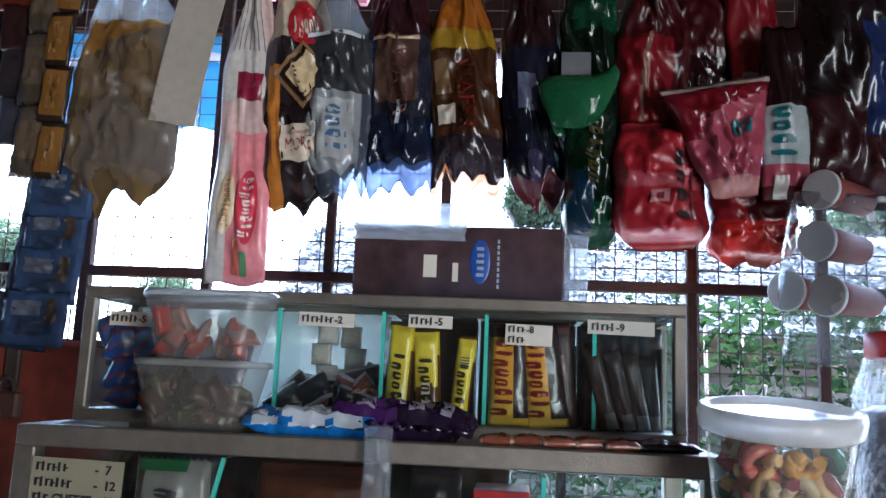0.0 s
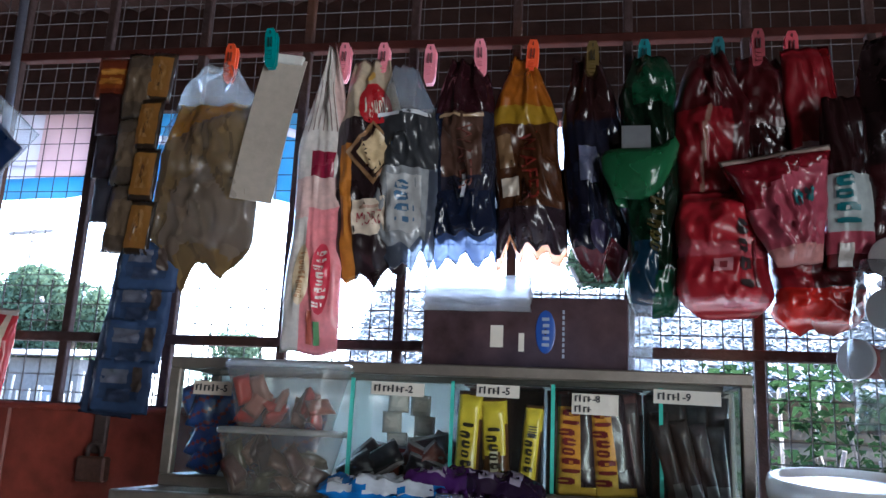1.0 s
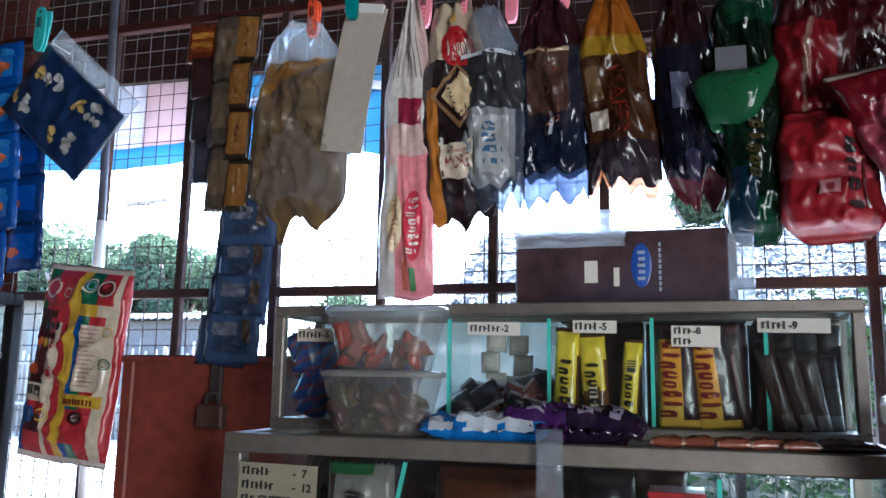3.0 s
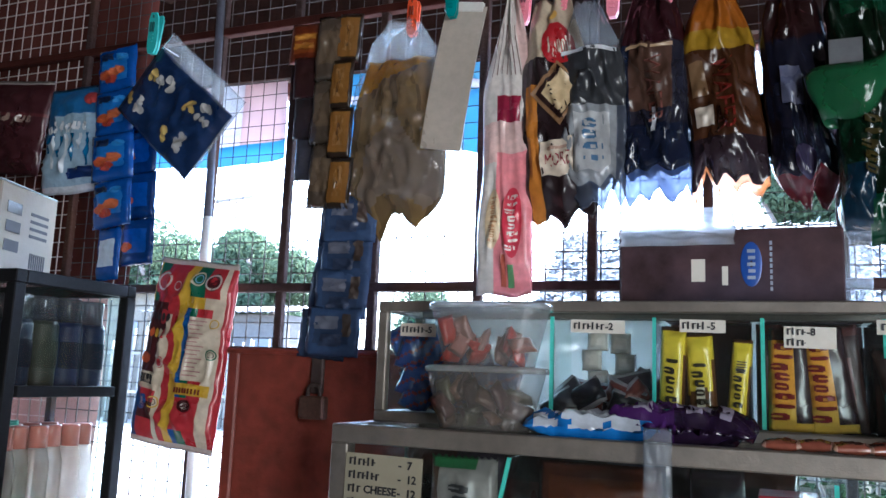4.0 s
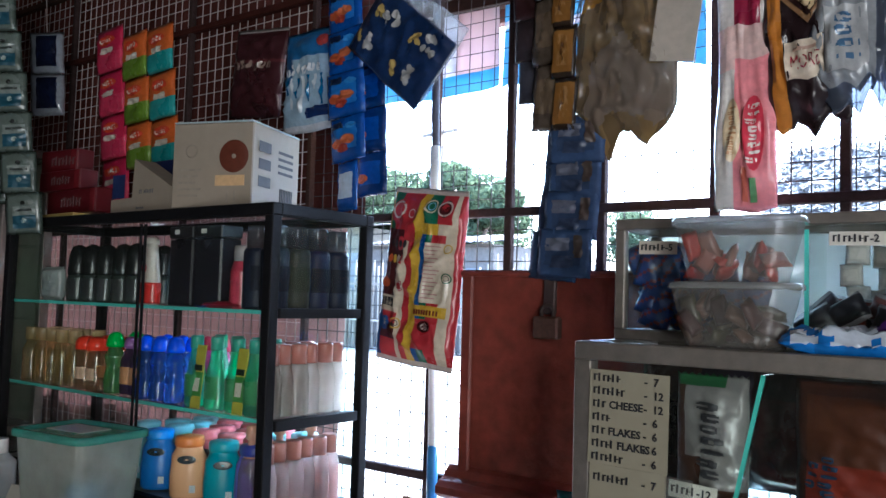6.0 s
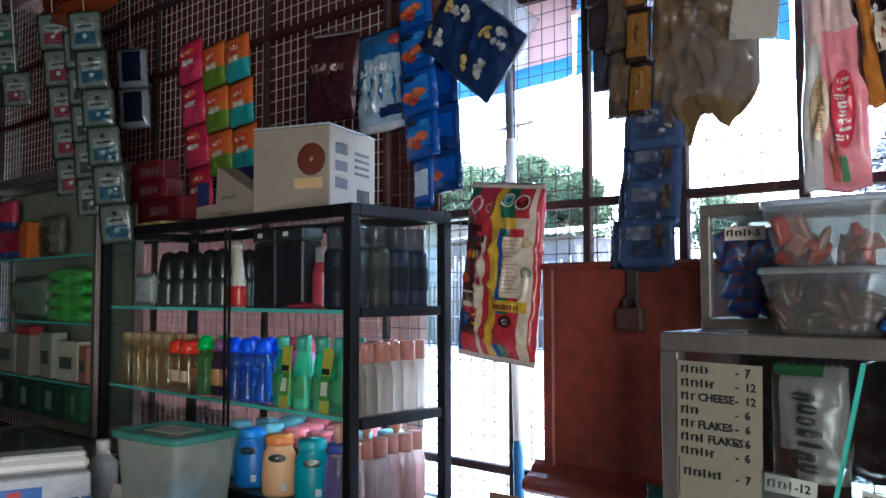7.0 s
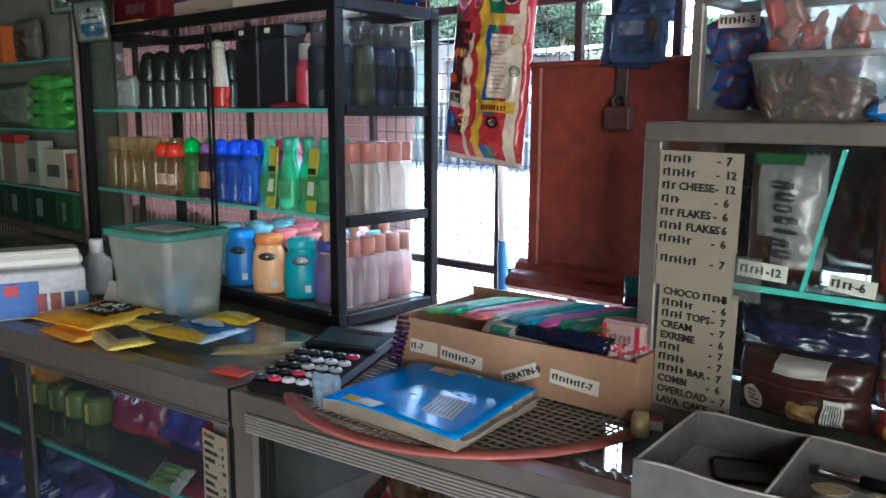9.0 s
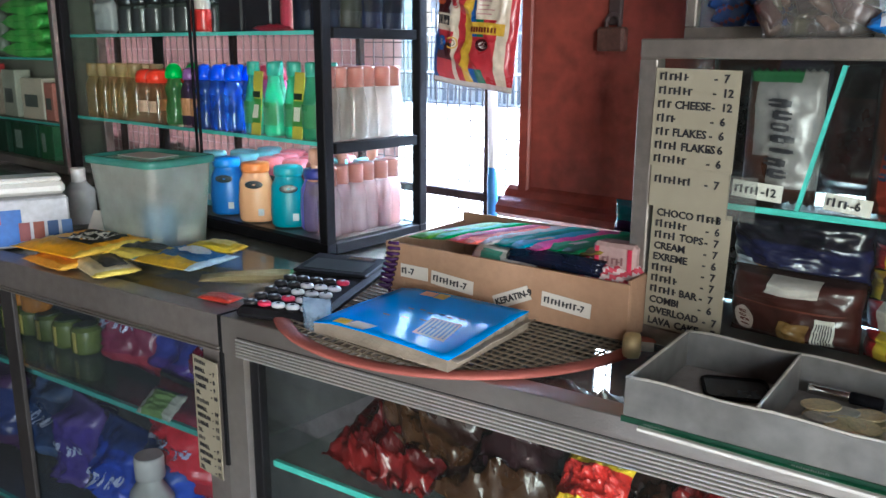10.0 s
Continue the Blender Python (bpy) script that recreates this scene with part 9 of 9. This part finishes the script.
for k, (x, y, z, w, cc, lab) in enumerate(((-1.23, 0.60, 0.7005, 0.13, ("7a2848", "9a3444"), "wine red"), (-1.13, 0.62, 0.7005, 0.12, ("343c90", "4a3484"), "indigo"), (-1.36, 0.66, 0.7005, 0.14, ("2a4a30", "5a6a3a"), "dark green"), (-1.04, 0.64, 0.7005, 0.12, ("8a2c44", "7a3a5a"), "plum"),
                                           (-1.27, 0.58, 0.4265, 0.15, ("2a48b8", "223c84"), "deep blue"), (-1.14, 0.58, 0.4265, 0.13, ("2a50c4", "3458b0"), "blue"), (-1.13, 0.615, 0.515, 0.18, ("d02838", "a81c2c"), "crimson"), (-1.42, 0.58, 0.4265, 0.13, ("4a3a94", "5a4a94"), "violet"), (-1.58, 0.60, 0.4265, 0.14, ("30487c", "5a74a4"), "slate blue"), (-1.2, 0.68, 0.4265, 0.2, ("7a1c34", "2a2a6a"), "red and blue"), (-1.72, 0.56, 0.4265, 0.16, ("2a3a7a", "4a2c5a"), "blue and violet"), (-1.66, 0.60, 0.7005, 0.15, ("3a4a2c", "5a3a2c"), "olive brown"), (-1.82, 0.58, 0.7005, 0.15, ("24405a", "2a2a4a"), "slate"), (-1.9, 0.55, 0.4265, 0.16, ("5a2440", "3a2050"), "purple"))):
    e, at = lay("diaper_pack", x, y, z, w, 0.165, 0.07, cc, lab + " plastic pack on the counter shelf", 551 + k, random.uniform(-8, 8), -8, "plastic packs in the counter")
    word_on("brand_word", at, foil(C("b4c0e0")), e, 0.2, 0.8, 0.42, 0.56, 7, "u")
repeat(bottle("lotion_bottle", smooth_prof([(0.038, 0), (0.042, 0.006), (0.042, 0.13), (0.02, 0.165)]), plastic((0.6, 0.62, 0.58), 0.4), cap_of(0.022, 0.165, 0.2), plastic((0.66, 0.66, 0.62), 0.4), label="white lotion bottle on the low counter shelf", sy=0.7), [pose(-1.10, 0.535, 0.4265)])
t = thing("sachet", (-1.06, 0.52, 0.7015), "green and silver sachet leaning on the glass shelf edge", "sachet", "loose sachets", 10, -20)
e, at = pouch("wrapper", [foil(C("7a9a5a"), 0.2), foil(C("b0b4a8"), 0.15)], t, 0.07, 0.045, 0.014, 571, lambda u, v: int(u < 0.15 or u > 0.8), wave=1.2)
e.matrix_local = pose(0, 0.03, 0.04, -35)
